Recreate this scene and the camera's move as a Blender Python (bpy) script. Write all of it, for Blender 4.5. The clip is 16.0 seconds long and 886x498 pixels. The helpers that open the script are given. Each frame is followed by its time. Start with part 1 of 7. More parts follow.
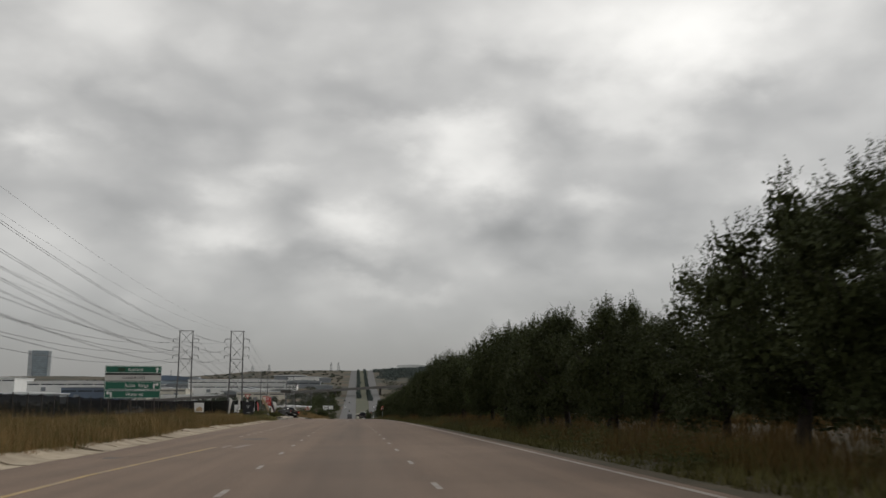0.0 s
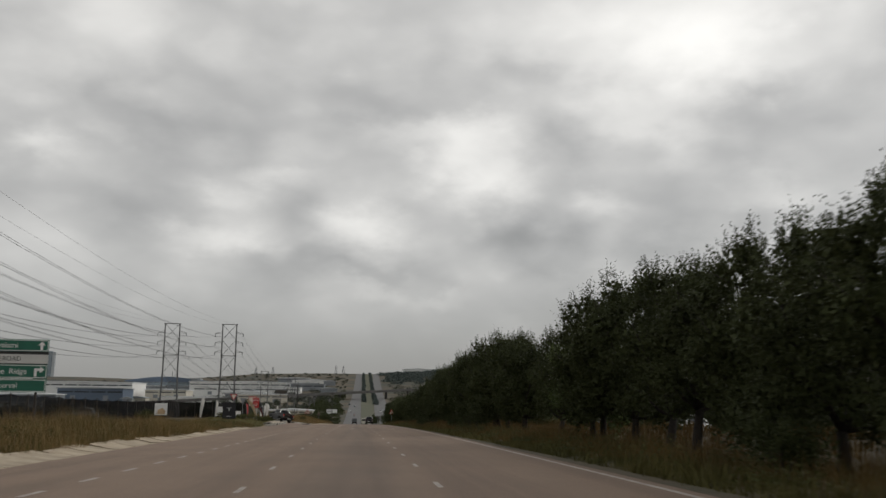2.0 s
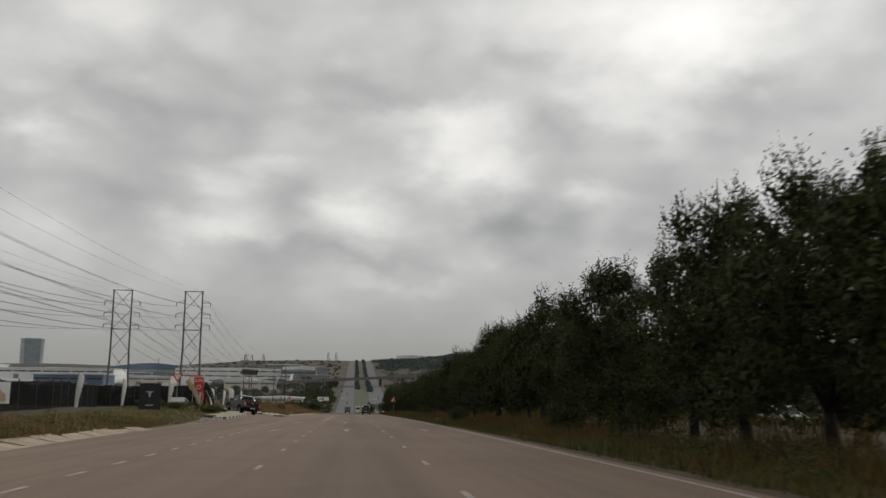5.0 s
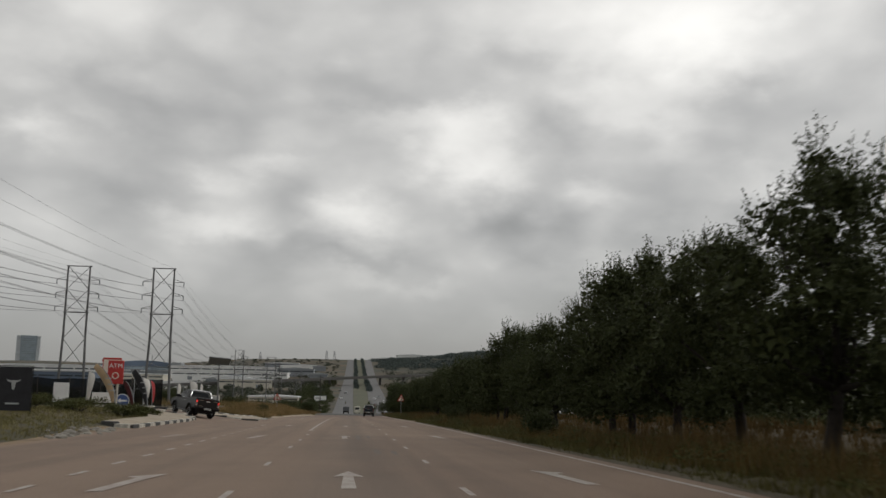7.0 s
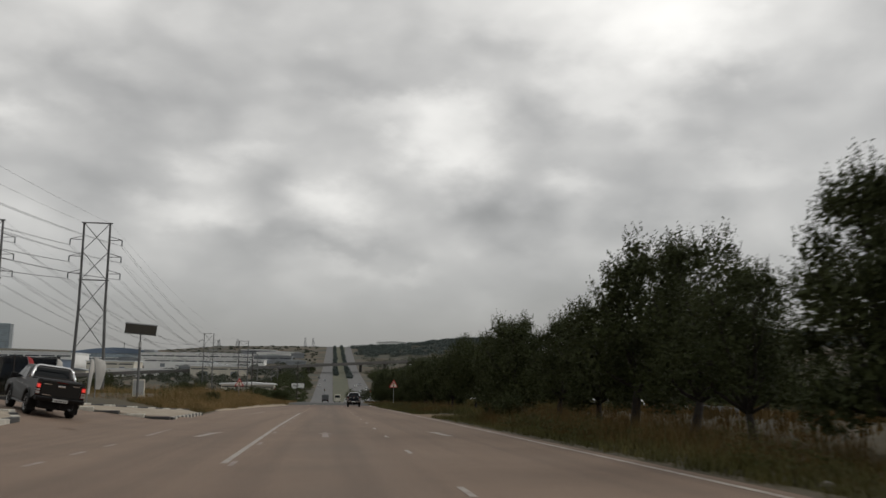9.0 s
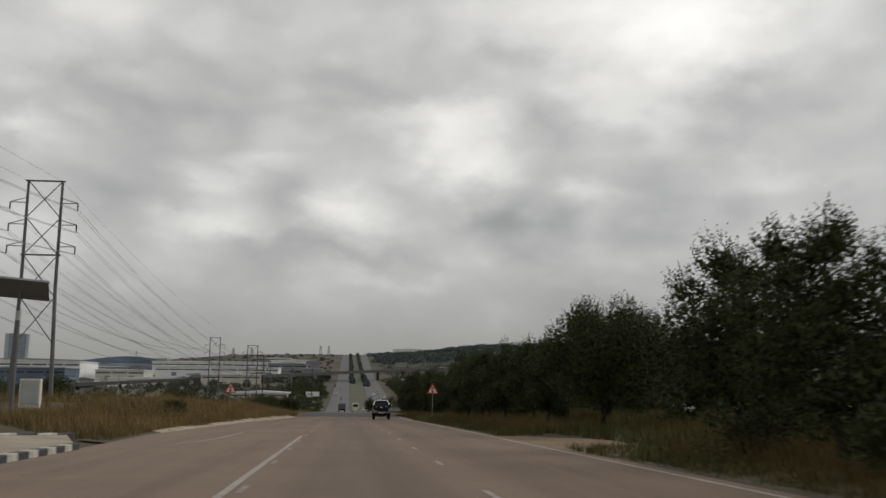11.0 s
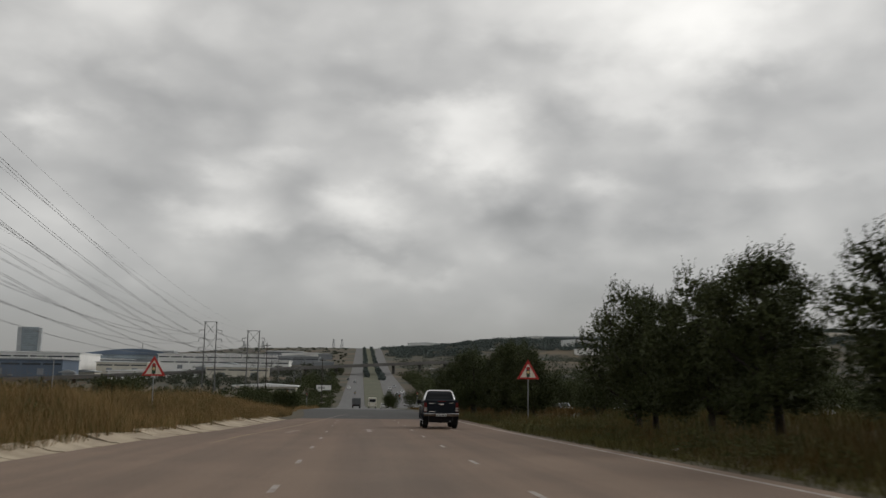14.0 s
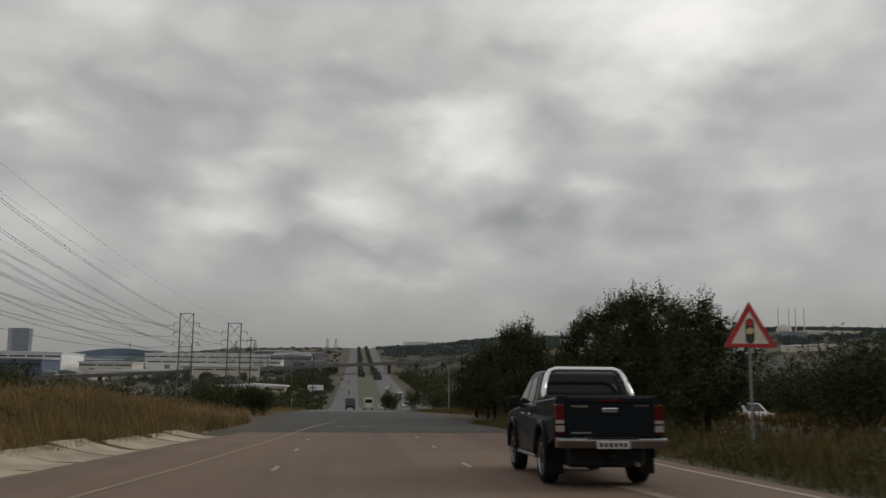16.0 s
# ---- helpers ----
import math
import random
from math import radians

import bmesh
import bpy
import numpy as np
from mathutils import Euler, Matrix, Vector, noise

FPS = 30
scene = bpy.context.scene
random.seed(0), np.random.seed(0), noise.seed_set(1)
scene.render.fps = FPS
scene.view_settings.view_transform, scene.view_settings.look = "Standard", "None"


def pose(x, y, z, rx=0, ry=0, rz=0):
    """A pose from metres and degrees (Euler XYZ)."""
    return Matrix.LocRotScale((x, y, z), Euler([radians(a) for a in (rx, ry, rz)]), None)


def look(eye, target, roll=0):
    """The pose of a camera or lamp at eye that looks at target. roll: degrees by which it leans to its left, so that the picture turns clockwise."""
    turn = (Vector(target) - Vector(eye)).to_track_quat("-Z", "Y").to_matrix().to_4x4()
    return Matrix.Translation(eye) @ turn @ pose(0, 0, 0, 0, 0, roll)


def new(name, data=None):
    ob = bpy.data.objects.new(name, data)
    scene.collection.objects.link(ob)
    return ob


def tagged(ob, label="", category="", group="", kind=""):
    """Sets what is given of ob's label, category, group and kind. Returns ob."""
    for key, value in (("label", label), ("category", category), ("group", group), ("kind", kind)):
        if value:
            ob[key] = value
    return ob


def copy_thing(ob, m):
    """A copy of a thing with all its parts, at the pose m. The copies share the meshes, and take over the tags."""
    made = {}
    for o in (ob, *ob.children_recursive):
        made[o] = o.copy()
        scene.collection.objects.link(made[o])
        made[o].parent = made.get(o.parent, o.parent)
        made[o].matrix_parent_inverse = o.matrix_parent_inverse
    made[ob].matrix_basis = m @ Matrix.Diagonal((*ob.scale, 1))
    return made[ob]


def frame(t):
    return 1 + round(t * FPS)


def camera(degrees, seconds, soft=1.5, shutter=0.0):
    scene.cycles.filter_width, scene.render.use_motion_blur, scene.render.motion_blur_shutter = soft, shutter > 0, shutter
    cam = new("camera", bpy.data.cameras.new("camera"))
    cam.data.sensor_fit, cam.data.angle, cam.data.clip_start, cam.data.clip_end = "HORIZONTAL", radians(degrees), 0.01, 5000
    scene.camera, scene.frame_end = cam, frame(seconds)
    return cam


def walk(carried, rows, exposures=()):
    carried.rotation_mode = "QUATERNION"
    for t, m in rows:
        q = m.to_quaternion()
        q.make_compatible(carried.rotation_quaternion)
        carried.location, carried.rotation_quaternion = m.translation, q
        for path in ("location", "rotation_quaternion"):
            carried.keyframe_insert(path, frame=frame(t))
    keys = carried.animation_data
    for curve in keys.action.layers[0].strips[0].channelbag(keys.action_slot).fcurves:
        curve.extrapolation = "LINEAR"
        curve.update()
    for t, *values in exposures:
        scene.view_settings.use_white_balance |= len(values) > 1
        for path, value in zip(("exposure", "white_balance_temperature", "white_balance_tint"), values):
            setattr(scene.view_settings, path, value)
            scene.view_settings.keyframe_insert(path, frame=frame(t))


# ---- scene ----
EXPO = 0.0
cam = camera(52.37, 16.0, soft=1.5, shutter=0.3)


def eye_pose(x, y, z, yaw, pitch, roll):
    """Eye, heading to the left of +y, tilt upwards and lean to the left, in degrees."""
    return pose(x, y, z, 0, 0, yaw) @ pose(0, 0, 0, 90 + pitch) @ pose(0, 0, 0, 0, 0, roll)


# seconds, x, y, z, yaw, pitch, roll
PATH = [
    (0.0, 0.000, 0.00, 1.250, -5.76, 9.15, 0.03),
    (0.5, 0.001, 7.08, 1.143, -5.78, 9.04, 0.40),
    (1.0, -0.006, 14.16, 1.033, -6.04, 9.43, 0.41),
    (1.5, -0.053, 21.23, 0.920, -6.25, 9.39, 0.15),
    (2.0, -0.097, 28.32, 0.805, -5.36, 9.45, 0.60),
    (2.5, -0.124, 35.46, 0.687, -5.65, 8.98, 0.55),
    (3.0, -0.152, 42.65, 0.565, -6.30, 8.75, 0.50),
    (3.5, -0.183, 49.89, 0.439, -6.42, 8.84, 0.50),
    (4.0, -0.215, 57.19, 0.310, -6.42, 8.75, 0.50),
    (4.5, -0.246, 64.55, 0.177, -5.95, 8.70, 0.49),
    (7.0, -0.399, 102.26, -0.564, -5.88, 8.72, 0.95),
    (7.5, -0.414, 109.85, -0.725, -6.16, 9.11, 0.91),
    (8.0, -0.426, 117.48, -0.891, -6.71, 8.66, 0.79),
    (8.5, -0.421, 125.13, -1.062, -7.22, 8.25, 0.71),
    (9.0, -0.414, 132.80, -1.237, -7.22, 7.97, 0.81),
    (9.5, -0.428, 140.46, -1.416, -6.67, 8.52, 0.88),
    (12.0, -0.783, 177.68, -2.315, -6.18, 8.42, 0.45),
    (12.5, -0.851, 185.11, -2.499, -6.39, 8.26, 0.02),
    (13.0, -0.908, 192.54, -2.685, -5.99, 8.32, 0.13),
    (13.5, -0.932, 200.01, -2.874, -5.80, 8.41, 0.41),
    (14.0, -0.929, 207.53, -3.066, -5.42, 8.18, 0.72),
    (14.5, -0.881, 215.11, -3.263, -5.38, 8.26, 0.89),
    (15.0, -0.786, 222.74, -3.463, -5.53, 8.17, 0.83),
    (15.5, -0.723, 230.35, -3.664, -5.70, 8.13, 0.70),
    (16.0, -0.673, 237.96, -3.868, -5.78, 8.22, 0.56),
]
walk(cam, [(t, eye_pose(*r)) for t, *r in PATH], [(0.0, EXPO + 0.02), (4.0, EXPO + 0.04), (9.0, EXPO + 0.04), (12.5, EXPO), (14.5, EXPO - 0.05), (16.0, EXPO - 0.15)])

# thin places of the cloud deck: azimuth from +y, elevation, widths in degrees, gain
THIN = [
    (7.0, 15.6, 3.4, 2.0, 0.34),
    (2.6, 16.6, 3.6, 0.9, 0.17),
    (9.4, 13.2, 2.4, 1.3, 0.20),
    (0.6, 10.8, 2.6, 1.5, 0.27),
    (-8.8, 9.9, 2.9, 1.3, 0.24),
    (-8.0, 12.3, 1.7, 0.9, 0.17),
    (-5.2, 13.9, 2.0, 0.7, 0.12),
    (22.0, 22.4, 9.0, 4.4, 0.46),
    (19.5, 16.6, 2.8, 1.6, 0.16),
    (15.6, 13.0, 1.4, 1.0, 0.17),
    (26.5, 12.6, 4.5, 1.0, 0.15),
    (-19.6, 14.1, 2.3, 1.1, 0.22),
    (-16.8, 21.8, 5.4, 3.4, 0.16),
    (4.4, 6.4, 2.0, 0.5, 0.10),
    (0.8, 6.9, 1.6, 0.5, 0.09),
    (8.5, 22.6, 5.5, 2.0, 0.11),
    (0.0, 30.0, 60.0, 6.0, 0.13),
]
# thick places
THICK = [
    (-3.4, 18.6, 8.0, 2.2, -0.06),
    (-15.3, 16.2, 6.0, 1.6, -0.10),
    (11.0, 9.6, 5.4, 1.5, -0.11),
    (4.5, 12.3, 1.9, 1.2, -0.06),
    (13.9, 16.6, 2.2, 2.0, -0.12),
    (24.2, 17.2, 3.2, 1.3, -0.11),
    (-13.2, 11.0, 2.6, 1.5, -0.06),
    (-4.2, 9.6, 2.4, 1.2, -0.08),
    (-2.6, 12.0, 2.2, 0.8, -0.06),
    (28.4, 22.4, 1.8, 1.6, -0.14),
    (20.5, 9.4, 5.0, 0.9, -0.06),
    (-0.6, 7.8, 5.0, 0.6, -0.05),
    (11.5, 19.8, 2.6, 1.0, -0.07),
]

# ---- overcast sky and one wide, weak sun ----
SUN_EL, SUN_AZ = radians(30), radians(80)
world = bpy.data.worlds.new("overcast")
scene.world = world
world.use_nodes = True
wt = world.node_tree
wt.nodes.clear()


def wn(kind):
    return wt.nodes.new(kind)


def wmath(op, a, b=None, c=None):
    n = wn("ShaderNodeMath")
    n.operation = op
    for i, v in enumerate((a, b, c)):
        if v is None:
            continue
        if isinstance(v, (int, float)):
            n.inputs[i].default_value = v
        else:
            wt.links.new(v, n.inputs[i])
    return n.outputs[0]


def wnoise(vec, scale, detail, rough=0.55, distortion=0.0):
    n = wn("ShaderNodeTexNoise")
    n.inputs["Scale"].default_value = scale
    n.inputs["Detail"].default_value = detail
    n.inputs["Roughness"].default_value = rough
    n.inputs["Distortion"].default_value = distortion
    wt.links.new(vec, n.inputs["Vector"])
    return n.outputs["Fac"]


tex = wn("ShaderNodeTexCoord")
sep = wn("ShaderNodeSeparateXYZ")
wt.links.new(tex.outputs["Generated"], sep.inputs[0])
dx, dy, dz = sep.outputs
up = wmath("ADD", wmath("MAXIMUM", dz, 0.0), 0.16)
plan = wn("ShaderNodeCombineXYZ")
wt.links.new(wmath("DIVIDE", dx, up), plan.inputs[0])
wt.links.new(wmath("DIVIDE", dy, up), plan.inputs[1])
plan.inputs[2].default_value = 3.7
deck = plan.outputs[0]
globe = wn("ShaderNodeMapping")
globe.inputs["Scale"].default_value = (1.0, 1.0, 1.7)
wt.links.new(tex.outputs["Generated"], globe.inputs["Vector"])
puff = globe.outputs[0]
big = wnoise(deck, 0.75, 3.0, 0.5, 0.3)
mid = wnoise(puff, 5.0, 3.5, 0.45, 0.2)
fine = wnoise(puff, 20.0, 3.0, 0.5, 0.2)
billow = wn("ShaderNodeTexVoronoi")
billow.feature = "SMOOTH_F1"
billow.inputs["Scale"].default_value, billow.inputs["Detail"].default_value = 9.0, 1.0
billow.inputs["Smoothness"].default_value = 0.7
bent = wn("ShaderNodeVectorMath")
bent.operation = "MULTIPLY_ADD"
curl = wn("ShaderNodeTexNoise")
curl.inputs["Scale"].default_value, curl.inputs["Detail"].default_value = 7.0, 4.0
wt.links.new(puff, curl.inputs["Vector"])
wt.links.new(curl.outputs["Color"], bent.inputs[0])
bent.inputs[1].default_value = (0.16, 0.16, 0.16)
wt.links.new(puff, bent.inputs[2])
wt.links.new(bent.outputs[0], billow.inputs["Vector"])
warp_a = wmath("MULTIPLY", wmath("SUBTRACT", wnoise(puff, 8.0, 5.0, 0.52), 0.5), 8.5)
warp_e = wmath("MULTIPLY", wmath("SUBTRACT", wnoise(puff, 10.0, 5.0, 0.52), 0.5), 6.0)
az = wmath("ADD", wmath("MULTIPLY", wmath("ARCTAN2", dx, dy), 57.2958), warp_a)
el = wmath("ADD", wmath("MULTIPLY", wmath("ARCSINE", dz), 57.2958), warp_e)


def cloud(a, e, wa, we, gain):
    """One thin (gain over 0) or thick (under 0) place in the cloud deck."""
    p = wmath("DIVIDE", wmath("SUBTRACT", az, a), wa)
    q = wmath("DIVIDE", wmath("SUBTRACT", el, e), we)
    r = wmath("ADD", wmath("MULTIPLY", p, p), wmath("MULTIPLY", q, q))
    return wmath("MULTIPLY", wmath("EXPONENT", wmath("MULTIPLY", r, -1.0)), gain)


light = wmath("ADD", 0.545, wmath("MULTIPLY", wmath("SUBTRACT", big, 0.5), 0.12))
light = wmath("ADD", light, wmath("MULTIPLY", wmath("SUBTRACT", mid, 0.5), 0.12))
light = wmath("ADD", light, wmath("MULTIPLY", wmath("SUBTRACT", 0.42, billow.outputs["Distance"]), 0.20))
light = wmath("ADD", light, wmath("MULTIPLY", wmath("SUBTRACT", fine, 0.5), 0.06))
for spec in THIN + THICK:
    light = wmath("ADD", light, cloud(*spec))
# towards the horizon the deck closes to an even grey
low = wn("ShaderNodeMapRange")
low.interpolation_type = "SMOOTHSTEP"
wt.links.new(dz, low.inputs["Value"])
low.inputs["From Min"].default_value, low.inputs["From Max"].default_value = 0.0, 0.16
level = wmath("ADD", wmath("MULTIPLY", light, low.outputs[0]), wmath("MULTIPLY", wmath("SUBTRACT", 1.0, low.outputs[0]), 0.270))
level = wmath("MAXIMUM", level, 0.16)
tone = wn("ShaderNodeValToRGB")
tone.color_ramp.elements[0].position, tone.color_ramp.elements[0].color = 0.15, (0.150, 0.151, 0.148, 1)
tone.color_ramp.elements[1].position, tone.color_ramp.elements[1].color = 1.0, (0.99, 0.972, 0.930, 1)
e = tone.color_ramp.elements.new(0.40)
e.color = (0.400, 0.397, 0.388, 1)
wt.links.new(level, tone.inputs[0])
air = wn("ShaderNodeTexSky")
air.sky_type, air.sun_disc, air.sun_elevation, air.sun_rotation = "NISHITA", False, SUN_EL, SUN_AZ
haze = wn("ShaderNodeBackground")
haze.inputs["Strength"].default_value = 0.006
wt.links.new(air.outputs[0], haze.inputs["Color"])
clouds = wn("ShaderNodeBackground")
clouds.inputs["Strength"].default_value = 1.0
wt.links.new(tone.outputs[0], clouds.inputs["Color"])
both = wn("ShaderNodeAddShader")
wt.links.new(clouds.outputs[0], both.inputs[0])
wt.links.new(haze.outputs[0], both.inputs[1])
wt.links.new(both.outputs[0], wn("ShaderNodeOutputWorld").inputs["Surface"])

sun = new("sun", bpy.data.lights.new("sun", "SUN"))
sun.data.energy, sun.data.angle, sun.data.color = 0.85, radians(30), (1.0, 0.97, 0.92)
sun.matrix_world = look((0, 0, 0), (-math.sin(SUN_AZ) * math.cos(SUN_EL), -math.cos(SUN_AZ) * math.cos(SUN_EL), -math.sin(SUN_EL)))

# ---- materials ----


def shade(name, base, rough=0.8, metal=0.0, spots=0.0, scale=3.0, fine=0.0, fine_scale=60.0, bump=0.0, bump_scale=40.0, alt=None, coords="Object",
          random_tint=0.0, island=False, spec=0.5):
    """A principled material with colour variation at two scales and fine relief."""
    m = bpy.data.materials.new(name)
    m.use_nodes = True
    t = m.node_tree
    b = t.nodes["Principled BSDF"]
    b.inputs["Roughness"].default_value, b.inputs["Metallic"].default_value = rough, metal
    b.inputs["Specular IOR Level"].default_value = spec
    b.inputs["Base Color"].default_value = (*base, 1)
    tc = t.nodes.new("ShaderNodeTexCoord")
    col = None

    def mix(fac, a, bb):
        n = t.nodes.new("ShaderNodeMix")
        n.data_type = "RGBA"
        for sock, v in ((n.inputs[0], fac), (n.inputs[6], a), (n.inputs[7], bb)):
            if isinstance(v, tuple):
                sock.default_value = (*v, 1)
            elif isinstance(v, float):
                sock.default_value = v
            else:
                t.links.new(v, sock)
        return n.outputs[2]

    def noise_fac(sc, detail, lo, hi):
        n = t.nodes.new("ShaderNodeTexNoise")
        n.inputs["Scale"].default_value, n.inputs["Detail"].default_value = sc, detail
        t.links.new(tc.outputs[coords], n.inputs["Vector"])
        r = t.nodes.new("ShaderNodeMapRange")
        r.inputs["From Min"].default_value, r.inputs["From Max"].default_value = lo, hi
        t.links.new(n.outputs["Fac"], r.inputs["Value"])
        return r.outputs[0]

    col = base
    if spots or alt:
        other = alt or tuple(c * (1 - spots) for c in base)
        col = mix(noise_fac(scale, 4.0, 0.36, 0.66), base, other)
    if fine:
        dark = t.nodes.new("ShaderNodeMix")
        dark.data_type, dark.blend_type = "RGBA", "MULTIPLY"
        dark.inputs[0].default_value = 1.0
        if isinstance(col, tuple):
            dark.inputs[6].default_value = (*col, 1)
        else:
            t.links.new(col, dark.inputs[6])
        t.links.new(mix(noise_fac(fine_scale, 3.0, 0.3, 0.7), (1 - fine,) * 3, (1 + fine,) * 3), dark.inputs[7])
        col = dark.outputs[2]
    if random_tint:
        info = t.nodes.new("ShaderNodeNewGeometry" if island else "ShaderNodeObjectInfo")
        rnd = info.outputs["Random Per Island" if island else "Random"]
        hsv = t.nodes.new("ShaderNodeHueSaturation")
        r = t.nodes.new("ShaderNodeMapRange")
        r.inputs["To Min"].default_value, r.inputs["To Max"].default_value = 1 - random_tint, 1 + random_tint
        t.links.new(rnd, r.inputs["Value"])
        t.links.new(r.outputs[0], hsv.inputs["Value"])
        if isinstance(col, tuple):
            hsv.inputs["Color"].default_value = (*col, 1)
        else:
            t.links.new(col, hsv.inputs["Color"])
        col = hsv.outputs[0]
    if not isinstance(col, tuple):
        t.links.new(col, b.inputs["Base Color"])
    if bump:
        n = t.nodes.new("ShaderNodeTexNoise")
        n.inputs["Scale"].default_value, n.inputs["Detail"].default_value = bump_scale, 5.0
        t.links.new(tc.outputs[coords], n.inputs["Vector"])
        bp = t.nodes.new("ShaderNodeBump")
        bp.inputs["Strength"].default_value, bp.inputs["Distance"].default_value = bump, 0.02
        t.links.new(n.outputs["Fac"], bp.inputs["Height"])
        t.links.new(bp.outputs[0], b.inputs["Normal"])
    return m


def blades_mat(name, low, high, tip, single=0.55, drift=0.45):
    """Blades and leaves: one tint per island between two tones, with a few of a third."""
    m = bpy.data.materials.new(name)
    m.use_nodes = True
    t = m.node_tree
    b = t.nodes["Principled BSDF"]
    b.inputs["Roughness"].default_value = 0.75
    b.inputs["Specular IOR Level"].default_value = 0.25
    g = t.nodes.new("ShaderNodeNewGeometry")
    tc = t.nodes.new("ShaderNodeTexCoord")
    n = t.nodes.new("ShaderNodeTexNoise")
    n.inputs["Scale"].default_value, n.inputs["Detail"].default_value, n.inputs["Roughness"].default_value = 0.26, 7.0, 0.68
    t.links.new(tc.outputs["Object"], n.inputs["Vector"])
    s = t.nodes.new("ShaderNodeMath")
    s.operation = "MULTIPLY_ADD"
    t.links.new(g.outputs["Random Per Island"], s.inputs[0])
    s.inputs[1].default_value = single
    r = t.nodes.new("ShaderNodeMapRange")
    r.inputs["From Min"].default_value, r.inputs["From Max"].default_value = 0.3, 0.7
    r.inputs["To Max"].default_value = drift
    t.links.new(n.outputs["Fac"], r.inputs["Value"])
    t.links.new(r.outputs[0], s.inputs[2])
    ramp = t.nodes.new("ShaderNodeValToRGB")
    ramp.color_ramp.elements[0].color, ramp.color_ramp.elements[1].color = (*low, 1), (*tip, 1)
    ramp.color_ramp.elements.new(0.55).color = (*high, 1)
    t.links.new(s.outputs[0], ramp.inputs[0])
    t.links.new(ramp.outputs[0], b.inputs["Base Color"])
    return m


def road_mat(name, base, seam):
    """Worn asphalt: aggregate, long wheel tracks, darker stains and sealed patches."""
    m = shade(name, base, 0.82, spots=0.12, scale=0.35, fine=0.22, fine_scale=45.0, bump=0.35, bump_scale=120.0)
    t = m.node_tree
    b = t.nodes["Principled BSDF"]
    old = b.inputs["Base Color"].links[0].from_socket
    tc = t.nodes.new("ShaderNodeTexCoord")
    mp = t.nodes.new("ShaderNodeMapping")
    mp.inputs["Scale"].default_value = (1.1, 0.012, 1.0)
    t.links.new(tc.outputs["Object"], mp.inputs["Vector"])
    n = t.nodes.new("ShaderNodeTexNoise")
    n.inputs["Scale"].default_value, n.inputs["Detail"].default_value = 1.0, 3.0
    t.links.new(mp.outputs[0], n.inputs["Vector"])
    r = t.nodes.new("ShaderNodeMapRange")
    r.inputs["From Min"].default_value, r.inputs["From Max"].default_value = 0.42, 0.66
    t.links.new(n.outputs["Fac"], r.inputs["Value"])
    mx = t.nodes.new("ShaderNodeMix")
    mx.data_type, mx.blend_type = "RGBA", "MULTIPLY"
    t.links.new(r.outputs[0], mx.inputs[0])
    t.links.new(old, mx.inputs[6])
    mx.inputs[7].default_value = (*seam, 1)
    t.links.new(mx.outputs[2], b.inputs["Base Color"])
    return m


M = {}
M["road"] = road_mat("red_brown_asphalt", (0.230, 0.160, 0.113), (0.80, 0.79, 0.79))
M["road_dark"] = road_mat("dark_asphalt", (0.047, 0.045, 0.043), (0.85, 0.85, 0.85))
M["road_grey"] = road_mat("grey_asphalt", (0.135, 0.134, 0.132), (0.85, 0.85, 0.85))
M["paint_white"] = shade("road_paint_white", (0.41, 0.37, 0.325), 0.7, alt=(0.30, 0.25, 0.22), scale=2.2, fine=0.2, fine_scale=30.0)
M["paint_yellow"] = shade("road_paint_yellow", (0.45, 0.31, 0.13), 0.7, alt=(0.33, 0.25, 0.17), scale=1.2, fine=0.2, fine_scale=30.0)
M["paint_yellow_faded"] = shade("road_paint_yellow_faded", (0.285, 0.205, 0.100), 0.75, alt=(0.215, 0.157, 0.115), scale=0.9, fine=0.2, fine_scale=30.0)
M["paint_worn"] = shade("road_paint_worn", (0.40, 0.35, 0.31), 0.7, alt=(0.26, 0.21, 0.18), scale=2.0, fine=0.2, fine_scale=30.0)
M["paint_ghost"] = shade("road_paint_ghost", (0.255, 0.195, 0.155), 0.75, alt=(0.205, 0.152, 0.117), scale=1.5, fine=0.2, fine_scale=30.0)
M["paint_faded"] = shade("road_paint_faded", (0.33, 0.275, 0.24), 0.75, alt=(0.24, 0.19, 0.165), scale=1.8, fine=0.2, fine_scale=30.0)
M["concrete"] = shade("pale_concrete", (0.45, 0.375, 0.275), 0.9, alt=(0.31, 0.25, 0.18), scale=1.1, fine=0.15, fine_scale=18.0, bump=0.5, bump_scale=25.0, random_tint=0.10)
M["paving"] = shade("paved_island", (0.38, 0.325, 0.25), 0.9, alt=(0.29, 0.24, 0.18), scale=0.8, fine=0.15, fine_scale=20.0, bump=0.4)
M["kerb_white"] = shade("kerb_white", (0.60, 0.57, 0.50), 0.8, spots=0.35, scale=3.0, fine=0.1)
M["kerb_black"] = shade("kerb_black", (0.06, 0.06, 0.06), 0.8, spots=0.3, scale=4.0)
M["earth"] = shade("sandy_earth", (0.25, 0.175, 0.10), 0.95, alt=(0.17, 0.12, 0.07), scale=0.7, fine=0.2, fine_scale=20.0, bump=0.6, bump_scale=12.0)
M["verge_soil"] = shade("dark_verge_soil", (0.085, 0.064, 0.038), 0.95, alt=(0.06, 0.052, 0.028), scale=0.9, fine=0.25, fine_scale=20.0, bump=0.6, bump_scale=12.0)
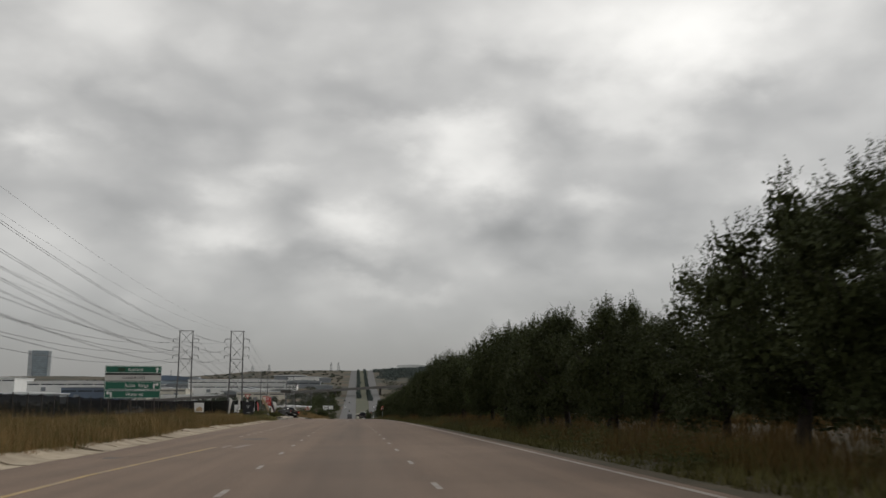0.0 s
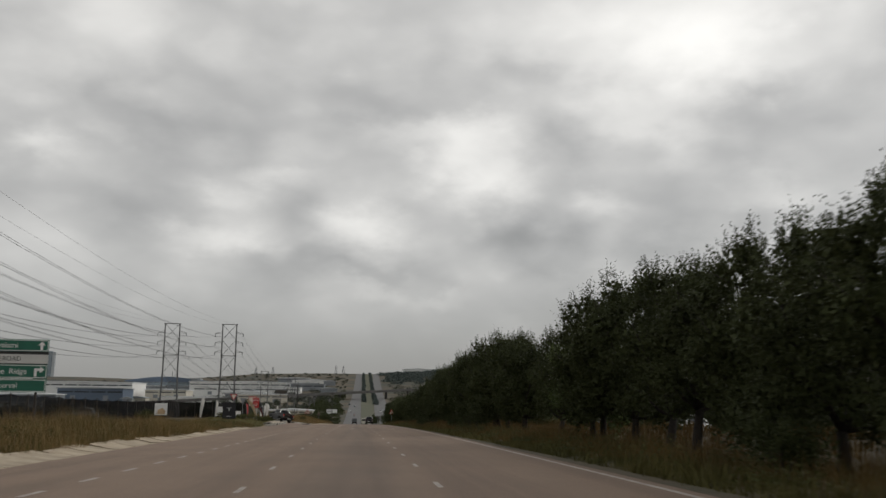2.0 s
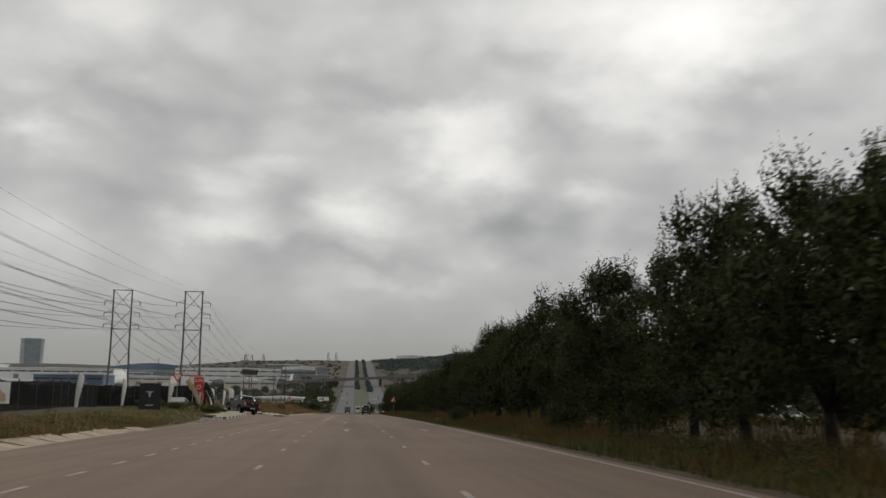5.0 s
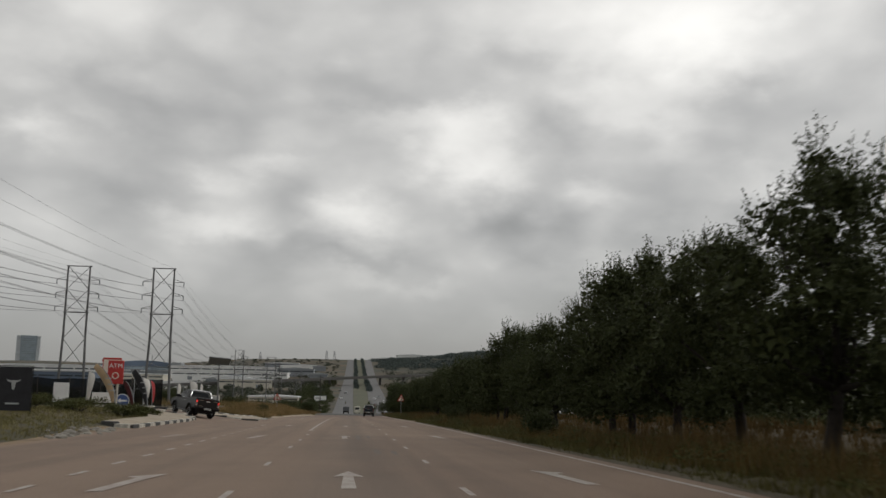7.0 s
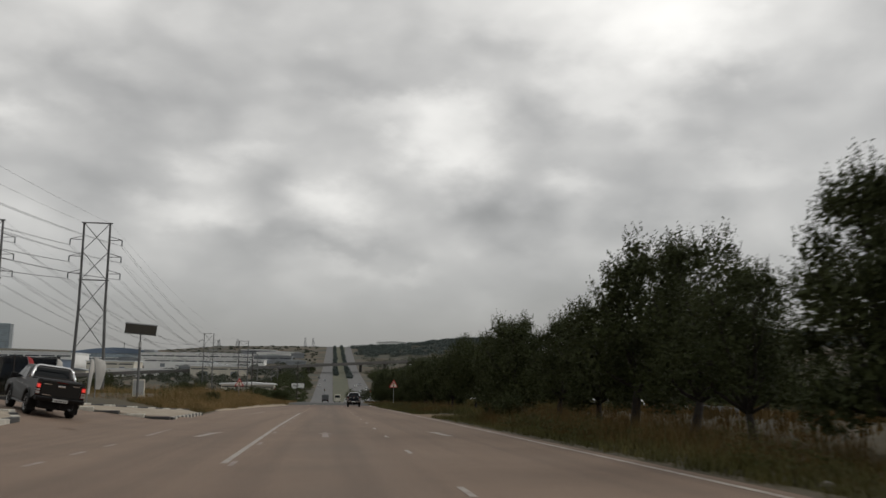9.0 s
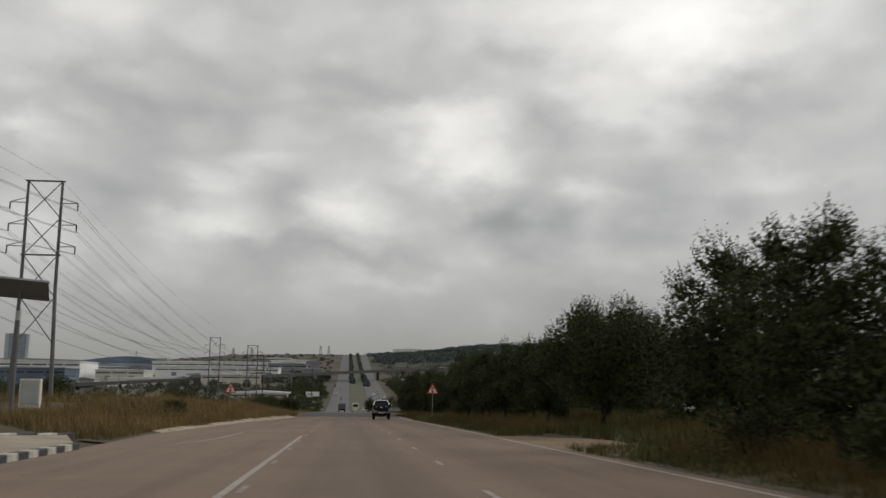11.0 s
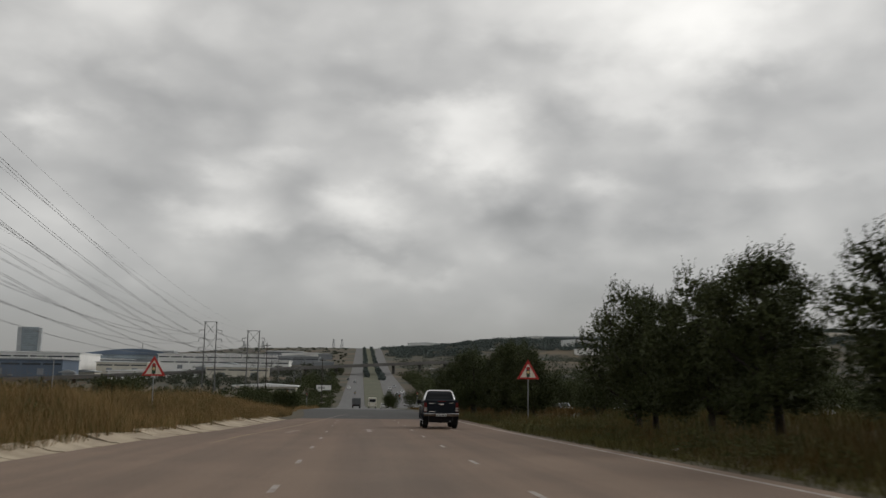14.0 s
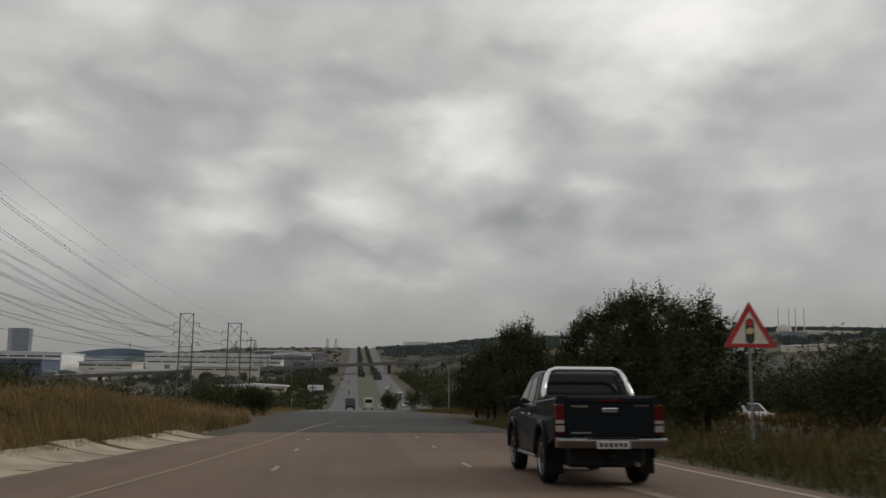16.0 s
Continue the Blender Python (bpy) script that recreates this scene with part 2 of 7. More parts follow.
M["ground"] = shade("dry_veld", (0.072, 0.052, 0.024), 0.95, alt=(0.046, 0.040, 0.018), scale=0.05, fine=0.3, fine_scale=0.9, bump=0.6, bump_scale=2.0)
M["grass_dry"] = blades_mat("dry_grass", (0.092, 0.067, 0.028), (0.255, 0.162, 0.066), (0.43, 0.297, 0.141), 0.22, 0.78)
# green-brown grass, its colour darkened to carry the shade of the trees
M["grass_shaded"] = blades_mat("green_brown_grass_shaded", (0.042, 0.033, 0.009), (0.112, 0.067, 0.017), (0.176, 0.109, 0.033), 0.20, 0.78)
M["grass_green"] = blades_mat("rough_green_grass", (0.044, 0.049, 0.012), (0.090, 0.082, 0.022), (0.155, 0.122, 0.043), 0.20, 0.78)
M["grass_corner"] = blades_mat("yellow_green_grass", (0.092, 0.094, 0.030), (0.180, 0.158, 0.060), (0.28, 0.235, 0.105), 0.20, 0.78)
M["leaf"] = blades_mat("dark_olive_leaves", (0.027, 0.034, 0.010), (0.043, 0.053, 0.016), (0.080, 0.090, 0.030), 0.34, 0.60)
M["leaf_light"] = blades_mat("fresh_green_leaves", (0.048, 0.070, 0.020), (0.085, 0.115, 0.034), (0.15, 0.18, 0.07))
# aerial haze put into the leaf colour: paler and bluer than the near leaves
M["leaf_hazed"] = blades_mat("hazed_far_leaves", (0.066, 0.084, 0.080), (0.083, 0.103, 0.095), (0.104, 0.118, 0.104), 0.12, 0.6)
# a paler, greyer step between the near and the hazed leaves
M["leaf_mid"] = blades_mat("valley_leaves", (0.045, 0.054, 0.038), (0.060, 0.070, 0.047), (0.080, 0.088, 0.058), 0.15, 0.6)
M["leaf_herb"] = blades_mat("herb_leaves", (0.040, 0.048, 0.014), (0.072, 0.078, 0.024), (0.125, 0.118, 0.042), 0.25, 0.7)
M["bark"] = shade("dark_bark", (0.032, 0.026, 0.021), 0.95, spots=0.4, scale=8.0, bump=0.8, bump_scale=25.0)
M["steel"] = shade("galvanised_steel", (0.30, 0.31, 0.32), 0.55, 0.6, spots=0.25, scale=2.0)
M["pylon"] = shade("weathered_pylon_steel", (0.16, 0.16, 0.16), 0.65, 0.3, spots=0.3, scale=0.8)
M["wire"] = shade("aluminium_cable", (0.20, 0.20, 0.205), 0.6, 0.3)
M["sign_green"] = shade("sign_green", (0.016, 0.135, 0.085), 0.5, spots=0.15, scale=1.5, fine=0.06)
M["sign_white"] = shade("sign_white", (0.82, 0.82, 0.80), 0.5, spots=0.10, scale=2.0)
M["sign_red"] = shade("sign_red", (0.50, 0.035, 0.030), 0.5, spots=0.15, scale=3.0)
M["sign_cream"] = shade("sign_cream", (0.76, 0.68, 0.58), 0.5, spots=0.10, scale=3.0)
M["sign_yellow"] = shade("sign_yellow_disc", (0.70, 0.52, 0.24), 0.5, spots=0.1, scale=3.0)
M["sign_black"] = shade("sign_black", (0.020, 0.020, 0.020), 0.55, spots=0.2, scale=3.0)
M["sign_darkgreen"] = shade("sign_dark_green", (0.025, 0.060, 0.030), 0.55, spots=0.2, scale=3.0)
M["sign_blue"] = shade("sign_blue", (0.05, 0.10, 0.28), 0.5, spots=0.15, scale=3.0)
M["grey_plate"] = shade("grey_plate", (0.42, 0.43, 0.42), 0.6, spots=0.15, scale=2.0)
M["sign_pale"] = shade("pale_sign_plate", (0.62, 0.61, 0.58), 0.55, spots=0.12, scale=2.0)
M["cloth_beige"] = shade("beige_cloth", (0.62, 0.45, 0.28), 0.9, spots=0.2, scale=2.0, fine=0.06)
M["cloth_white"] = shade("white_cloth", (0.66, 0.64, 0.60), 0.9, spots=0.15, scale=2.0, fine=0.06)
M["cloth_dark"] = shade("charcoal_cloth", (0.030, 0.030, 0.034), 0.9, spots=0.3, scale=2.0)
M["cloth_red"] = shade("red_cloth", (0.42, 0.05, 0.05), 0.9, spots=0.2, scale=2.0)
M["cloth_maroon"] = shade("maroon_cloth", (0.10, 0.025, 0.028), 0.9, spots=0.25, scale=2.0)
M["shade_net"] = shade("black_shade_net", (0.014, 0.014, 0.015), 0.95, spots=0.35, scale=0.6, fine=0.2, fine_scale=12.0, spec=0.1)
M["shade_net"].node_tree.nodes["Principled BSDF"].inputs["Alpha"].default_value = 0.66  # open weave
M["wood_dark"] = shade("tarred_pole", (0.05, 0.042, 0.036), 0.9, spots=0.3, scale=2.0)
M["carpaint"] = shade("dark_blue_grey_paint", (0.016, 0.019, 0.024), 0.22, 0.0, spots=0.10, scale=2.0, spec=0.14)
M["carpaint"].node_tree.nodes["Principled BSDF"].inputs["IOR"].default_value = 1.25
M["carpaint_brown"] = shade("grey_brown_paint", (0.016, 0.015, 0.014), 0.38, 0.0, spots=0.10, scale=2.0, spec=0.3)
M["carpaint_white"] = shade("white_paint", (0.72, 0.72, 0.71), 0.35, spots=0.05, scale=2.0)
M["carpaint_silver"] = shade("silver_paint", (0.40, 0.41, 0.42), 0.35, 0.5, spots=0.05, scale=2.0)
M["carpaint_cream"] = shade("cream_paint", (0.60, 0.57, 0.48), 0.4, spots=0.1, scale=2.0)
M["carpaint_grey"] = shade("grey_truck_paint", (0.11, 0.115, 0.12), 0.5, spots=0.2, scale=2.0)
M["plastic"] = shade("black_plastic", (0.011, 0.011, 0.012), 0.6, spots=0.2, scale=6.0, spec=0.25)
M["rubber"] = shade("tyre_rubber", (0.012, 0.0115, 0.0115), 0.85, spots=0.3, scale=8.0, spec=0.25)
M["chrome"] = shade("polished_chrome", (0.86, 0.86, 0.86), 0.16, 1.0)
M["chrome_dull"] = shade("dull_chrome", (0.36, 0.36, 0.36), 0.25, 1.0, spots=0.2, scale=4.0)
M["alloy"] = shade("alloy_rim", (0.50, 0.50, 0.50), 0.3, 0.9, spots=0.15, scale=8.0)
M["glass_dark"] = shade("tinted_glass", (0.012, 0.014, 0.016), 0.06, 0.0, spec=0.3)
M["lamp_red"] = shade("red_lens", (0.10, 0.006, 0.006), 0.18)
M["lamp_lit"] = shade("lit_red_lens", (0.45, 0.02, 0.02), 0.2)
M["lamp_lit"].node_tree.nodes["Principled BSDF"].inputs["Emission Color"].default_value = (1.0, 0.08, 0.06, 1)
M["lamp_lit"].node_tree.nodes["Principled BSDF"].inputs["Emission Strength"].default_value = 0.5
M["lamp_clear"] = shade("clear_lens", (0.36, 0.34, 0.32), 0.15)
M["plate"] = shade("plate_white", (0.62, 0.62, 0.60), 0.5)
M["solar"] = shade("solar_cells", (0.12, 0.125, 0.13), 0.25, 0.2, spots=0.2, scale=4.0)
M["wall_white"] = shade("white_cladding", (0.84, 0.84, 0.82), 0.8, spots=0.10, scale=0.05, fine=0.05, fine_scale=0.4)
M["wall_cream"] = shade("cream_plaster", (0.66, 0.62, 0.53), 0.85, spots=0.12, scale=0.05, fine=0.06, fine_scale=0.5)
M["wall_grey"] = shade("grey_cladding", (0.26, 0.28, 0.30), 0.8, spots=0.15, scale=0.05, fine=0.08, fine_scale=0.4)
M["wall_blue"] = shade("blue_grey_cladding", (0.12, 0.16, 0.22), 0.7, spots=0.15, scale=0.05)
M["roof_grey"] = shade("grey_roof_sheet", (0.34, 0.36, 0.37), 0.6, spots=0.2, scale=0.04)
M["roof_pale"] = shade("pale_roof_sheet", (0.84, 0.85, 0.85), 0.6, spots=0.15, scale=0.04)
M["win_dark"] = shade("dark_windows", (0.05, 0.06, 0.07), 0.25, spots=0.3, scale=0.3)
# both tower colours are lightened to carry the far haze
M["tower_glass_hazed"] = shade("tower_glass_hazed", (0.28, 0.335, 0.37), 0.25, 0.3, spots=0.25, scale=0.06, fine=0.15, fine_scale=0.3)
M["tower_edge_hazed"] = shade("tower_edge_glass_hazed", (0.50, 0.53, 0.55), 0.35, 0.2, spots=0.2, scale=0.08)
# concrete darkened: the shade on its near side is put into the colour
M["bridge"] = shade("shaded_bridge_concrete", (0.115, 0.11, 0.105), 0.9, spots=0.2, scale=0.1, fine=0.1, fine_scale=0.8)
M["stain"] = shade("tar_stain", (0.125, 0.092, 0.070), 0.7, spots=0.25, scale=2.0, fine=0.2)
M["median"] = shade("pale_green_median", (0.105, 0.105, 0.064), 0.95, alt=(0.080, 0.085, 0.052), scale=0.06, fine=0.2, fine_scale=0.6)
M["stone"] = shade("pale_stone", (0.27, 0.25, 0.215), 0.95, spots=0.3, scale=4.0, bump=0.6, bump_scale=10.0, random_tint=0.2)

# the asphalt colour gets darker and redder towards the crossing
rt = M["road"].node_tree
rb = rt.nodes["Principled BSDF"]
plain = rb.inputs["Base Color"].links[0].from_socket
rc = rt.nodes.new("ShaderNodeTexCoord")
rs = rt.nodes.new("ShaderNodeSeparateXYZ")
rt.links.new(rc.outputs["Object"], rs.inputs[0])
rm = rt.nodes.new("ShaderNodeMapRange")
rm.inputs["From Min"].default_value, rm.inputs["From Max"].default_value = 224.0, 252.0
rt.links.new(rs.outputs[1], rm.inputs["Value"])
rx = rt.nodes.new("ShaderNodeMix")
rx.data_type, rx.blend_type = "RGBA", "MULTIPLY"
rt.links.new(rm.outputs[0], rx.inputs[0])
rt.links.new(plain, rx.inputs[6])
rx.inputs[7].default_value = (0.80, 0.75, 0.72, 1)
# oil and soot down the middle of the driven lane, in uneven lengths
lane = rt.nodes.new("ShaderNodeMath")
lane.operation = "SUBTRACT"
rt.links.new(rs.outputs[0], lane.inputs[0])
lane.inputs[1].default_value = -0.15
away = rt.nodes.new("ShaderNodeMath")
away.operation = "ABSOLUTE"
rt.links.new(lane.outputs[0], away.inputs[0])
oil = rt.nodes.new("ShaderNodeMapRange")
oil.interpolation_type = "SMOOTHSTEP"
for key, v in (("From Min", 0.25), ("From Max", 1.75), ("To Min", 0.60), ("To Max", 0.0)):
    oil.inputs[key].default_value = v
rt.links.new(away.outputs[0], oil.inputs["Value"])
drip = rt.nodes.new("ShaderNodeTexNoise")
drip.inputs["Scale"].default_value, drip.inputs["Detail"].default_value = 0.16, 5.0
rt.links.new(rc.outputs["Object"], drip.inputs["Vector"])
amount = rt.nodes.new("ShaderNodeMath")
amount.operation = "MULTIPLY"
rt.links.new(oil.outputs[0], amount.inputs[0])
thick = rt.nodes.new("ShaderNodeMapRange")
thick.inputs["From Min"].default_value, thick.inputs["From Max"].default_value, thick.inputs["To Min"].default_value = 0.3, 0.62, 0.35
rt.links.new(drip.outputs["Fac"], thick.inputs["Value"])
rt.links.new(thick.outputs[0], amount.inputs[1])
soot = rt.nodes.new("ShaderNodeMix")
soot.data_type, soot.blend_type = "RGBA", "MULTIPLY"
rt.links.new(amount.outputs[0], soot.inputs[0])
rt.links.new(rx.outputs[2], soot.inputs[6])
soot.inputs[7].default_value = (0.74, 0.80, 0.86, 1)
rt.links.new(soot.outputs[2], rb.inputs["Base Color"])

# from the valley floor on, the ground colour blends to patchy olive and brown
gt = M["ground"].node_tree
gb = gt.nodes["Principled BSDF"]
near_col = gb.inputs["Base Color"].links[0].from_socket
gc = gt.nodes.new("ShaderNodeTexCoord")
gs = gt.nodes.new("ShaderNodeSeparateXYZ")
gt.links.new(gc.outputs["Object"], gs.inputs[0])
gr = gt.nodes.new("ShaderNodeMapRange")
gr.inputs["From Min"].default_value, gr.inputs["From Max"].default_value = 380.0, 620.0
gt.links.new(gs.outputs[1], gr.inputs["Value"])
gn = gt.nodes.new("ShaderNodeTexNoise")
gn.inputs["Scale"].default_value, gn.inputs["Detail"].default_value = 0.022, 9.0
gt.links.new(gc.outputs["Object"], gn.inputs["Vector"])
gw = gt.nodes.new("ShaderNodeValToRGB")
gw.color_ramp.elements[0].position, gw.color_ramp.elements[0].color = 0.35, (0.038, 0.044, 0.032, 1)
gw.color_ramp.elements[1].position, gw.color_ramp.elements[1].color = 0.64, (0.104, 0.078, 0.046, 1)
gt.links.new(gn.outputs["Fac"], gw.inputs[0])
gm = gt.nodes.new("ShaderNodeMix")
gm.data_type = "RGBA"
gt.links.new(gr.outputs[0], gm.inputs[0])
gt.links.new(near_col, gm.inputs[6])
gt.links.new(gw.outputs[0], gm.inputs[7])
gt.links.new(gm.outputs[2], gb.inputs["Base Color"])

# ---- building helpers ----


def mesh_of(name, bm, material, smooth=False):
    me = bpy.data.meshes.new(name)
    bm.to_mesh(me)
    bm.free()
    me.materials.append(material)
    if smooth:
        me.polygons.foreach_set("use_smooth", [True] * len(me.polygons))
    return me


def part(name, bm, material, parent=None, label="", smooth=False):
    ob = new(name, mesh_of(name, bm, material, smooth))
    ob.parent = parent
    return tagged(ob, label)


def thing(name, label, category, at=None, group="", kind=""):
    ob = new(name)
    ob.empty_display_size = 0.3
    if at is not None:
        ob.matrix_world = at
    return tagged(ob, label, category, group, kind)


def sheet_mesh(name, verts, faces, material):
    me = bpy.data.meshes.new(name)
    me.from_pydata(verts, [], faces)
    me.materials.append(material)
    me.update()
    return me


def add_box(bm, lo, hi, bevel=0.0):
    """A box between two corners, its edges rounded if asked."""
    res = bmesh.ops.create_cube(bm, size=1.0)
    vs = res["verts"]
    c = [(a + b) / 2 for a, b in zip(lo, hi)]
    d = [b - a for a, b in zip(lo, hi)]
    for v in vs:
        v.co = Vector((c[0] + v.co.x * d[0], c[1] + v.co.y * d[1], c[2] + v.co.z * d[2]))
    if bevel:
        es = list({e for v in vs for e in v.link_edges})
        bmesh.ops.bevel(bm, geom=es, offset=bevel, segments=2, affect="EDGES", profile=0.5)


def box(lo, hi, bevel=0.0):
    bm = bmesh.new()
    add_box(bm, lo, hi, bevel)
    return bm


def add_tube(bm, pts, radii, sides=8, caps=True):
    """A tube through points, with a radius at each."""
    pts = [Vector(p) for p in pts]
    if isinstance(radii, (int, float)):
        radii = [radii] * len(pts)
    rings = []
    for i, p in enumerate(pts):
        d = (pts[min(i + 1, len(pts) - 1)] - pts[max(i - 1, 0)]).normalized()
        ref = Vector((0, 0, 1)) if abs(d.z) < 0.9 else Vector((1, 0, 0))
        a = d.cross(ref).normalized()
        b = d.cross(a)
        rings.append([bm.verts.new(p + (a * math.cos(k * math.tau / sides) + b * math.sin(k * math.tau / sides)) * radii[i]) for k in range(sides)])
    for r, s in zip(rings, rings[1:]):
        for k in range(sides):
            bm.faces.new((r[k], r[(k + 1) % sides], s[(k + 1) % sides], s[k]))
    if caps:
        bm.faces.new(rings[0][::-1])
        bm.faces.new(rings[-1])


def tube(pts, radii, sides=8, caps=True):
    bm = bmesh.new()
    add_tube(bm, pts, radii, sides, caps)
    return bm


def add_prism(bm, outline, depth0, depth1, axis="y"):
    """An outline in the plane across the axis, made solid between two depths. axis y: outline of (x, z); axis x: outline of (y, z); axis z: (x, y)."""
    def at(p, d):
        return {"y": (p[0], d, p[1]), "x": (d, p[0], p[1]), "z": (p[0], p[1], d)}[axis]
    a = [bm.verts.new(at(p, depth0)) for p in outline]
    b = [bm.verts.new(at(p, depth1)) for p in outline]
    n = len(outline)
    fs = [bm.faces.new(a), bm.faces.new(b[::-1])]
    for i in range(n):
        fs.append(bm.faces.new((a[i], b[i], b[(i + 1) % n], a[(i + 1) % n])))
    bmesh.ops.recalc_face_normals(bm, faces=fs)


def prism(outline, depth0, depth1, axis="y", bevel=0.0):
    bm = bmesh.new()
    add_prism(bm, outline, depth0, depth1, axis)
    if bevel:
        bmesh.ops.bevel(bm, geom=list(bm.edges), offset=bevel, segments=2, affect="EDGES", profile=0.5)
    return bm


def disc_outline(r, n=20, cx=0.0, cz=0.0):
    return [(cx + r * math.cos(k * math.tau / n), cz + r * math.sin(k * math.tau / n)) for k in range(n)]


def lettering(words, size, material, parent, m, label="", spacing=1.0):
    """Flat letters in the built-in font, as a mesh part facing -y before m is applied."""
    cu = bpy.data.curves.new("lettering", "FONT")
    cu.body, cu.size, cu.extrude, cu.align_x, cu.align_y = words, size, 0.004, "CENTER", "CENTER"
    cu.space_character = spacing
    tmp = new("lettering", cu)
    bpy.context.view_layer.update()
    me = bpy.data.meshes.new_from_object(tmp.evaluated_get(bpy.context.evaluated_depsgraph_get()))
    bpy.data.objects.remove(tmp)
    me.materials.clear()
    me.materials.append(material)
    ob = new("lettering", me)
    ob.parent = parent
    ob.matrix_local = m @ pose(0, 0, 0, 90)
    return tagged(ob, label)


# ---- lie of the land ----
GRADES = ((-400, -0.008), (0, -0.015), (60, -0.018), (138, -0.0235), (188, -0.025), (240, -0.027), (420, -0.028), (470, -0.05), (540, 0.0),
          (600, 0.035), (965, 0.035), (1100, 0.063), (1650, 0.063), (1800, 0.01), (2200, 0.0), (4600, 0.0))
GY = np.arange(-400.0, 4601.0, 1.0)
GS = np.interp(GY, [g[0] for g in GRADES], [g[1] for g in GRADES])
GZ = np.concatenate([[0.0], np.cumsum((GS[1:] + GS[:-1]) / 2)])
GZ -= np.interp(0.0, GY, GZ)


def road_z(y):
    return np.interp(y, GY, GZ)


def grade(y):
    return np.interp(y, GY, GS)


def smooth(a, b, v):
    t = np.clip((np.asarray(v, float) - a) / (b - a), 0, 1)
    return t * t * (3 - 2 * t)


def rise(x, y):
    """The land lifts to the left round the junction."""
    return 1.0 * smooth(-6.5, -17, x) * smooth(122, 158, y) * (1 - smooth(300, 340, y))


def surf_z(x, y):
    return road_z(y) + rise(x, y)


def land_z(x, y):
    """Height of the open ground."""
    x, y = np.asarray(x, float), np.asarray(y, float)
    z = surf_z(x, y) - 0.07
    verge = 1 - smooth(330, 420, y)
    side_road = smooth(122, 150, y) * (1 - smooth(200, 215, y))
    z = z + 0.42 * smooth(-9.6, -12.5, x) * verge * (1 - side_road)
    z = z + 0.10 * smooth(6.6, 9.0, x) * (1 - smooth(18.0, 20.5, x)) * verge + 0.6 * smooth(11, 16, x) * (1 - smooth(18.5, 20.8, x)) * verge
    far = smooth(500, 1300, y)
    z = z + far * (30 * smooth(150, 1100, x) - 14 * smooth(-60, -300, x) + 14 * smooth(-500, -1600, x))
    z = z + 17 * smooth(48, 270, x) * smooth(1080, 1640, y)
    z = z + 11 * smooth(58, 95, x) * (1 - smooth(280, 420, x)) * np.exp(-((y - 1030) / 70) ** 2)
    z = z + far * 5 * np.sin(x * 0.011 + y * 0.004) * np.sin(y * 0.006 - x * 0.003) * smooth(60, 200, np.abs(x))
    return z


def knots(*spans):
    out = []
    for a, b, n in spans:
        out += list(np.linspace(a, b, n, endpoint=False))
    return out + [spans[-1][1]]


gx = knots((-3600, -600, 24), (-600, -100, 20), (-100, -24, 22), (-24, -6, 34), (-6, 6, 5), (6, 10, 8), (10, 60, 16), (60, 300, 20), (300, 600, 10), (600, 3600, 24))
gy = knots((-160, -20, 8), (-20, 140, 40), (140, 210, 36), (210, 480, 60), (480, 1800, 90), (1800, 4500, 20))
nx, ny = len(gx), len(gy)
XX, YY = np.meshgrid(np.array(gx), np.array(gy))
ZZ = land_z(XX, YY)
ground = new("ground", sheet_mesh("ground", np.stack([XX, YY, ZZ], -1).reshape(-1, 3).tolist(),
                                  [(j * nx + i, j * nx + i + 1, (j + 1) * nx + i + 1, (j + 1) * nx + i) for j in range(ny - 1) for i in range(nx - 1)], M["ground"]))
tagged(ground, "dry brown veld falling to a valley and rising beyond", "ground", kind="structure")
ground.data.polygons.foreach_set("use_smooth", [True] * len(ground.data.polygons))


def strip(name, y0, y1, left, right, material, lift=0.0, step=4.0, cols=6, camber=0.0):
    """A road surface between two edges that are functions of y, laid on the grade."""
    ys = list(np.arange(y0, y1, step)) + [y1]
    verts, faces = [], []
    for y in ys:
        a, b = left(y), right(y)
        for c in range(cols + 1):
            x = a + (b - a) * c / cols
            verts.append((x, y, float(surf_z(x, y)) + lift))
    w = cols + 1
    for j in range(len(ys) - 1):
        for c in range(cols):
            faces.append((j * w + c, j * w + c + 1, (j + 1) * w + c + 1, (j + 1) * w + c))
    return new(name, sheet_mesh(name, verts, faces, material))


def edge(*pairs):
    ys, xs = [p[0] for p in pairs], [p[1] for p in pairs]
    return lambda y: float(np.interp(y, ys, xs))


LEFT = edge((-100, -7.0), (29, -7.2), (61, -8.1), (92, -8.8), (110, -9.6), (130, -9.9), (143, -10.1), (162, -10.2), (164, -11.5), (176.6, -11.5), (177, -7.5), (188, -7.7), (200, -8.2), (212, -8.0), (235, -7.5),
            (250, -6.5), (268, -5.85), (280, -4.95), (300, -5.9), (330, -7.6), (358, -9.2), (420, -8.5), (560, -7.0), (1700, 0.0))
RIGHT = edge((-100, 5.5), (0, 5.5), (100, 5.85), (200, 6.1), (250, 6.24), (275, 7.3), (286, 8.6), (300, 10.5), (330, 11.0), (420, 8.0), (560, 3.0), (1700, 10.0))
road = tagged(strip("road_1", -100, 278, LEFT, RIGHT, M["road"]), "worn red-brown asphalt carriageway with faded lane paint", "road", kind="structure")
road_dark = tagged(strip("road_2", 278, 385, LEFT, RIGHT, M["road_dark"], 0.004), "newer dark asphalt at the next crossing", "road", kind="structure")
tagged(strip("road_3", 385, 1740, LEFT, RIGHT, M["road_grey"], 0.0, 8.0), "grey road dipping into the valley and climbing beyond", "road", kind="structure")
OPP_L = edge((-100, 21.0), (330, 21.0), (420, 17.0), (650, 13.0), (1700, 30.0))
OPP_R = edge((-100, 31.0), (330, 31.0), (420, 30.0), (650, 25.0), (1700, 40.0))
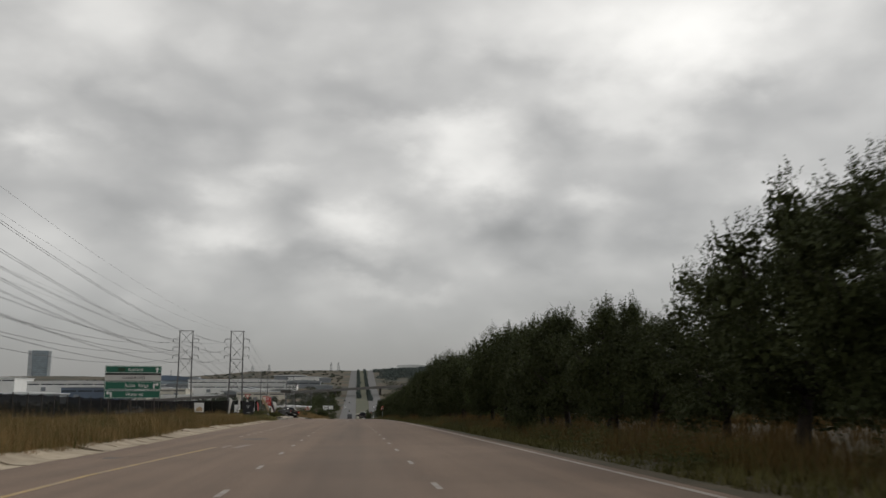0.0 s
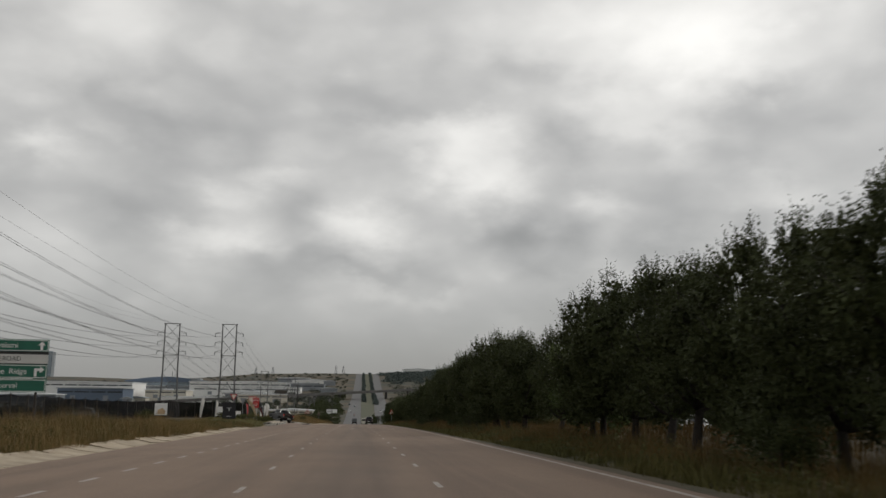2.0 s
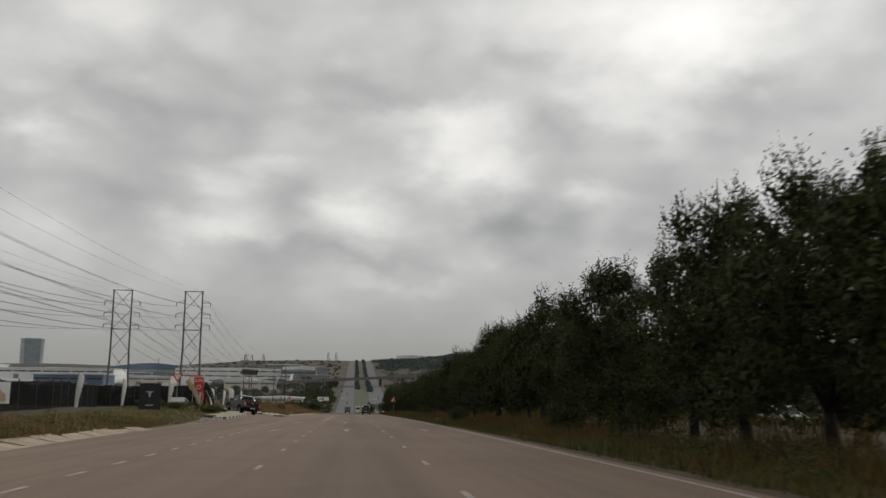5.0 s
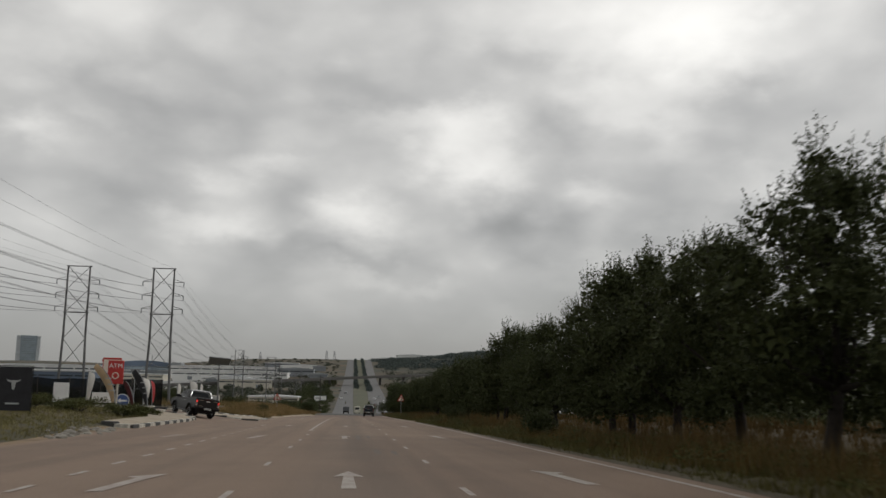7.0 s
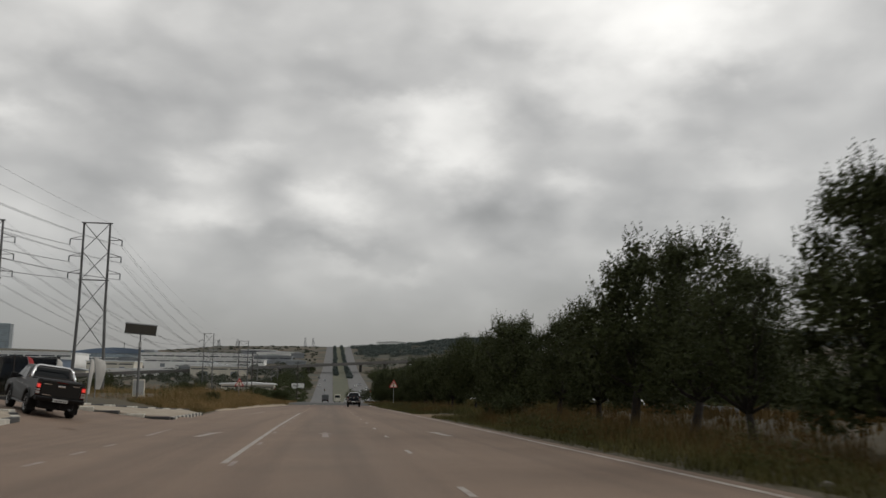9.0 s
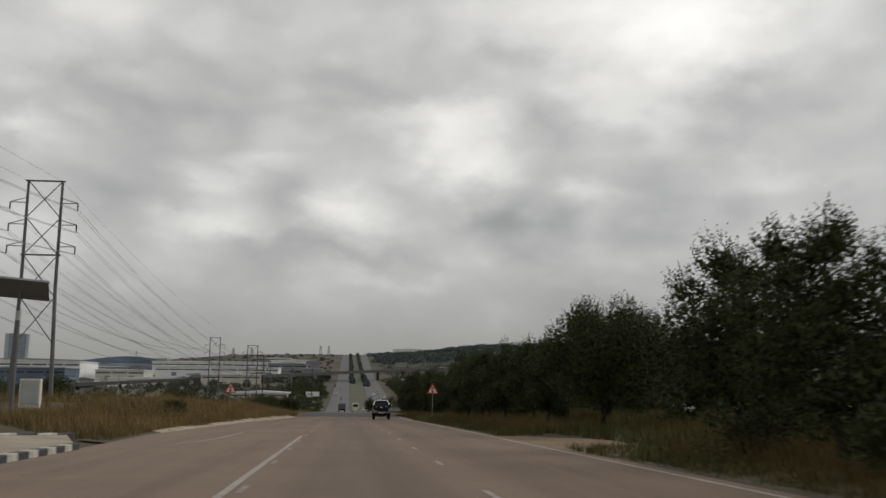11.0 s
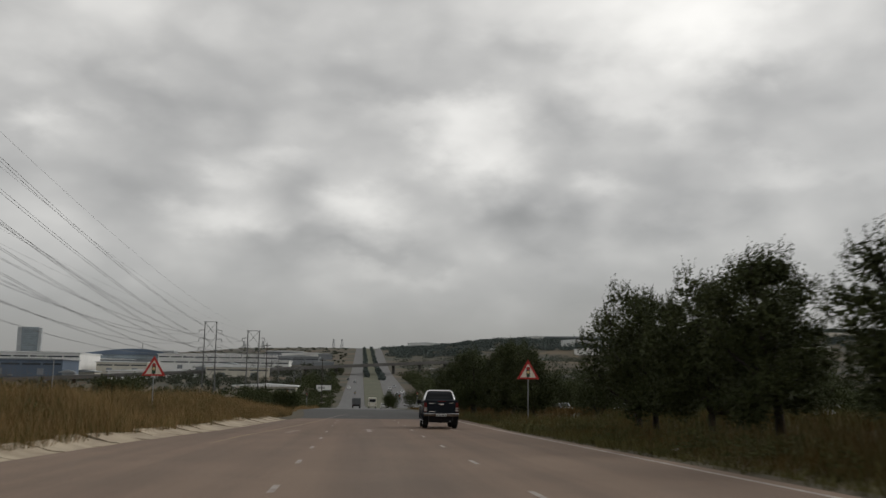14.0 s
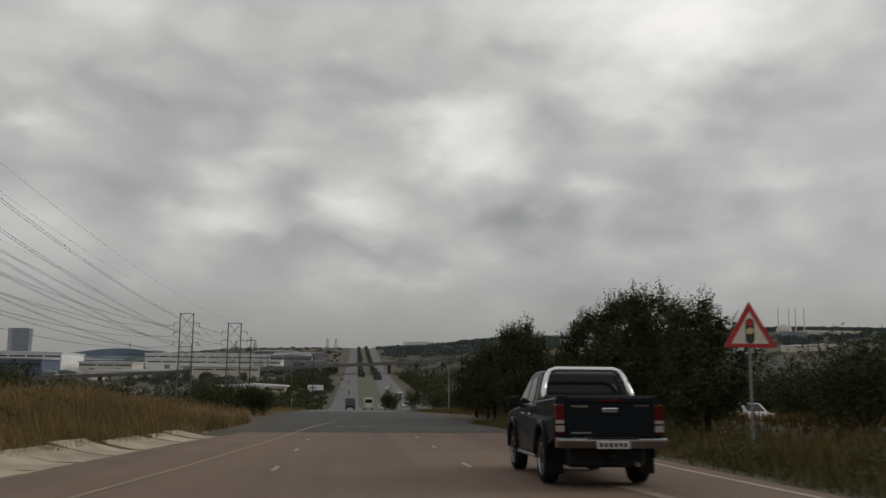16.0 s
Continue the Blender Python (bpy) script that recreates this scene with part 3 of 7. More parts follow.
tagged(strip("road_4", -100, 1740, OPP_L, OPP_R, M["road_grey"], 0.0, 8.0), "grey opposite carriageway behind the median trees", "road", kind="structure")


def flat_piece(name, outline, parent, material, lift, label="", y_ref=None):
    """A painted or laid patch with its outline in plan, following the grade."""
    cy = y_ref if y_ref is not None else sum(p[1] for p in outline) / len(outline)
    me = sheet_mesh(name, [(x, y, float(surf_z(x, y)) + lift) for x, y in outline], [tuple(range(len(outline)))], material)
    ob = new(name, me)
    ob.parent = parent
    return tagged(ob, label)


def paved(name, outline, material, lift, parent=None, pitch=1.5):
    """A patch with its outline in plan, cut into cells so that it follows the lie of the land."""
    bm = bmesh.new()
    bm.faces.new([bm.verts.new((x, y, 0)) for x, y in outline])
    for axis in (0, 1):
        lo, hi = min(p[axis] for p in outline), max(p[axis] for p in outline)
        c = lo + pitch
        while c < hi:
            co, no = [0, 0, 0], [0, 0, 0]
            co[axis], no[axis] = c, 1
            bmesh.ops.bisect_plane(bm, geom=list(bm.verts) + list(bm.edges) + list(bm.faces), plane_co=co, plane_no=no)
            c += pitch
    bmesh.ops.triangulate(bm, faces=list(bm.faces))
    for f in bm.faces:
        if f.normal.z < 0:
            f.normal_flip()
    for v in bm.verts:
        v.co.z = float(surf_z(v.co.x, v.co.y)) + lift
    return part(name, bm, material, parent)


# side road on the left, into the junction
tagged(paved("road_5", [(-6.0, 163), (-6.0, 178), (-11, 176.7), (-14.5, 176.3), (-25, 181), (-60, 200), (-120, 233), (-120, 223), (-60, 190), (-26, 172), (-16, 168.5), (-12, 166.5), (-10.3, 163.5)], M["road"], 0.010),
       "side road mouth in the same worn asphalt", "road", kind="structure")

# ---- road paint, gutter and kerbs ----
DASH = {}


def dash(x, y, length, width, parent, material, yaw=0.0):
    key = (round(length, 2), round(width, 2), material.name)
    if key not in DASH:
        h, w = length / 2, width / 2
        DASH[key] = sheet_mesh("dash", [(-w, -h, 0), (w, -h * 0.97, 0), (w * 0.97, h, 0), (-w, h * 0.98, 0)], [(0, 1, 2, 3)], material)
    ob = new("dash", DASH[key])
    ob.parent = parent
    ob.matrix_world = pose(x, y, float(surf_z(x, y)) + 0.007, math.degrees(math.atan(float(grade(y)))), 0, yaw)
    return ob


def line_x(*pairs):
    ys, xs = [p[0] for p in pairs], [p[1] for p in pairs]
    return lambda y: float(np.interp(y, ys, xs))


RIGHT_LINE = line_x((0, 1.42), (90, 1.42), (150, 1.5), (200, 1.6), (240, 1.65), (270, 1.9))
LEFT_LINE = line_x((0, -1.8), (20, -1.92), (90, -2.0), (150, -2.05), (260, -2.05))
RIGHT_DASHES = (2, 8.6, 15.1, 21.65, 28.2, 33.6, 38.8, 45, 51.3, 57.2, 63.2, 69.8, 77.4, 84.8, 92, 99.6, 108, 116.1, 123.5, 130.7, 137.6, 145, 153.7, 161.6, 168.7, 176, 183.2,
                190.4, 197.5, 205, 213, 220, 227, 234, 241.7, 249.5, 257, 265, 272.5)
LEFT_DASHES = (1.8, 8, 14.1, 20.2, 26.5, 32, 37.7, 43.8, 49.9, 56, 62, 68.2, 74.9, 82.8, 90.5, 97.6, 103.5, 109.4, 115.4, 122.3, 130.4, 136.5, 143, 150, 157, 164, 170.5, 177, 183.5,
               189.5, 195.6, 202.1, 208.7, 215, 221, 227, 233, 239.5, 246.5, 256, 263, 270)
for y in RIGHT_DASHES:
    dash(RIGHT_LINE(y), y, 1.3, 0.105, road, M["paint_white"])
for y in LEFT_DASHES:
    dash(LEFT_LINE(y), y, 1.2, 0.105, road, M["paint_faded" if 147 < y < 200 else "paint_worn" if y > 200 else "paint_white"])
y = 43.0
while y < 156:
    dash(-4.97 - 0.012 * max(0, y - 110), y, 1.1, 0.12, road, M["paint_white"] if y < 140 else M["paint_faded"])
    y += 3.05


def painted_line(name, pts, width, parent, material, lift=0.006, step=3.0, label=""):
    """A painted line of even width through plan points, on the grade."""
    ys = list(np.arange(pts[0][1], pts[-1][1], step)) + [pts[-1][1]]
    xs = np.interp(ys, [p[1] for p in pts], [p[0] for p in pts])
    verts, faces = [], []
    for x, yy in zip(xs, ys):
        verts += [(x - width / 2, yy, float(surf_z(x, yy)) + lift), (x + width / 2, yy, float(surf_z(x, yy)) + lift)]
    for i in range(len(ys) - 1):
        faces.append((2 * i, 2 * i + 1, 2 * i + 3, 2 * i + 2))
    ob = new(name, sheet_mesh(name, verts, faces, material))
    ob.parent = parent
    return tagged(ob, label)


painted_line("edge_line", [(5.16, -60), (5.26, 30), (5.45, 90), (5.48, 132), (5.6, 146), (5.66, 180), (5.68, 200), (5.84, 250), (6.2, 268), (6.9, 281)], 0.14, road, M["paint_white"], label="white edge line")
painted_line("edge_line", [(6.9, 281), (8.2, 288), (9.2, 300), (9.4, 310)], 0.13, road_dark, M["paint_white"], 0.010, 1.0, "white edge line")
painted_line("solid_line", [(-2.22, 150), (-2.28, 170), (-2.2, 201)], 0.13, road, M["paint_white"], label="solid white lane line")
painted_line("yellow_line", [(-4.95, -60), (-4.93, 18), (-4.72, 24), (-4.42, 31)], 0.13, road, M["paint_yellow"], label="yellow edge line")
painted_line("merge_line", [(-6.3, 191.6), (-6.0, 192.9), (-5.45, 195.1), (-5.13, 199), (-5.1, 206)], 0.12, road, M["paint_worn"], 0.006, 0.6, "worn white merge line")
painted_line("yellow_line", [(-5.12, 235), (-5.0, 240), (-4.5, 247), (-3.9, 256), (-3.2, 270), (-2.85, 281)], 0.12, road, M["paint_yellow_faded"], 0.006, 0.8, "yellow edge line")
painted_line("yellow_line", [(-2.85, 281), (-2.3, 293), (-1.6, 300)], 0.12, road_dark, M["paint_faded"], 0.010, 1.0)
painted_line("turn_line", [(-5.55, 157), (-5.7, 162), (-5.9, 167)], 0.14, road, M["paint_faded"], 0.006, 1.0)
painted_line("tar_seam", [(-4.9, 276.9), (7.0, 277.9)], 0.4, road, M["road_dark"])


def arrow(x, y, turn, material, size=1.0):
    """A lane arrow 3.6 m long: straight (0), or bent to the left (-1) or the right (1)."""
    if turn == 0:
        o = [(-0.12, -1.6), (0.12, -1.6), (0.09, 0.85), (0.28, 0.80), (0.0, 2.15), (-0.28, 0.80), (-0.09, 0.85)]
    else:
        o = [(-0.12, -1.7), (0.12, -1.7), (0.28, 0.6), (0.40, 1.7), (-0.16, 1.0), (0.06, 0.75)]
        o = [(px * turn - 0.2 * turn, py) for px, py in o]
    flat_piece("arrow", [(x + px * size, y + py * size) for px, py in (o if turn >= 0 else o[::-1])], road, material, 0.008)


for ax, ay, turn, mat in ((-3.72, 117.5, 1, "paint_worn"), (-0.32, 118.0, 0, "paint_white"), (3.55, 119.1, -1, "paint_white"), (-3.83, 139.6, 1, "paint_worn"), (-0.42, 139.9, 0, "paint_worn"),
                          (3.45, 141.8, -1, "paint_white"), (-3.95, 162.4, 1, "paint_worn"), (-0.37, 162.3, 0, "paint_faded"), (3.4, 163.8, -1, "paint_white"), (-7.1, 139.6, 1, "paint_faded"),
                          (-3.4, 246.5, 1, "paint_ghost"), (-0.25, 248.2, 0, "paint_faded"), (3.6, 250.5, -1, "paint_ghost")):
    arrow(ax, ay, turn, M[mat])
arrow(-3.55, 31.7, 1, M["paint_faded"], 0.85)
arrow(-4.12, 31.3, 0, M["paint_faded"], 0.55)
# broken markings on the crossing
for mx, my, ml, yaw in ((-0.9, 288, 1.4, 82), (0.3, 288.2, 0.8, 85), (3.4, 296, 0.9, 70), (4.6, 297, 0.8, 60), (-2.0, 305, 1.2, 75)):
    mark = dash(mx, my, ml, 0.16, road_dark, M["paint_worn"], yaw)
    mark.location.z += 0.006
# tar and oil stains
for sx, sy, sl, sw in ((-3.97, 39.4, 2.2, 1.3), (0.5, 128, 3.0, 0.2), (0.95, 127.5, 2.4, 0.18), (0.12, 139.8, 6.6, 0.20), (0.55, 140.6, 4.6, 0.14), (-6.1, 24.5, 1.0, 0.5)):
    rnd = random.Random(int(sy * 7))
    flat_piece("stain", [(sx + math.cos(a) * sw / 2 * rnd.uniform(0.75, 1.1), sy + math.sin(a) * sl / 2 * rnd.uniform(0.8, 1.1)) for a in np.linspace(0, math.tau, 18, endpoint=False)],
               road, M["stain"], 0.005)


def slab_drain(name, y0, y1, inner, width, seed, label):
    """A lined drain of pale concrete slabs, each with its own tilt and a gap to the next."""
    rnd = random.Random(seed)
    drain = thing(name, label, "concrete drain", kind="structure")
    y = y0
    while y < y1:
        ln = rnd.uniform(2.2, 3.0)
        a0, a1 = inner(y), inner(y + ln)
        w = width(y + ln / 2) * rnd.uniform(0.85, 1.08)
        tip = rnd.uniform(-0.07, 0.07)
        gap = rnd.choice((0.03, 0.04, 0.08, 0.26))
        n = 5
        bm = bmesh.new()
        top = []
        for k in range(n + 1):
            fr = k / n
            lip = -0.015 + 0.02 * fr + 0.36 * max(0.0, fr - 0.30) ** 1.2 + tip * fr
            lip *= min(1.0, w / 1.8)
            j0 = rnd.uniform(-0.10, 0.10) if k == n else 0.0
            top.append((bm.verts.new((a0 - w * fr - j0, y + 0.03 + (rnd.uniform(0, 0.25) if k == n else 0), float(surf_z(a0 - w * fr, y)) + lip + rnd.uniform(-0.01, 0.02))),
                        bm.verts.new((a1 - w * fr - j0 * 0.5, y + ln - (rnd.uniform(0.05, 0.35) if k == n else gap), float(surf_z(a1 - w * fr, y + ln)) + lip + rnd.uniform(-0.01, 0.02)))))
        low = [(bm.verts.new(p.co - Vector((0, 0, 0.16))), bm.verts.new(q.co - Vector((0, 0, 0.16)))) for p, q in top]
        for k in range(n):
            bm.faces.new((top[k][0], top[k][1], top[k + 1][1], top[k + 1][0]))
            bm.faces.new((low[k][0], top[k][0], top[k + 1][0], low[k + 1][0]))
            bm.faces.new((low[k][1], low[k + 1][1], top[k + 1][1], top[k][1]))
        bm.faces.new((low[n][0], top[n][0], top[n][1], low[n][1]))
        bm.faces.new((low[0][0], low[0][1], top[0][1], top[0][0]))
        bmesh.ops.recalc_face_normals(bm, faces=list(bm.faces))
        part("slab", bm, M["concrete"], drain)
        y += ln
    return drain


DRAIN_W = edge((203, 0.5), (215, 0.7), (232, 1.1), (248, 1.45), (276, 1.6))
slab_drain("drain_1", 2, 116, lambda v: LEFT(v) + 0.05, edge((0, 1.15), (60, 1.25), (95, 1.2), (116, 0.9)), 5, "cracked pale concrete slab drain along the road edge")
slab_drain("drain_2", 203, 271, lambda v: LEFT(v) + 0.05, DRAIN_W, 9, "broken pale concrete slab drain below tall grass")


def kerb_run(parent, pts, block=1.0, height=0.16, width=0.28):
    """Kerb blocks painted black and white in turn along plan points."""
    n = 0
    for (xa, ya), (xb, yb) in zip(pts, pts[1:]):
        ln = math.hypot(xb - xa, yb - ya)
        m = max(1, round(ln / block))
        yaw = math.degrees(math.atan2(-(xb - xa), yb - ya))
        for k in range(m):
            fr = (k + 0.5) / m
            x, yy = xa + (xb - xa) * fr, ya + (yb - ya) * fr
            black = n % 2 == 0
            key = (black, round(ln / m, 2))
            if key not in KERB:
                KERB[key] = mesh_of("kerb_block", box((-width / 2, -ln / m / 2 + 0.01, -0.12), (width / 2, ln / m / 2 - 0.01, height), 0.03), M["kerb_black" if black else "kerb_white"])
            ob = new("kerb_block", KERB[key])
            ob.parent = parent
            ob.matrix_world = pose(x, yy, float(surf_z(x, yy)), math.degrees(math.atan(float(grade(yy)))) * math.cos(radians(yaw)), 0, yaw)
            n += 1


KERB = {}


def island(name, pts, label):
    isl = thing(name, label, "traffic island", kind="structure")
    paved("paving", pts, M["paving"], 0.12, isl)
    bm = bmesh.new()
    ring = [[bm.verts.new((x, y, float(surf_z(x, y)) + dz)) for dz in (-0.15, 0.118)] for x, y in pts]
    for a, b in zip(ring, ring[1:] + ring[:1]):
        bm.faces.new((a[0], b[0], b[1], a[1]))
    bmesh.ops.recalc_face_normals(bm, faces=list(bm.faces))
    part("edging", bm, M["paving"], isl)
    return isl


near_isl = island("island_1", [(-9.9, 144), (-9.85, 152), (-10, 160), (-10.4, 164), (-11.3, 166.5), (-13, 167), (-13, 162), (-11.4, 155), (-11.5, 146)], "paved corner with black and white kerb blocks")
kerb_run(near_isl, [(-11.5, 146), (-10.6, 144.6), (-9.85, 144), (-9.8, 152), (-9.95, 160), (-10.35, 164), (-11.3, 166.6), (-13, 168), (-18, 172)], 1.15)
far_isl = island("island_2", [(-7.5, 176.5), (-7.75, 188.7), (-9.2, 193), (-10.6, 186), (-12, 181), (-13, 178.5), (-11, 176.8)], "paved island with painted kerb blocks at the side road")
kerb_run(far_isl, [(-7.5, 176.5), (-7.65, 183), (-7.75, 188.7)], 0.7)
kerb_run(far_isl, [(-7.5, 176.5), (-11, 176.8), (-14.5, 176.5), (-22, 180)], 1.2)
kerb_run(far_isl, [(-13, 178.8), (-10.6, 187), (-9.2, 193.5)], 1.2)

# ---- trees ----


def leaf_mesh(name, centres, axes, lengths, widths, material, rng):
    """Pointed leaves, one small blade each, at centres along axes."""
    n = len(centres)
    side = np.cross(axes, rng.normal(size=(n, 3)))
    side /= np.linalg.norm(side, axis=1, keepdims=True) + 1e-9
    a = centres - axes * lengths[:, None] / 2 + side * widths[:, None] / 2
    b = centres - axes * lengths[:, None] / 2 - side * widths[:, None] / 2
    c = centres + axes * lengths[:, None] / 2
    co = np.stack([a, b, c], 1).reshape(-1, 3)
    me = bpy.data.meshes.new(name)
    me.vertices.add(3 * n)
    me.vertices.foreach_set("co", co.ravel())
    me.loops.add(3 * n)
    me.loops.foreach_set("vertex_index", np.arange(3 * n))
    me.polygons.add(n)
    me.polygons.foreach_set("loop_start", np.arange(0, 3 * n, 3))
    me.materials.append(material)
    me.update(calc_edges=True)
    return me


def unit(v):
    return v / (np.linalg.norm(v, axis=1, keepdims=True) + 1e-9)


def grow_tree(seed, height, spread, shoots, leaf=0.120, lean=0.0, skirt=0.06, thin=0.0, material=None):
    """A broad evergreen roadside tree: forked trunk, limbs that carry leafy masses, and ragged shoots."""
    rng = np.random.default_rng(seed)
    rnd = random.Random(seed)
    tree = thing("tree", "broad dark olive-green evergreen tree in rough grass", "tree", group="roadside trees")
    fork = Vector((lean * 0.5, rnd.uniform(-0.2, 0.2), height * rnd.uniform(0.15, 0.22)))
    bm = bmesh.new()
    add_tube(bm, [(0, 0, -0.15), (lean * 0.12, 0, 0.25), fork * 0.6, fork], [0.27, 0.20, 0.17, 0.15], 9)
    lobes = []
    mid_z = height * (skirt + 0.94) / 2
    half = height * (0.94 - skirt) / 2
    for k in range(17):
        a = k * 2.399 + rnd.uniform(-0.35, 0.35)
        q = -0.78 + 1.56 * (k + 0.5) / 17
        reach = math.sqrt(1 - q * q) * spread * rnd.uniform(0.42, 0.70)
        c = Vector((lean + math.cos(a) * reach, math.sin(a) * reach, mid_z + q * half * 0.92))
        r = spread * rnd.uniform(0.24, 0.36) * (1 - 0.25 * max(0.0, q))
        lobes.append((c, r, rnd.uniform(0.75, 1.0)))
        if k % 2 == 0 and c.z > fork.z:
            midp = fork.lerp(c, 0.5) + Vector((rnd.uniform(-.3, .3), rnd.uniform(-.3, .3), -0.1))
            add_tube(bm, [fork, midp, c, c + (c - midp) * 0.5], [0.10, 0.065, 0.03, 0.01], 6)
            for _ in range(2):
                s = midp.lerp(c, rnd.uniform(0.2, 0.9))
                add_tube(bm, [s, s + Vector((rnd.uniform(-.9, .9), rnd.uniform(-.9, .9), rnd.uniform(0.2, 1.1)))], [0.03, 0.01], 5)
    lobes.append((Vector((lean * 0.8, 0, mid_z)), 0.45 * spread, min(1.0, half / spread * 1.1)))
    # a few ragged leaders above the rest
    for _ in range(5):
        a, rr = rnd.uniform(0, math.tau), spread * rnd.uniform(0.0, 0.45)
        lobes.append((Vector((lean + math.cos(a) * rr, math.sin(a) * rr, mid_z + half * rnd.uniform(0.66, 0.90))), spread * rnd.uniform(0.14, 0.20), 1.4))
    part("trunk", bm, M["bark"], tree, smooth=True)
    cens = np.array([tuple(c) for c, _, _ in lobes])
    rads = np.array([r for _, r, _ in lobes])
    flats = np.array([q for _, _, q in lobes])
    weight = rads ** 2
    weight /= weight.sum()
    pick = rng.choice(len(lobes), shoots, p=weight)
    way = unit(rng.normal(size=(shoots, 3)))
    depth = rng.uniform(0.42, 1.0, shoots) ** 0.5
    base = cens[pick] + way * (rads[pick] * depth)[:, None] * np.stack([np.ones(shoots), np.ones(shoots), flats[pick]], 1)
    high = np.clip((base[:, 2] - mid_z) / half, 0, 1)
    grow = unit(way * 0.6 + np.array([0, 0, 0.5]) + np.array([0, 0, 0.9]) * high[:, None] + rng.normal(scale=0.30, size=(shoots, 3)))
    length = rng.uniform(0.25, 0.60, shoots) * (1 + 0.35 * high * rng.uniform(0, 1, shoots))
    per = 10
    fr = np.tile(np.linspace(0.0, 1.0, per), shoots)
    idx = np.repeat(np.arange(shoots), per)
    n = shoots * per
    pos = base[idx] + grow[idx] * (length[idx] * fr)[:, None] + rng.normal(scale=0.055, size=(n, 3)) * (1.3 - 0.8 * fr)[:, None]
    ax = unit(grow[idx] * 0.6 + rng.normal(scale=0.55, size=(n, 3)))
    long = rng.uniform(0.7, 1.3, n) * leaf * (1.1 - 0.4 * fr)
    wide = rng.uniform(0.40, 0.60, n) * leaf
    # broad foliage deep inside, which closes the crown
    inner = int(shoots * 2.3 * (1 - thin))
    core = np.where(flats > 1.5, 0.0, rads ** 2)
    pk = rng.choice(len(lobes), inner, p=core / core.sum())
    wy = unit(rng.normal(size=(inner, 3)))
    ball = cens[pk] + wy * (rads[pk] * rng.uniform(0.0, 0.72, inner) ** 0.5)[:, None] * np.stack([np.ones(inner), np.ones(inner), np.minimum(flats[pk], 1.0)], 1)
    pos = np.concatenate([pos, ball])
    ax = np.concatenate([ax, unit(rng.normal(size=(inner, 3)))])
    long = np.concatenate([long, rng.uniform(0.17, 0.31, inner)])
    wide = np.concatenate([wide, rng.uniform(0.12, 0.21, inner)])
    keep = pos[:, 2] > height * skirt * 0.7 + 0.3 * np.sin(pos[:, 0] * 2.1 + seed)
    crown = new("crown", leaf_mesh("crown", pos[keep], ax[keep], long[keep], wide[keep], material or M["leaf"], rng))
    crown.parent = tree
    return tree


def plant(proto, x, y, scale, turn, first, along=1.0):
    m = pose(x, y, float(land_z(x, y)), 0, 0, turn) @ Matrix.Diagonal((scale, scale * along, scale, 1))
    if first:
        proto.matrix_basis = m
        return proto
    made = copy_thing(proto, pose(x, y, float(land_z(x, y)), 0, 0, turn))
    made.scale = (scale, scale * along, scale)
    return made


KINDS = [grow_tree(11, 8.0, 3.1, 2000), grow_tree(23, 8.0, 2.9, 1900, lean=0.6), grow_tree(37, 8.0, 3.4, 2150), grow_tree(41, 8.0, 2.9, 1650, lean=-0.5, skirt=0.14, thin=0.45),
         grow_tree(59, 8.0, 3.2, 2000, lean=0.4), grow_tree(71, 8.0, 6.0, 6500, lean=1.5, skirt=0.28), grow_tree(83, 8.0, 4.0, 300, leaf=0.30),
         grow_tree(97, 8.0, 3.2, 2000, leaf=0.12, material=M["leaf_light"])]
TOPS = [max(v.co.z for c in k.children if c.name.startswith("crown") for v in c.data.vertices) for k in KINDS]
used = set()
# along the verge: y, height, kind
ROW = [(12, 7.6, 2), (17.5, 6.9, 0), (20.3, 7.3, 4), (25.8, 6.0, 2), (32.0, 4.9, 1), (35.2, 5.9, 0), (38.5, 6.3, 4), (43.5, 6.4, 1), (47.5, 6.3, 2), (52, 6.9, 0), (56, 6.6, 1), (59.4, 7.3, 3), (63.6, 7.6, 2), (66.3, 7.2, 0), (70.3, 6.5, 7),
       (76.3, 6.4, 3), (84.5, 6.5, 0), (87.8, 7.0, 1), (91.5, 7.6, 2), (96, 7.9, 4), (101, 7.0, 0), (106.5, 7.3, 1), (111.5, 5.6, 2), (116.8, 6.4, 0), (121.8, 8.3, 4), (127.5, 6.9, 1), (132.0, 7.4, 0), (136.3, 7.6, 2), (140.8, 7.8, 2), (149.2, 6.5, 2),
       (155.3, 5.4, 3), (160.1, 7.1, 3), (163.9, 7.7, 4), (169.6, 5.8, 0), (176, 5.6, 1), (182, 6.1, 4), (188.5, 6.8, 2), (204.0, 6.6, 5), (211.8, 5.3, 1), (217.5, 5.8, 0), (224.5, 6.2, 4), (231.5, 5.9, 1), (237, 6.3, 2), (241, 5.6, 0), (244.5, 6.7, 3), (266, 5.2, 4), (270.5, 6.0, 0), (275.5, 6.4, 2), (281.5, 6.2, 1),
       (294, 7.1, 4), (300, 7.0, 0), (307, 6.4, 2), (313, 6.5, 1), (320, 6.4, 4)]
for i, (y, h, k) in enumerate(ROW):
    plant(KINDS[k], 11.2 if k == 5 else 10.7 + 0.35 * math.sin(i * 2.3), y, h / TOPS[k], -60 if k == 5 else (i % 2) * 180 + (i * 47) % 50 - 25, k not in used, 1.0 if k in (3, 5) or h > 7.5 else 1.18)
    used.add(k)


def off_track(x, y, free=2.2):
    """Whether a spot keeps clear of the track that leads to the hut."""
    return x < 30 or x > 76 or abs(x - 0.457 * (y - 186)) > free


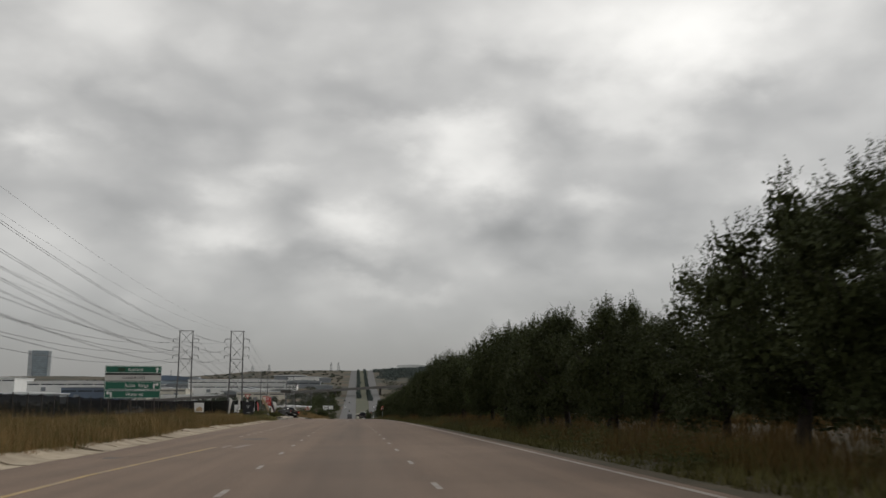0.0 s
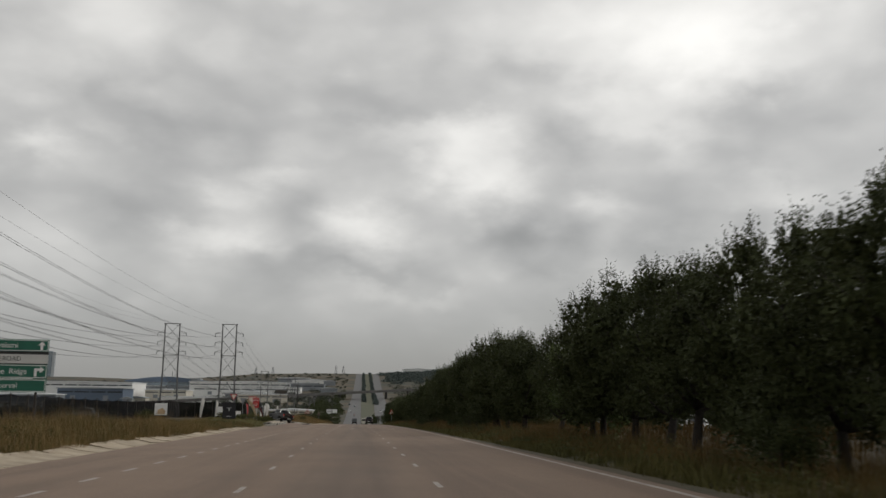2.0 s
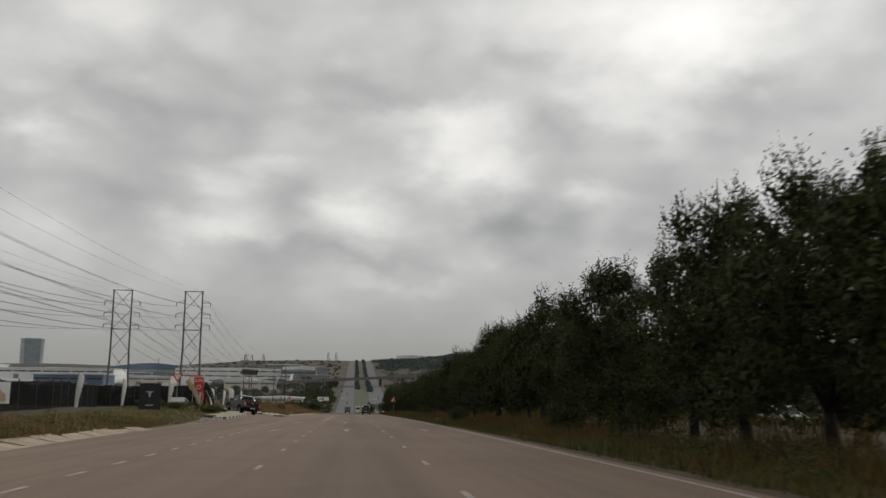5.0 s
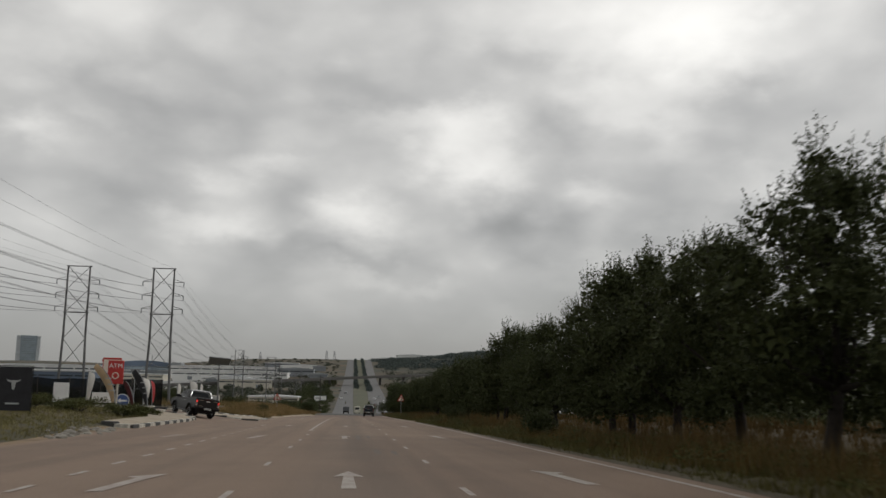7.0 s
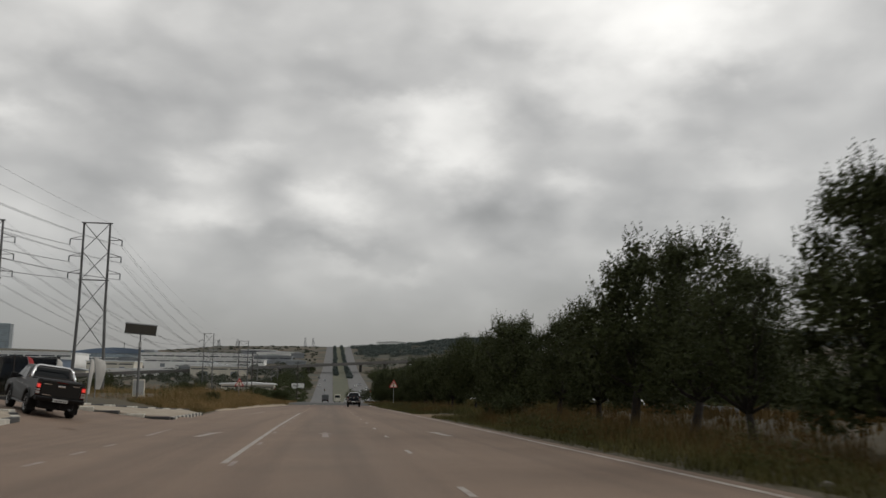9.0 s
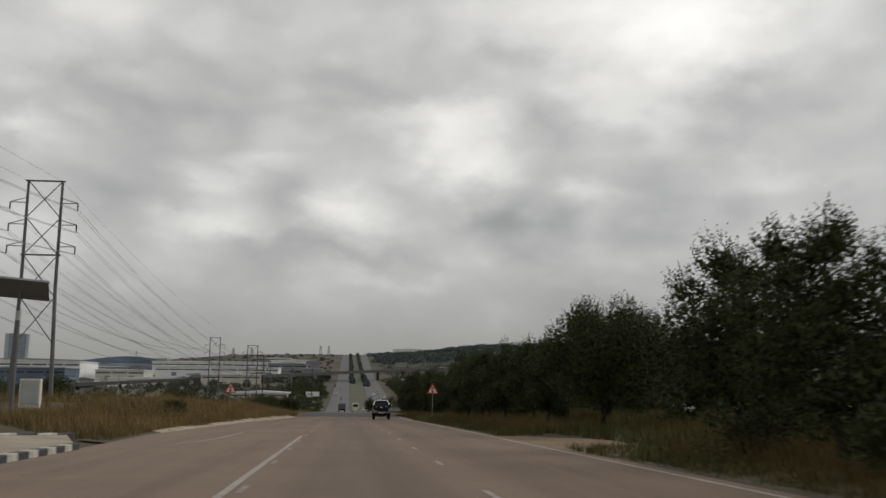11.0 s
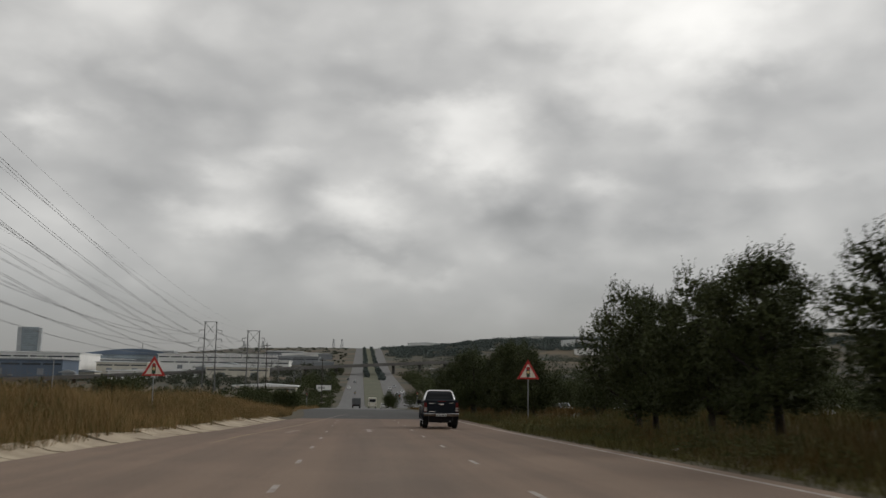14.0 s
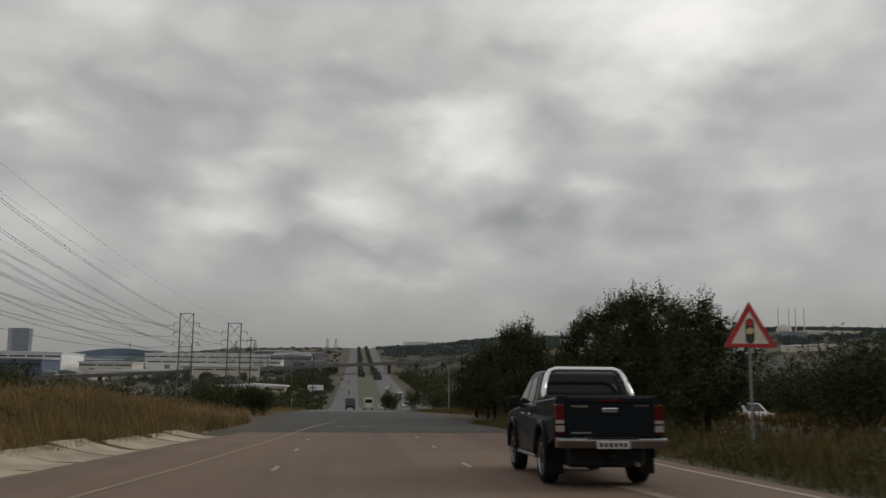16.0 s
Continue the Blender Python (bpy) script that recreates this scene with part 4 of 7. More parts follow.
# loose second row across the opposite carriageway
rnd = random.Random(77)
y = 8.0
while y < 420:
    x = rnd.uniform(38, 46)
    if not off_track(x, y):
        x -= 5
    plant(KINDS[6], x, y, rnd.uniform(0.58, 0.80), rnd.uniform(0, 360), 6 not in used)
    used.add(6)
    y += rnd.uniform(4.5, 7.5)


def bush(x, y, r, h, seed, label, leaf=0.16, material=None, count=2600):
    """A low bush: short stems and a crown of small leaves."""
    rng = np.random.default_rng(seed)
    ob = thing("bush", label, "bush", pose(x, y, float(land_z(x, y))))
    bm = bmesh.new()
    for k in range(6):
        a = k * 1.05
        add_tube(bm, [(0, 0, -0.1), (math.cos(a) * r * 0.5, math.sin(a) * r * 0.5, h * 0.7)], [0.04, 0.012], 5)
    part("stems", bm, M["bark"], ob)
    lob = rng.uniform(-1, 1, (9, 3)) * (r * 0.55, r * 0.55, h * 0.22) + (0, 0, h * 0.55)
    pick = rng.integers(0, 9, count)
    way = rng.normal(size=(count, 3))
    way /= np.linalg.norm(way, axis=1, keepdims=True)
    pos = lob[pick] + way * rng.uniform(0.3, 1.0, (count, 1)) * (r * 0.5, r * 0.5, h * 0.38)
    pos[:, 2] = np.abs(pos[:, 2])
    ax = way * 0.7 + rng.normal(scale=0.5, size=(count, 3)) + (0, 0, 0.4)
    ax /= np.linalg.norm(ax, axis=1, keepdims=True)
    crown = new("crown", leaf_mesh("crown", pos, ax, rng.uniform(0.7, 1.3, count) * leaf * 1.3, rng.uniform(0.3, 0.5, count) * leaf, material or M["leaf"], rng))
    crown.parent = ob
    return ob


for bx, by, br, bh, bs in ((-11.0, 222, 1.1, 1.1, 2), (-9.9, 329, 2.3, 3.0, 3), (-15.0, 338, 2.6, 2.3, 4), (8.9, 47, 1.2, 1.3, 6), (8.6, 143, 1.2, 1.2, 7),
                           (9.0, 178, 1.1, 1.4, 8), (9.2, 184, 1.2, 1.3, 9), (9.2, 101, 1.6, 1.8, 10), (9.0, 110, 1.2, 1.3, 11), (-14.8, 153.5, 1.7, 0.75, 12), (-12.7, 154.5, 1.3, 0.70, 13), (-17.6, 154.5, 1.6, 0.9, 24), (-12.2, 158.2, 0.9, 0.6, 25), (-24, 134, 1.8, 1.5, 14),
                           (-32, 262, 3.5, 3.0, 15), (-40, 270, 4.0, 3.4, 16), (-52, 262, 4.5, 3.6, 17), (-24, 300, 3.0, 2.4, 18), (16, 330, 3.0, 3.5, 19), (20, 350, 3.5, 4.5, 20), (-16, 345, 3.5, 3.2, 21), (14.5, 214, 2.2, 4.2, 31), (17.5, 219, 2.2, 4.0, 32), (12.5, 425, 2.8, 4.6, 26), (16.0, 418, 3.0, 4.2, 27), (20.5, 412, 3.2, 4.6, 28), (25.0, 405, 3.4, 4.8, 29), (29.5, 398, 3.4, 4.4, 30), (7.9, 449, 2.2, 4.6, 22), (9.6, 456, 2.4, 4.2, 23)):
    bush(bx, by, br, bh, bs, "dense dark green bush in dry grass", leaf=0.12 if br < 2 else 0.22, material=M["leaf_herb"] if bx < -12 and 150 < by < 160 else None, count=2000 if br < 2 else 4200)
for k in range(26):
    rr = random.Random(900 + k)
    by = 249 + k * 4.6
    if by < 345 and not 269 < by < 282:
        bush(rr.uniform(14.0, 18.0), by, rr.uniform(1.7, 2.5), rr.uniform(2.6, 4.0), 300 + k, "dark scrub beyond the median trees", leaf=0.13, count=5200)
    bx = rr.uniform(35, 46)
    bush(bx if off_track(bx, by, 3.5) else bx + 6, by, rr.uniform(2.5, 4.0), rr.uniform(2.8, 4.6), 330 + k, "dark scrub beyond the opposite carriageway", leaf=0.28, count=2000)


# ---- grass ----


def grass(name, label, spots, heights, widths, material, seed, lean=0.35):
    """Leaning pointed blades standing at spots."""
    rng = np.random.default_rng(seed)
    n = len(spots)
    x, y = spots[:, 0], spots[:, 1]
    z = land_z(x, y)
    root = np.stack([x, y, z - 0.03], 1)
    a = rng.uniform(0, math.tau, n)
    d = np.stack([np.cos(a), np.sin(a), np.zeros(n)], 1)
    s = np.stack([-np.sin(a), np.cos(a), np.zeros(n)], 1)
    bend = rng.uniform(0.05, lean, n) * heights
    tip = root + np.array([0, 0, 1.0]) * heights[:, None] + d * bend[:, None]
    w = widths[:, None]
    co = np.stack([root - s * w, root + s * w, tip], 1).reshape(-1, 3)
    me = bpy.data.meshes.new(name)
    me.vertices.add(3 * n)
    me.vertices.foreach_set("co", co.ravel())
    me.loops.add(3 * n)
    me.loops.foreach_set("vertex_index", np.arange(3 * n))
    me.polygons.add(n)
    me.polygons.foreach_set("loop_start", np.arange(0, 3 * n, 3))
    me.materials.append(material)
    me.update(calc_edges=True)
    return tagged(new(name, me), label, "grass", kind="stuff")


def patchy(x, y, seed):
    """A slow wave over the plan between 0 and 1, for uneven stands of grass."""
    return 0.5 + 0.25 * np.sin(x * 0.9 + seed) * np.sin(y * 0.37 + 1.3 * seed) + 0.25 * np.sin(y * 0.13 - x * 0.4 + seed * 2.1)


rng = np.random.default_rng(5)


def tufted(p):
    """Height factors: uneven clumps a metre or two wide, and each tuft of nine on its own."""
    x, y = p[:, 0], p[:, 1]
    clump = 0.5 + 0.5 * np.sin(x * 2.1 + 1.7 * np.sin(y * 0.9)) * np.sin(y * 1.35 + 1.3 * np.sin(x * 1.2 + y * 0.31))
    return np.repeat(rng.uniform(0.5, 1.25, len(p) // 9 + 1), 9)[:len(p)] * (0.58 + 0.70 * clump)


def scatter(n, x0, x1, y0, y1):
    tufts = np.stack([rng.uniform(x0, x1, n // 9), rng.uniform(y0, y1, n // 9)], 1)
    return np.repeat(tufts, 9, 0) + rng.normal(scale=0.11, size=(len(tufts) * 9, 2))


# right verge: short green-brown edge, then tall dry stand under the trees
p = scatter(80000, 6.2, 8.4, 6, 330)
p = p[(p[:, 0] > np.vectorize(RIGHT)(p[:, 1]) + 0.06) & ~((p[:, 1] > 191) & (p[:, 1] < 203) & (p[:, 0] < 9.0))]
grass("verge_grass", "short rough green and brown grass on the verge", p, rng.uniform(0.10, 0.34, len(p)) * (0.5 + patchy(p[:, 0], p[:, 1], 2.0)), rng.uniform(0.010, 0.020, len(p)), M["grass_green"], 21, 0.9)
p = scatter(230000, 7.0, 11.5, 8, 300)
p = p[~((p[:, 1] > 186) & (p[:, 1] < 206)) & (p[:, 0] > 6.9 + 0.8 * patchy(p[:, 0], p[:, 1], 4.0))]
h = rng.uniform(0.45, 1.05, len(p)) * (0.5 + 0.7 * patchy(p[:, 0], p[:, 1], 1.0)) * np.interp(p[:, 0], [6.9, 8.6], [0.5, 1.0])
h *= tufted(p)
# past y 225 more of the dark green blades, in place of tree shade
low = rng.uniform(0, 1, len(p)) < np.interp(p[:, 1], [225, 245], [0.36, 0.72])
grass("under_grass", "green undergrowth in the tall grass", p[low], h[low] * 0.62, rng.uniform(0.007, 0.014, low.sum()), M["grass_green"], 32, 0.6)
grass("tall_grass", "tall dry brown grass under the trees", p[~low], h[~low], rng.uniform(0.004, 0.009, (~low).sum()), M["grass_shaded"], 22, 0.75)
p = scatter(45000, 8.5, 20.5, 184, 262)
p = p[~((p[:, 1] > 190) & (p[:, 1] < 204) & (p[:, 0] < 9.0))]
grass("meadow_grass", "green and straw-coloured grass round the clearing", p, rng.uniform(0.2, 0.75, len(p)), rng.uniform(0.010, 0.022, len(p)), M["grass_green"], 23, 0.6)
p = scatter(84000, 11.5, 20.2, 8, 420)
p = p[(p[:, 0] > np.vectorize(RIGHT)(p[:, 1]) + 0.4) & (p[:, 0] < np.vectorize(OPP_L)(p[:, 1]) - 0.4)]
grass("median_grass", "dry grass between the carriageways", p, rng.uniform(0.25, 0.62, len(p)), rng.uniform(0.012, 0.024, len(p)), M["grass_shaded"], 24)
p = scatter(15000, 32, 44, 8, 430)
grass("far_verge_grass", "dry grass beyond the opposite carriageway", p, rng.uniform(0.3, 0.9, len(p)), rng.uniform(0.015, 0.03, len(p)), M["grass_dry"], 25)
# left bank
wid = edge((0, 0.95), (60, 1.0), (95, 0.95), (120, 0.8), (140, 1.5))
p = np.concatenate([scatter(190000, -13.5, -8.0, 14, 128), scatter(25000, -24, -13.5, 14, 128)])
p = p[p[:, 0] < np.vectorize(LEFT)(p[:, 1]) - np.vectorize(wid)(p[:, 1]) - 0.1 + 0.35 * patchy(p[:, 0], p[:, 1], 3.0)]
tall = np.interp(p[:, 1], [14, 96, 108, 128], [1.0, 1.0, 0.5, 0.35])
h = rng.uniform(0.40, 1.1, len(p)) * (0.45 + 0.75 * patchy(p[:, 0], p[:, 1], 6.0)) * tall
h *= tufted(p)
low = rng.uniform(0, 1, len(p)) < 0.42
grass("bank_undergrowth", "green undergrowth in the bank grass", p[low], h[low] * 0.84, rng.uniform(0.007, 0.014, low.sum()), M["grass_green"], 33, 0.6)
grass("bank_grass", "tall dry golden-brown grass on the roadside bank", p[~low], h[~low], rng.uniform(0.0035, 0.0085, (~low).sum()), M["grass_dry"], 26, 0.85)
p = scatter(45000, -20, -10.4, 100, 166)
p = p[(p[:, 0] < np.vectorize(LEFT)(p[:, 1]) - 0.5) & ((p[:, 1] < 143) | (p[:, 0] < -11.6))]
grass("corner_grass", "short green grass at the corner", p, rng.uniform(0.08, 0.26, len(p)), rng.uniform(0.01, 0.018, len(p)), M["grass_corner"], 27, 0.7)
p = np.concatenate([scatter(180000, -14.0, -6.8, 194, 300), scatter(40000, -34, -14, 200, 300)])
p = p[(p[:, 0] < np.vectorize(LEFT)(p[:, 1]) - 0.80 * np.vectorize(DRAIN_W)(p[:, 1]) + 0.30 * patchy(p[:, 0], p[:, 1], 3.0)) & (p[:, 0] > -10.2 - (p[:, 1] - 194) * 0.9)]
h = rng.uniform(0.5, 1.3, len(p)) * (0.55 + 0.6 * patchy(p[:, 0], p[:, 1], 8.0)) * np.interp(p[:, 1], [194, 222, 285, 300], [0.55, 1, 1, 0.5])
h *= tufted(p)
low = rng.uniform(0, 1, len(p)) < 0.45
grass("field_undergrowth", "green undergrowth in the field grass", p[low], h[low] * 0.68, rng.uniform(0.007, 0.014, low.sum()), M["grass_green"], 34, 0.6)
grass("field_grass", "tall orange-brown dry grass above the drain", p[~low], h[~low], rng.uniform(0.0035, 0.0085, (~low).sum()), M["grass_dry"], 28, 0.85)
p = scatter(50000, -60, -8, 285, 440)
p = p[(p[:, 0] < np.vectorize(LEFT)(p[:, 1]) - 1.0)]
grass("rough_grass", "thin dry grass and weeds by the crossing", p, rng.uniform(0.3, 0.9, len(p)), rng.uniform(0.014, 0.03, len(p)), M["grass_dry"], 29)
# bare sandy patch beside the clearing
sand = [(6.06, 187), (7.0, 186), (8.2, 189.5), (8.9, 192.5), (9.0, 196), (8.2, 199.5), (7.2, 203.5), (6.1, 204.5)]
bm = bmesh.new()
f = bm.faces.new([bm.verts.new((x, y, 0)) for x, y in sand])
bmesh.ops.triangulate(bm, faces=[f])
bmesh.ops.subdivide_edges(bm, edges=list(bm.edges), cuts=3, use_grid_fill=True)
for v in bm.verts:
    v.co.z = float(land_z(v.co.x, v.co.y)) + 0.03 + 0.02 * math.sin(v.co.x * 3 + v.co.y)
tagged(part("bare_earth", bm, M["earth"]), "bare sandy patch on the verge", "earth", kind="structure")
# gravel shoulder strips beside the edge line and behind the drain
for nm, fx0, fx1, y0, y1 in (("shoulder_1", lambda v: RIGHT(v) - 0.02, lambda v: RIGHT(v) + 0.55, -60, 187), ("shoulder_5", lambda v: RIGHT(v) - 0.02, lambda v: RIGHT(v) + 0.55, 204, 330), ("shoulder_2", lambda v: LEFT(v) - 1.0, lambda v: LEFT(v) + 0.02, 110, 143.8),
                             ("shoulder_3", lambda v: LEFT(v) - 1.0, lambda v: LEFT(v) + 0.02, 193, 208), ("shoulder_4", lambda v: LEFT(v) - 3.0, lambda v: LEFT(v) + 0.02, 274, 330)):
    ob = strip(nm, y0, y1, fx0, fx1, M["earth" if nm == "shoulder_2" else "verge_soil"], -0.012 if nm != "shoulder_2" else 0.0, 2.0, 4)
    tagged(ob, "sandy gravel strip at the road edge" if nm == "shoulder_2" else "dark gritty soil strip at the road edge", "road shoulder", kind="structure")
rr = random.Random(61)
HEAP = [(rr.gauss(-10.1, 0.35), rr.uniform(133.5, 143), rr.uniform(0.10, 0.24)) for _ in range(34)]
for i, (x, y, s) in enumerate(HEAP + [(7.2, 146, 0.13), (7.6, 57, 0.10), (7.4, 75, 0.12), (7.0, 12, 0.10), (7.9, 26, 0.14), (-9.8, 134, 0.25), (-9.9, 135.2, 0.2), (-10.2, 136.4, 0.3), (-9.9, 137.5, 0.18), (-10.3, 138.4, 0.26), (-10.0, 139.6, 0.2),
                                (-10.4, 140.6, 0.22), (-10.1, 142, 0.18), (-7.6, 279, 0.3), (-7.0, 283, 0.2), (-8.0, 286, 0.35), (-6.6, 277, 0.16), (-7.4, 281, 0.22), (-8.3, 284, 0.18), (-7.6, 288, 0.24), (-8.8, 291, 0.3), (-8.2, 294, 0.16), (-9.0, 298, 0.26), (8.4, 264, 0.14), (7.9, 232, 0.12)]):
    bm = bmesh.new()
    bmesh.ops.create_icosphere(bm, subdivisions=2, radius=s)
    rr = random.Random(i)
    for v in bm.verts:
        v.co *= rr.uniform(0.75, 1.1)
        v.co.z *= 0.6
    ob = part("rock", bm, M["stone"])
    tagged(ob, "pale rough stone lying at the road edge", "rock", "stones along the verge")
    ob.matrix_world = pose(x, y, float(land_z(x, y)) + s * 0.25)

# ---- signs and roadside furniture ----


def stand(x, y, yaw=0.0, lift=0.0):
    return pose(x, y, float(land_z(x, y)) + lift, 0, 0, yaw)


def direction_sign():
    """Four-panel green and white direction board on three poles."""
    s = thing("direction_sign", "green and white direction board on dark poles in grass", "road sign", pose(-17.0, 73.4, 0.03, 0, 0, 8))
    gz = float(land_z(-17, 73))
    for px in (-1.75, -0.1, 1.65):
        part("pole", tube([(px, 0.08, gz - 0.3), (px, 0.08, 3.2)], 0.06, 10), M["wood_dark"], s)
    w = 2.1
    rows = (("panel", 2.82, 3.40, "sign_green", "green panel"), ("panel", 2.24, 2.68, "sign_pale", "pale grey road name panel"), ("panel", 1.54, 2.20, "sign_green", "green panel"), ("panel", 0.88, 1.51, "sign_green", "green panel"))
    for nm, z0, z1, mat, lab in rows:
        pn = part(nm, box((-w, -0.02, z0), (w, 0.02, z1), 0.012), M[mat], s, lab)
        if mat == "sign_green":
            bm = bmesh.new()
            for lo, hi in (((-w + .03, -0.028, z0 + .03), (w - .03, -0.021, z0 + .06)), ((-w + .03, -0.028, z1 - .06), (w - .03, -0.021, z1 - .03)),
                           ((-w + .03, -0.028, z0 + .06), (-w + .06, -0.021, z1 - .06)), ((w - .06, -0.028, z0 + .06), (w - .03, -0.021, z1 - .06))):
                add_box(bm, lo, hi)
            part("border", bm, M["sign_white"], pn)
        if mat == "sign_pale":
            part("backing", box((-w, 0.03, 2.20), (w, 0.05, 2.82)), M["sign_black"], pn)
    lettering("Kyalami", 0.36, M["sign_white"], s, pose(0.15, -0.026, 3.10))
    lettering("Rabie", 0.36, M["sign_white"], s, pose(-0.20, -0.026, 1.86))
    lettering("Ridge", 0.36, M["sign_white"], s, pose(0.80, -0.026, 1.86))
    lettering("Waterval", 0.36, M["sign_white"], s, pose(0.15, -0.026, 1.19))
    lettering("DANE", 0.30, M["sign_black"], s, pose(-0.40, -0.026, 2.46))
    lettering("ROAD", 0.30, M["sign_black"], s, pose(0.48, -0.026, 2.46))
    part("faded_block", box((-1.15, -0.026, 2.96), (-0.62, -0.021, 3.24)), M["sign_darkgreen"], s, "faded route number block")

    def straight(cx, cz):
        return [(cx - .06, cz - .2), (cx + .06, cz - .2), (cx + .06, cz + .02), (cx + .17, cz + .02), (cx, cz + .22), (cx - .17, cz + .02), (cx - .06, cz + .02)]

    def bent(cx, cz, k):
        o = [(-.2, -.22), (-.08, -.22), (-.08, .04), (.06, .04), (.06, -.06), (.25, .1), (.06, .26), (.06, .16), (-.2, .16)]
        return [(cx + k * a, cz + b) for a, b in (o if k > 0 else o[::-1])]
    part("arrow", prism(straight(1.78, 3.10), -0.03, -0.021), M["sign_white"], s)
    part("arrow", prism(bent(1.72, 1.86, 1), -0.03, -0.021), M["sign_white"], s)
    part("arrow", prism(bent(-1.72, 1.19, -1), -0.03, -0.021), M["sign_white"], s)
    return s


direction_sign()


def warning_sign(x, y, z_top, yaw=0.0):
    """Red-bordered triangle that warns of traffic lights, on one steel pole."""
    gz = float(land_z(x, y))
    s = thing("warning_sign", "red-edged triangular traffic light warning sign on steel pole", "road sign", pose(x, y, z_top, 0, 0, yaw), "traffic light warning signs")
    part("pole", tube([(0, 0.05, gz - z_top - 0.2), (0, 0.05, -0.15)], 0.030, 10), M["steel"], s)
    a, h = 0.64, 1.12

    def tri(k, y0, y1, cz=-0.745):
        o = [(-a * k, cz + (-h + 0.745) * k), (a * k, cz + (-h + 0.745) * k), (0, cz + 0.745 * k)]
        return prism(o, y0, y1, bevel=0.0)
    board = part("board", tri(1.0, -0.012, 0.012), M["sign_red"], s, "red triangle")
    part("face", tri(0.70, -0.020, -0.0125, -0.765), M["sign_cream"], board, "cream inner triangle")
    cap = [(0.105 * math.cos(t), 0.20 + 0.105 * math.sin(t)) for t in np.linspace(0, math.pi, 9)] + [(0.105 * math.cos(t), -0.20 + 0.105 * math.sin(t)) for t in np.linspace(math.pi, math.tau, 9)]
    part("signal_symbol", prism([(q, r - 0.72) for q, r in cap], -0.026, -0.0205), M["sign_black"], board)
    for cz, mt in ((0.20, "sign_red"), (0.0, "sign_yellow"), (-0.20, "sign_darkgreen")):
        part("disc", prism(disc_outline(0.085, 16, 0, cz - 0.72), -0.031, -0.0265), M[mt], board)
    return s


warning_sign(8.95, 259.0, -1.92, -6)
warning_sign(-12.1, 259.5, -2.0, 6)


def feather_flag(x, y, height, width, cloth, label, yaw=0.0, lean=0.25, stripes=False):
    """A feather banner: bent pole with a bowed cloth blade."""
    f = thing("feather_flag", label, "banner flag", stand(x, y, yaw), "advertising flags at the corner")
    n = 14
    pole, inner = [], []
    for k in range(n + 1):
        t = k / n
        bendx = lean * t ** 3 * height * 0.5
        pole.append((bendx, 0, t * height))
        inner.append((bendx + width * (float(np.interp(t, [0.16, 0.2, 0.6, 0.82, 0.93, 1.0], [0.30, 0.38, 0.85, 1.0, 0.85, 0.2])) if t > 0.16 else 0), 0.03 * math.sin(t * 9), t * height * 0.985))
    part("pole", tube([(0, 0, -0.2)] + pole[1:], [0.03] * (n - 2) + [0.02] * 3, 6), M["steel"], f)
    bm = bmesh.new()
    va = [(bm.verts.new(Vector(p) + Vector((0.02, -0.012, 0))), bm.verts.new(Vector(p) + Vector((0.02, 0.012, 0)))) for p in pole[3:]]
    vb = [(bm.verts.new(Vector(q) + Vector((0.03, -0.012, 0))), bm.verts.new(Vector(q) + Vector((0.03, 0.012, 0)))) for q in inner[3:]]
    for i in range(len(va) - 1):
        bm.faces.new((va[i][0], vb[i][0], vb[i + 1][0], va[i + 1][0]))
        bm.faces.new((va[i][1], va[i + 1][1], vb[i + 1][1], vb[i][1]))
        bm.faces.new((vb[i][0], vb[i][1], vb[i + 1][1], vb[i + 1][0]))
    bmesh.ops.recalc_face_normals(bm, faces=list(bm.faces))
    cl = part("cloth", bm, cloth, f, smooth=True)
    if stripes:
        for k in range(3):
            z = height * (0.45 + 0.12 * k)
            fr = (z + 0.05) / height
            off = lean * fr ** 3 * height * 0.5
            part("printed_bar", box((off + 0.12, -0.045, z), (off + width * 0.40, -0.036, z + 0.05)), M["grey_plate"], cl)
    return f


feather_flag(-13.7, 156.8, 2.85, -0.55, M["cloth_beige"], "tall beige feather flag on a bent pole", 0, -0.80, True)
feather_flag(-13.3, 163.6, 2.85, -0.52, M["cloth_dark"], "charcoal feather flag with a pale mark", 4, -0.62, True)
feather_flag(-12.8, 157.6, 2.0, -0.34, M["cloth_maroon"], "low maroon feather flag leaning over the bushes", 0, -0.55)
feather_flag(-14.2, 166.5, 2.3, 0.45, M["cloth_white"], "off-white feather flag on a pole", 20, -0.1)
feather_flag(-19.2, 170.9, 2.65, 0.50, M["cloth_white"], "plain white feather flag on a pole", -10, 0.05)
feather_flag(-15.7, 187.0, 2.3, 0.3, M["cloth_white"], "narrow white feather flag on a pole", 15, 0.05)
feather_flag(-13.4, 185.0, 2.5, 0.2, M["cloth_white"], "thin white feather flag on a pole", 10, 0.08)
feather_flag(-16.6, 200.0, 2.9, 0.75, M["cloth_white"], "wide white feather flag with dark piping", 0, -0.15)
feather_flag(-19.4, 194.6, 2.7, 0.32, M["cloth_red"], "red feather flag by the side road", 30, -0.2)
feather_flag(-26.5, 209.0, 3.0, 0.6, M["cloth_white"], "white feather flag by the dark fence", -15, 0.05)
feather_flag(-17.0, 130.2, 2.75, 0.36, M["cloth_white"], "white feather flag before the dark fence", -5, 0.12)
feather_flag(-17.2, 142.6, 2.5, 0.28, M["cloth_white"], "narrow white feather flag before the dark fence", 5, 0.06)


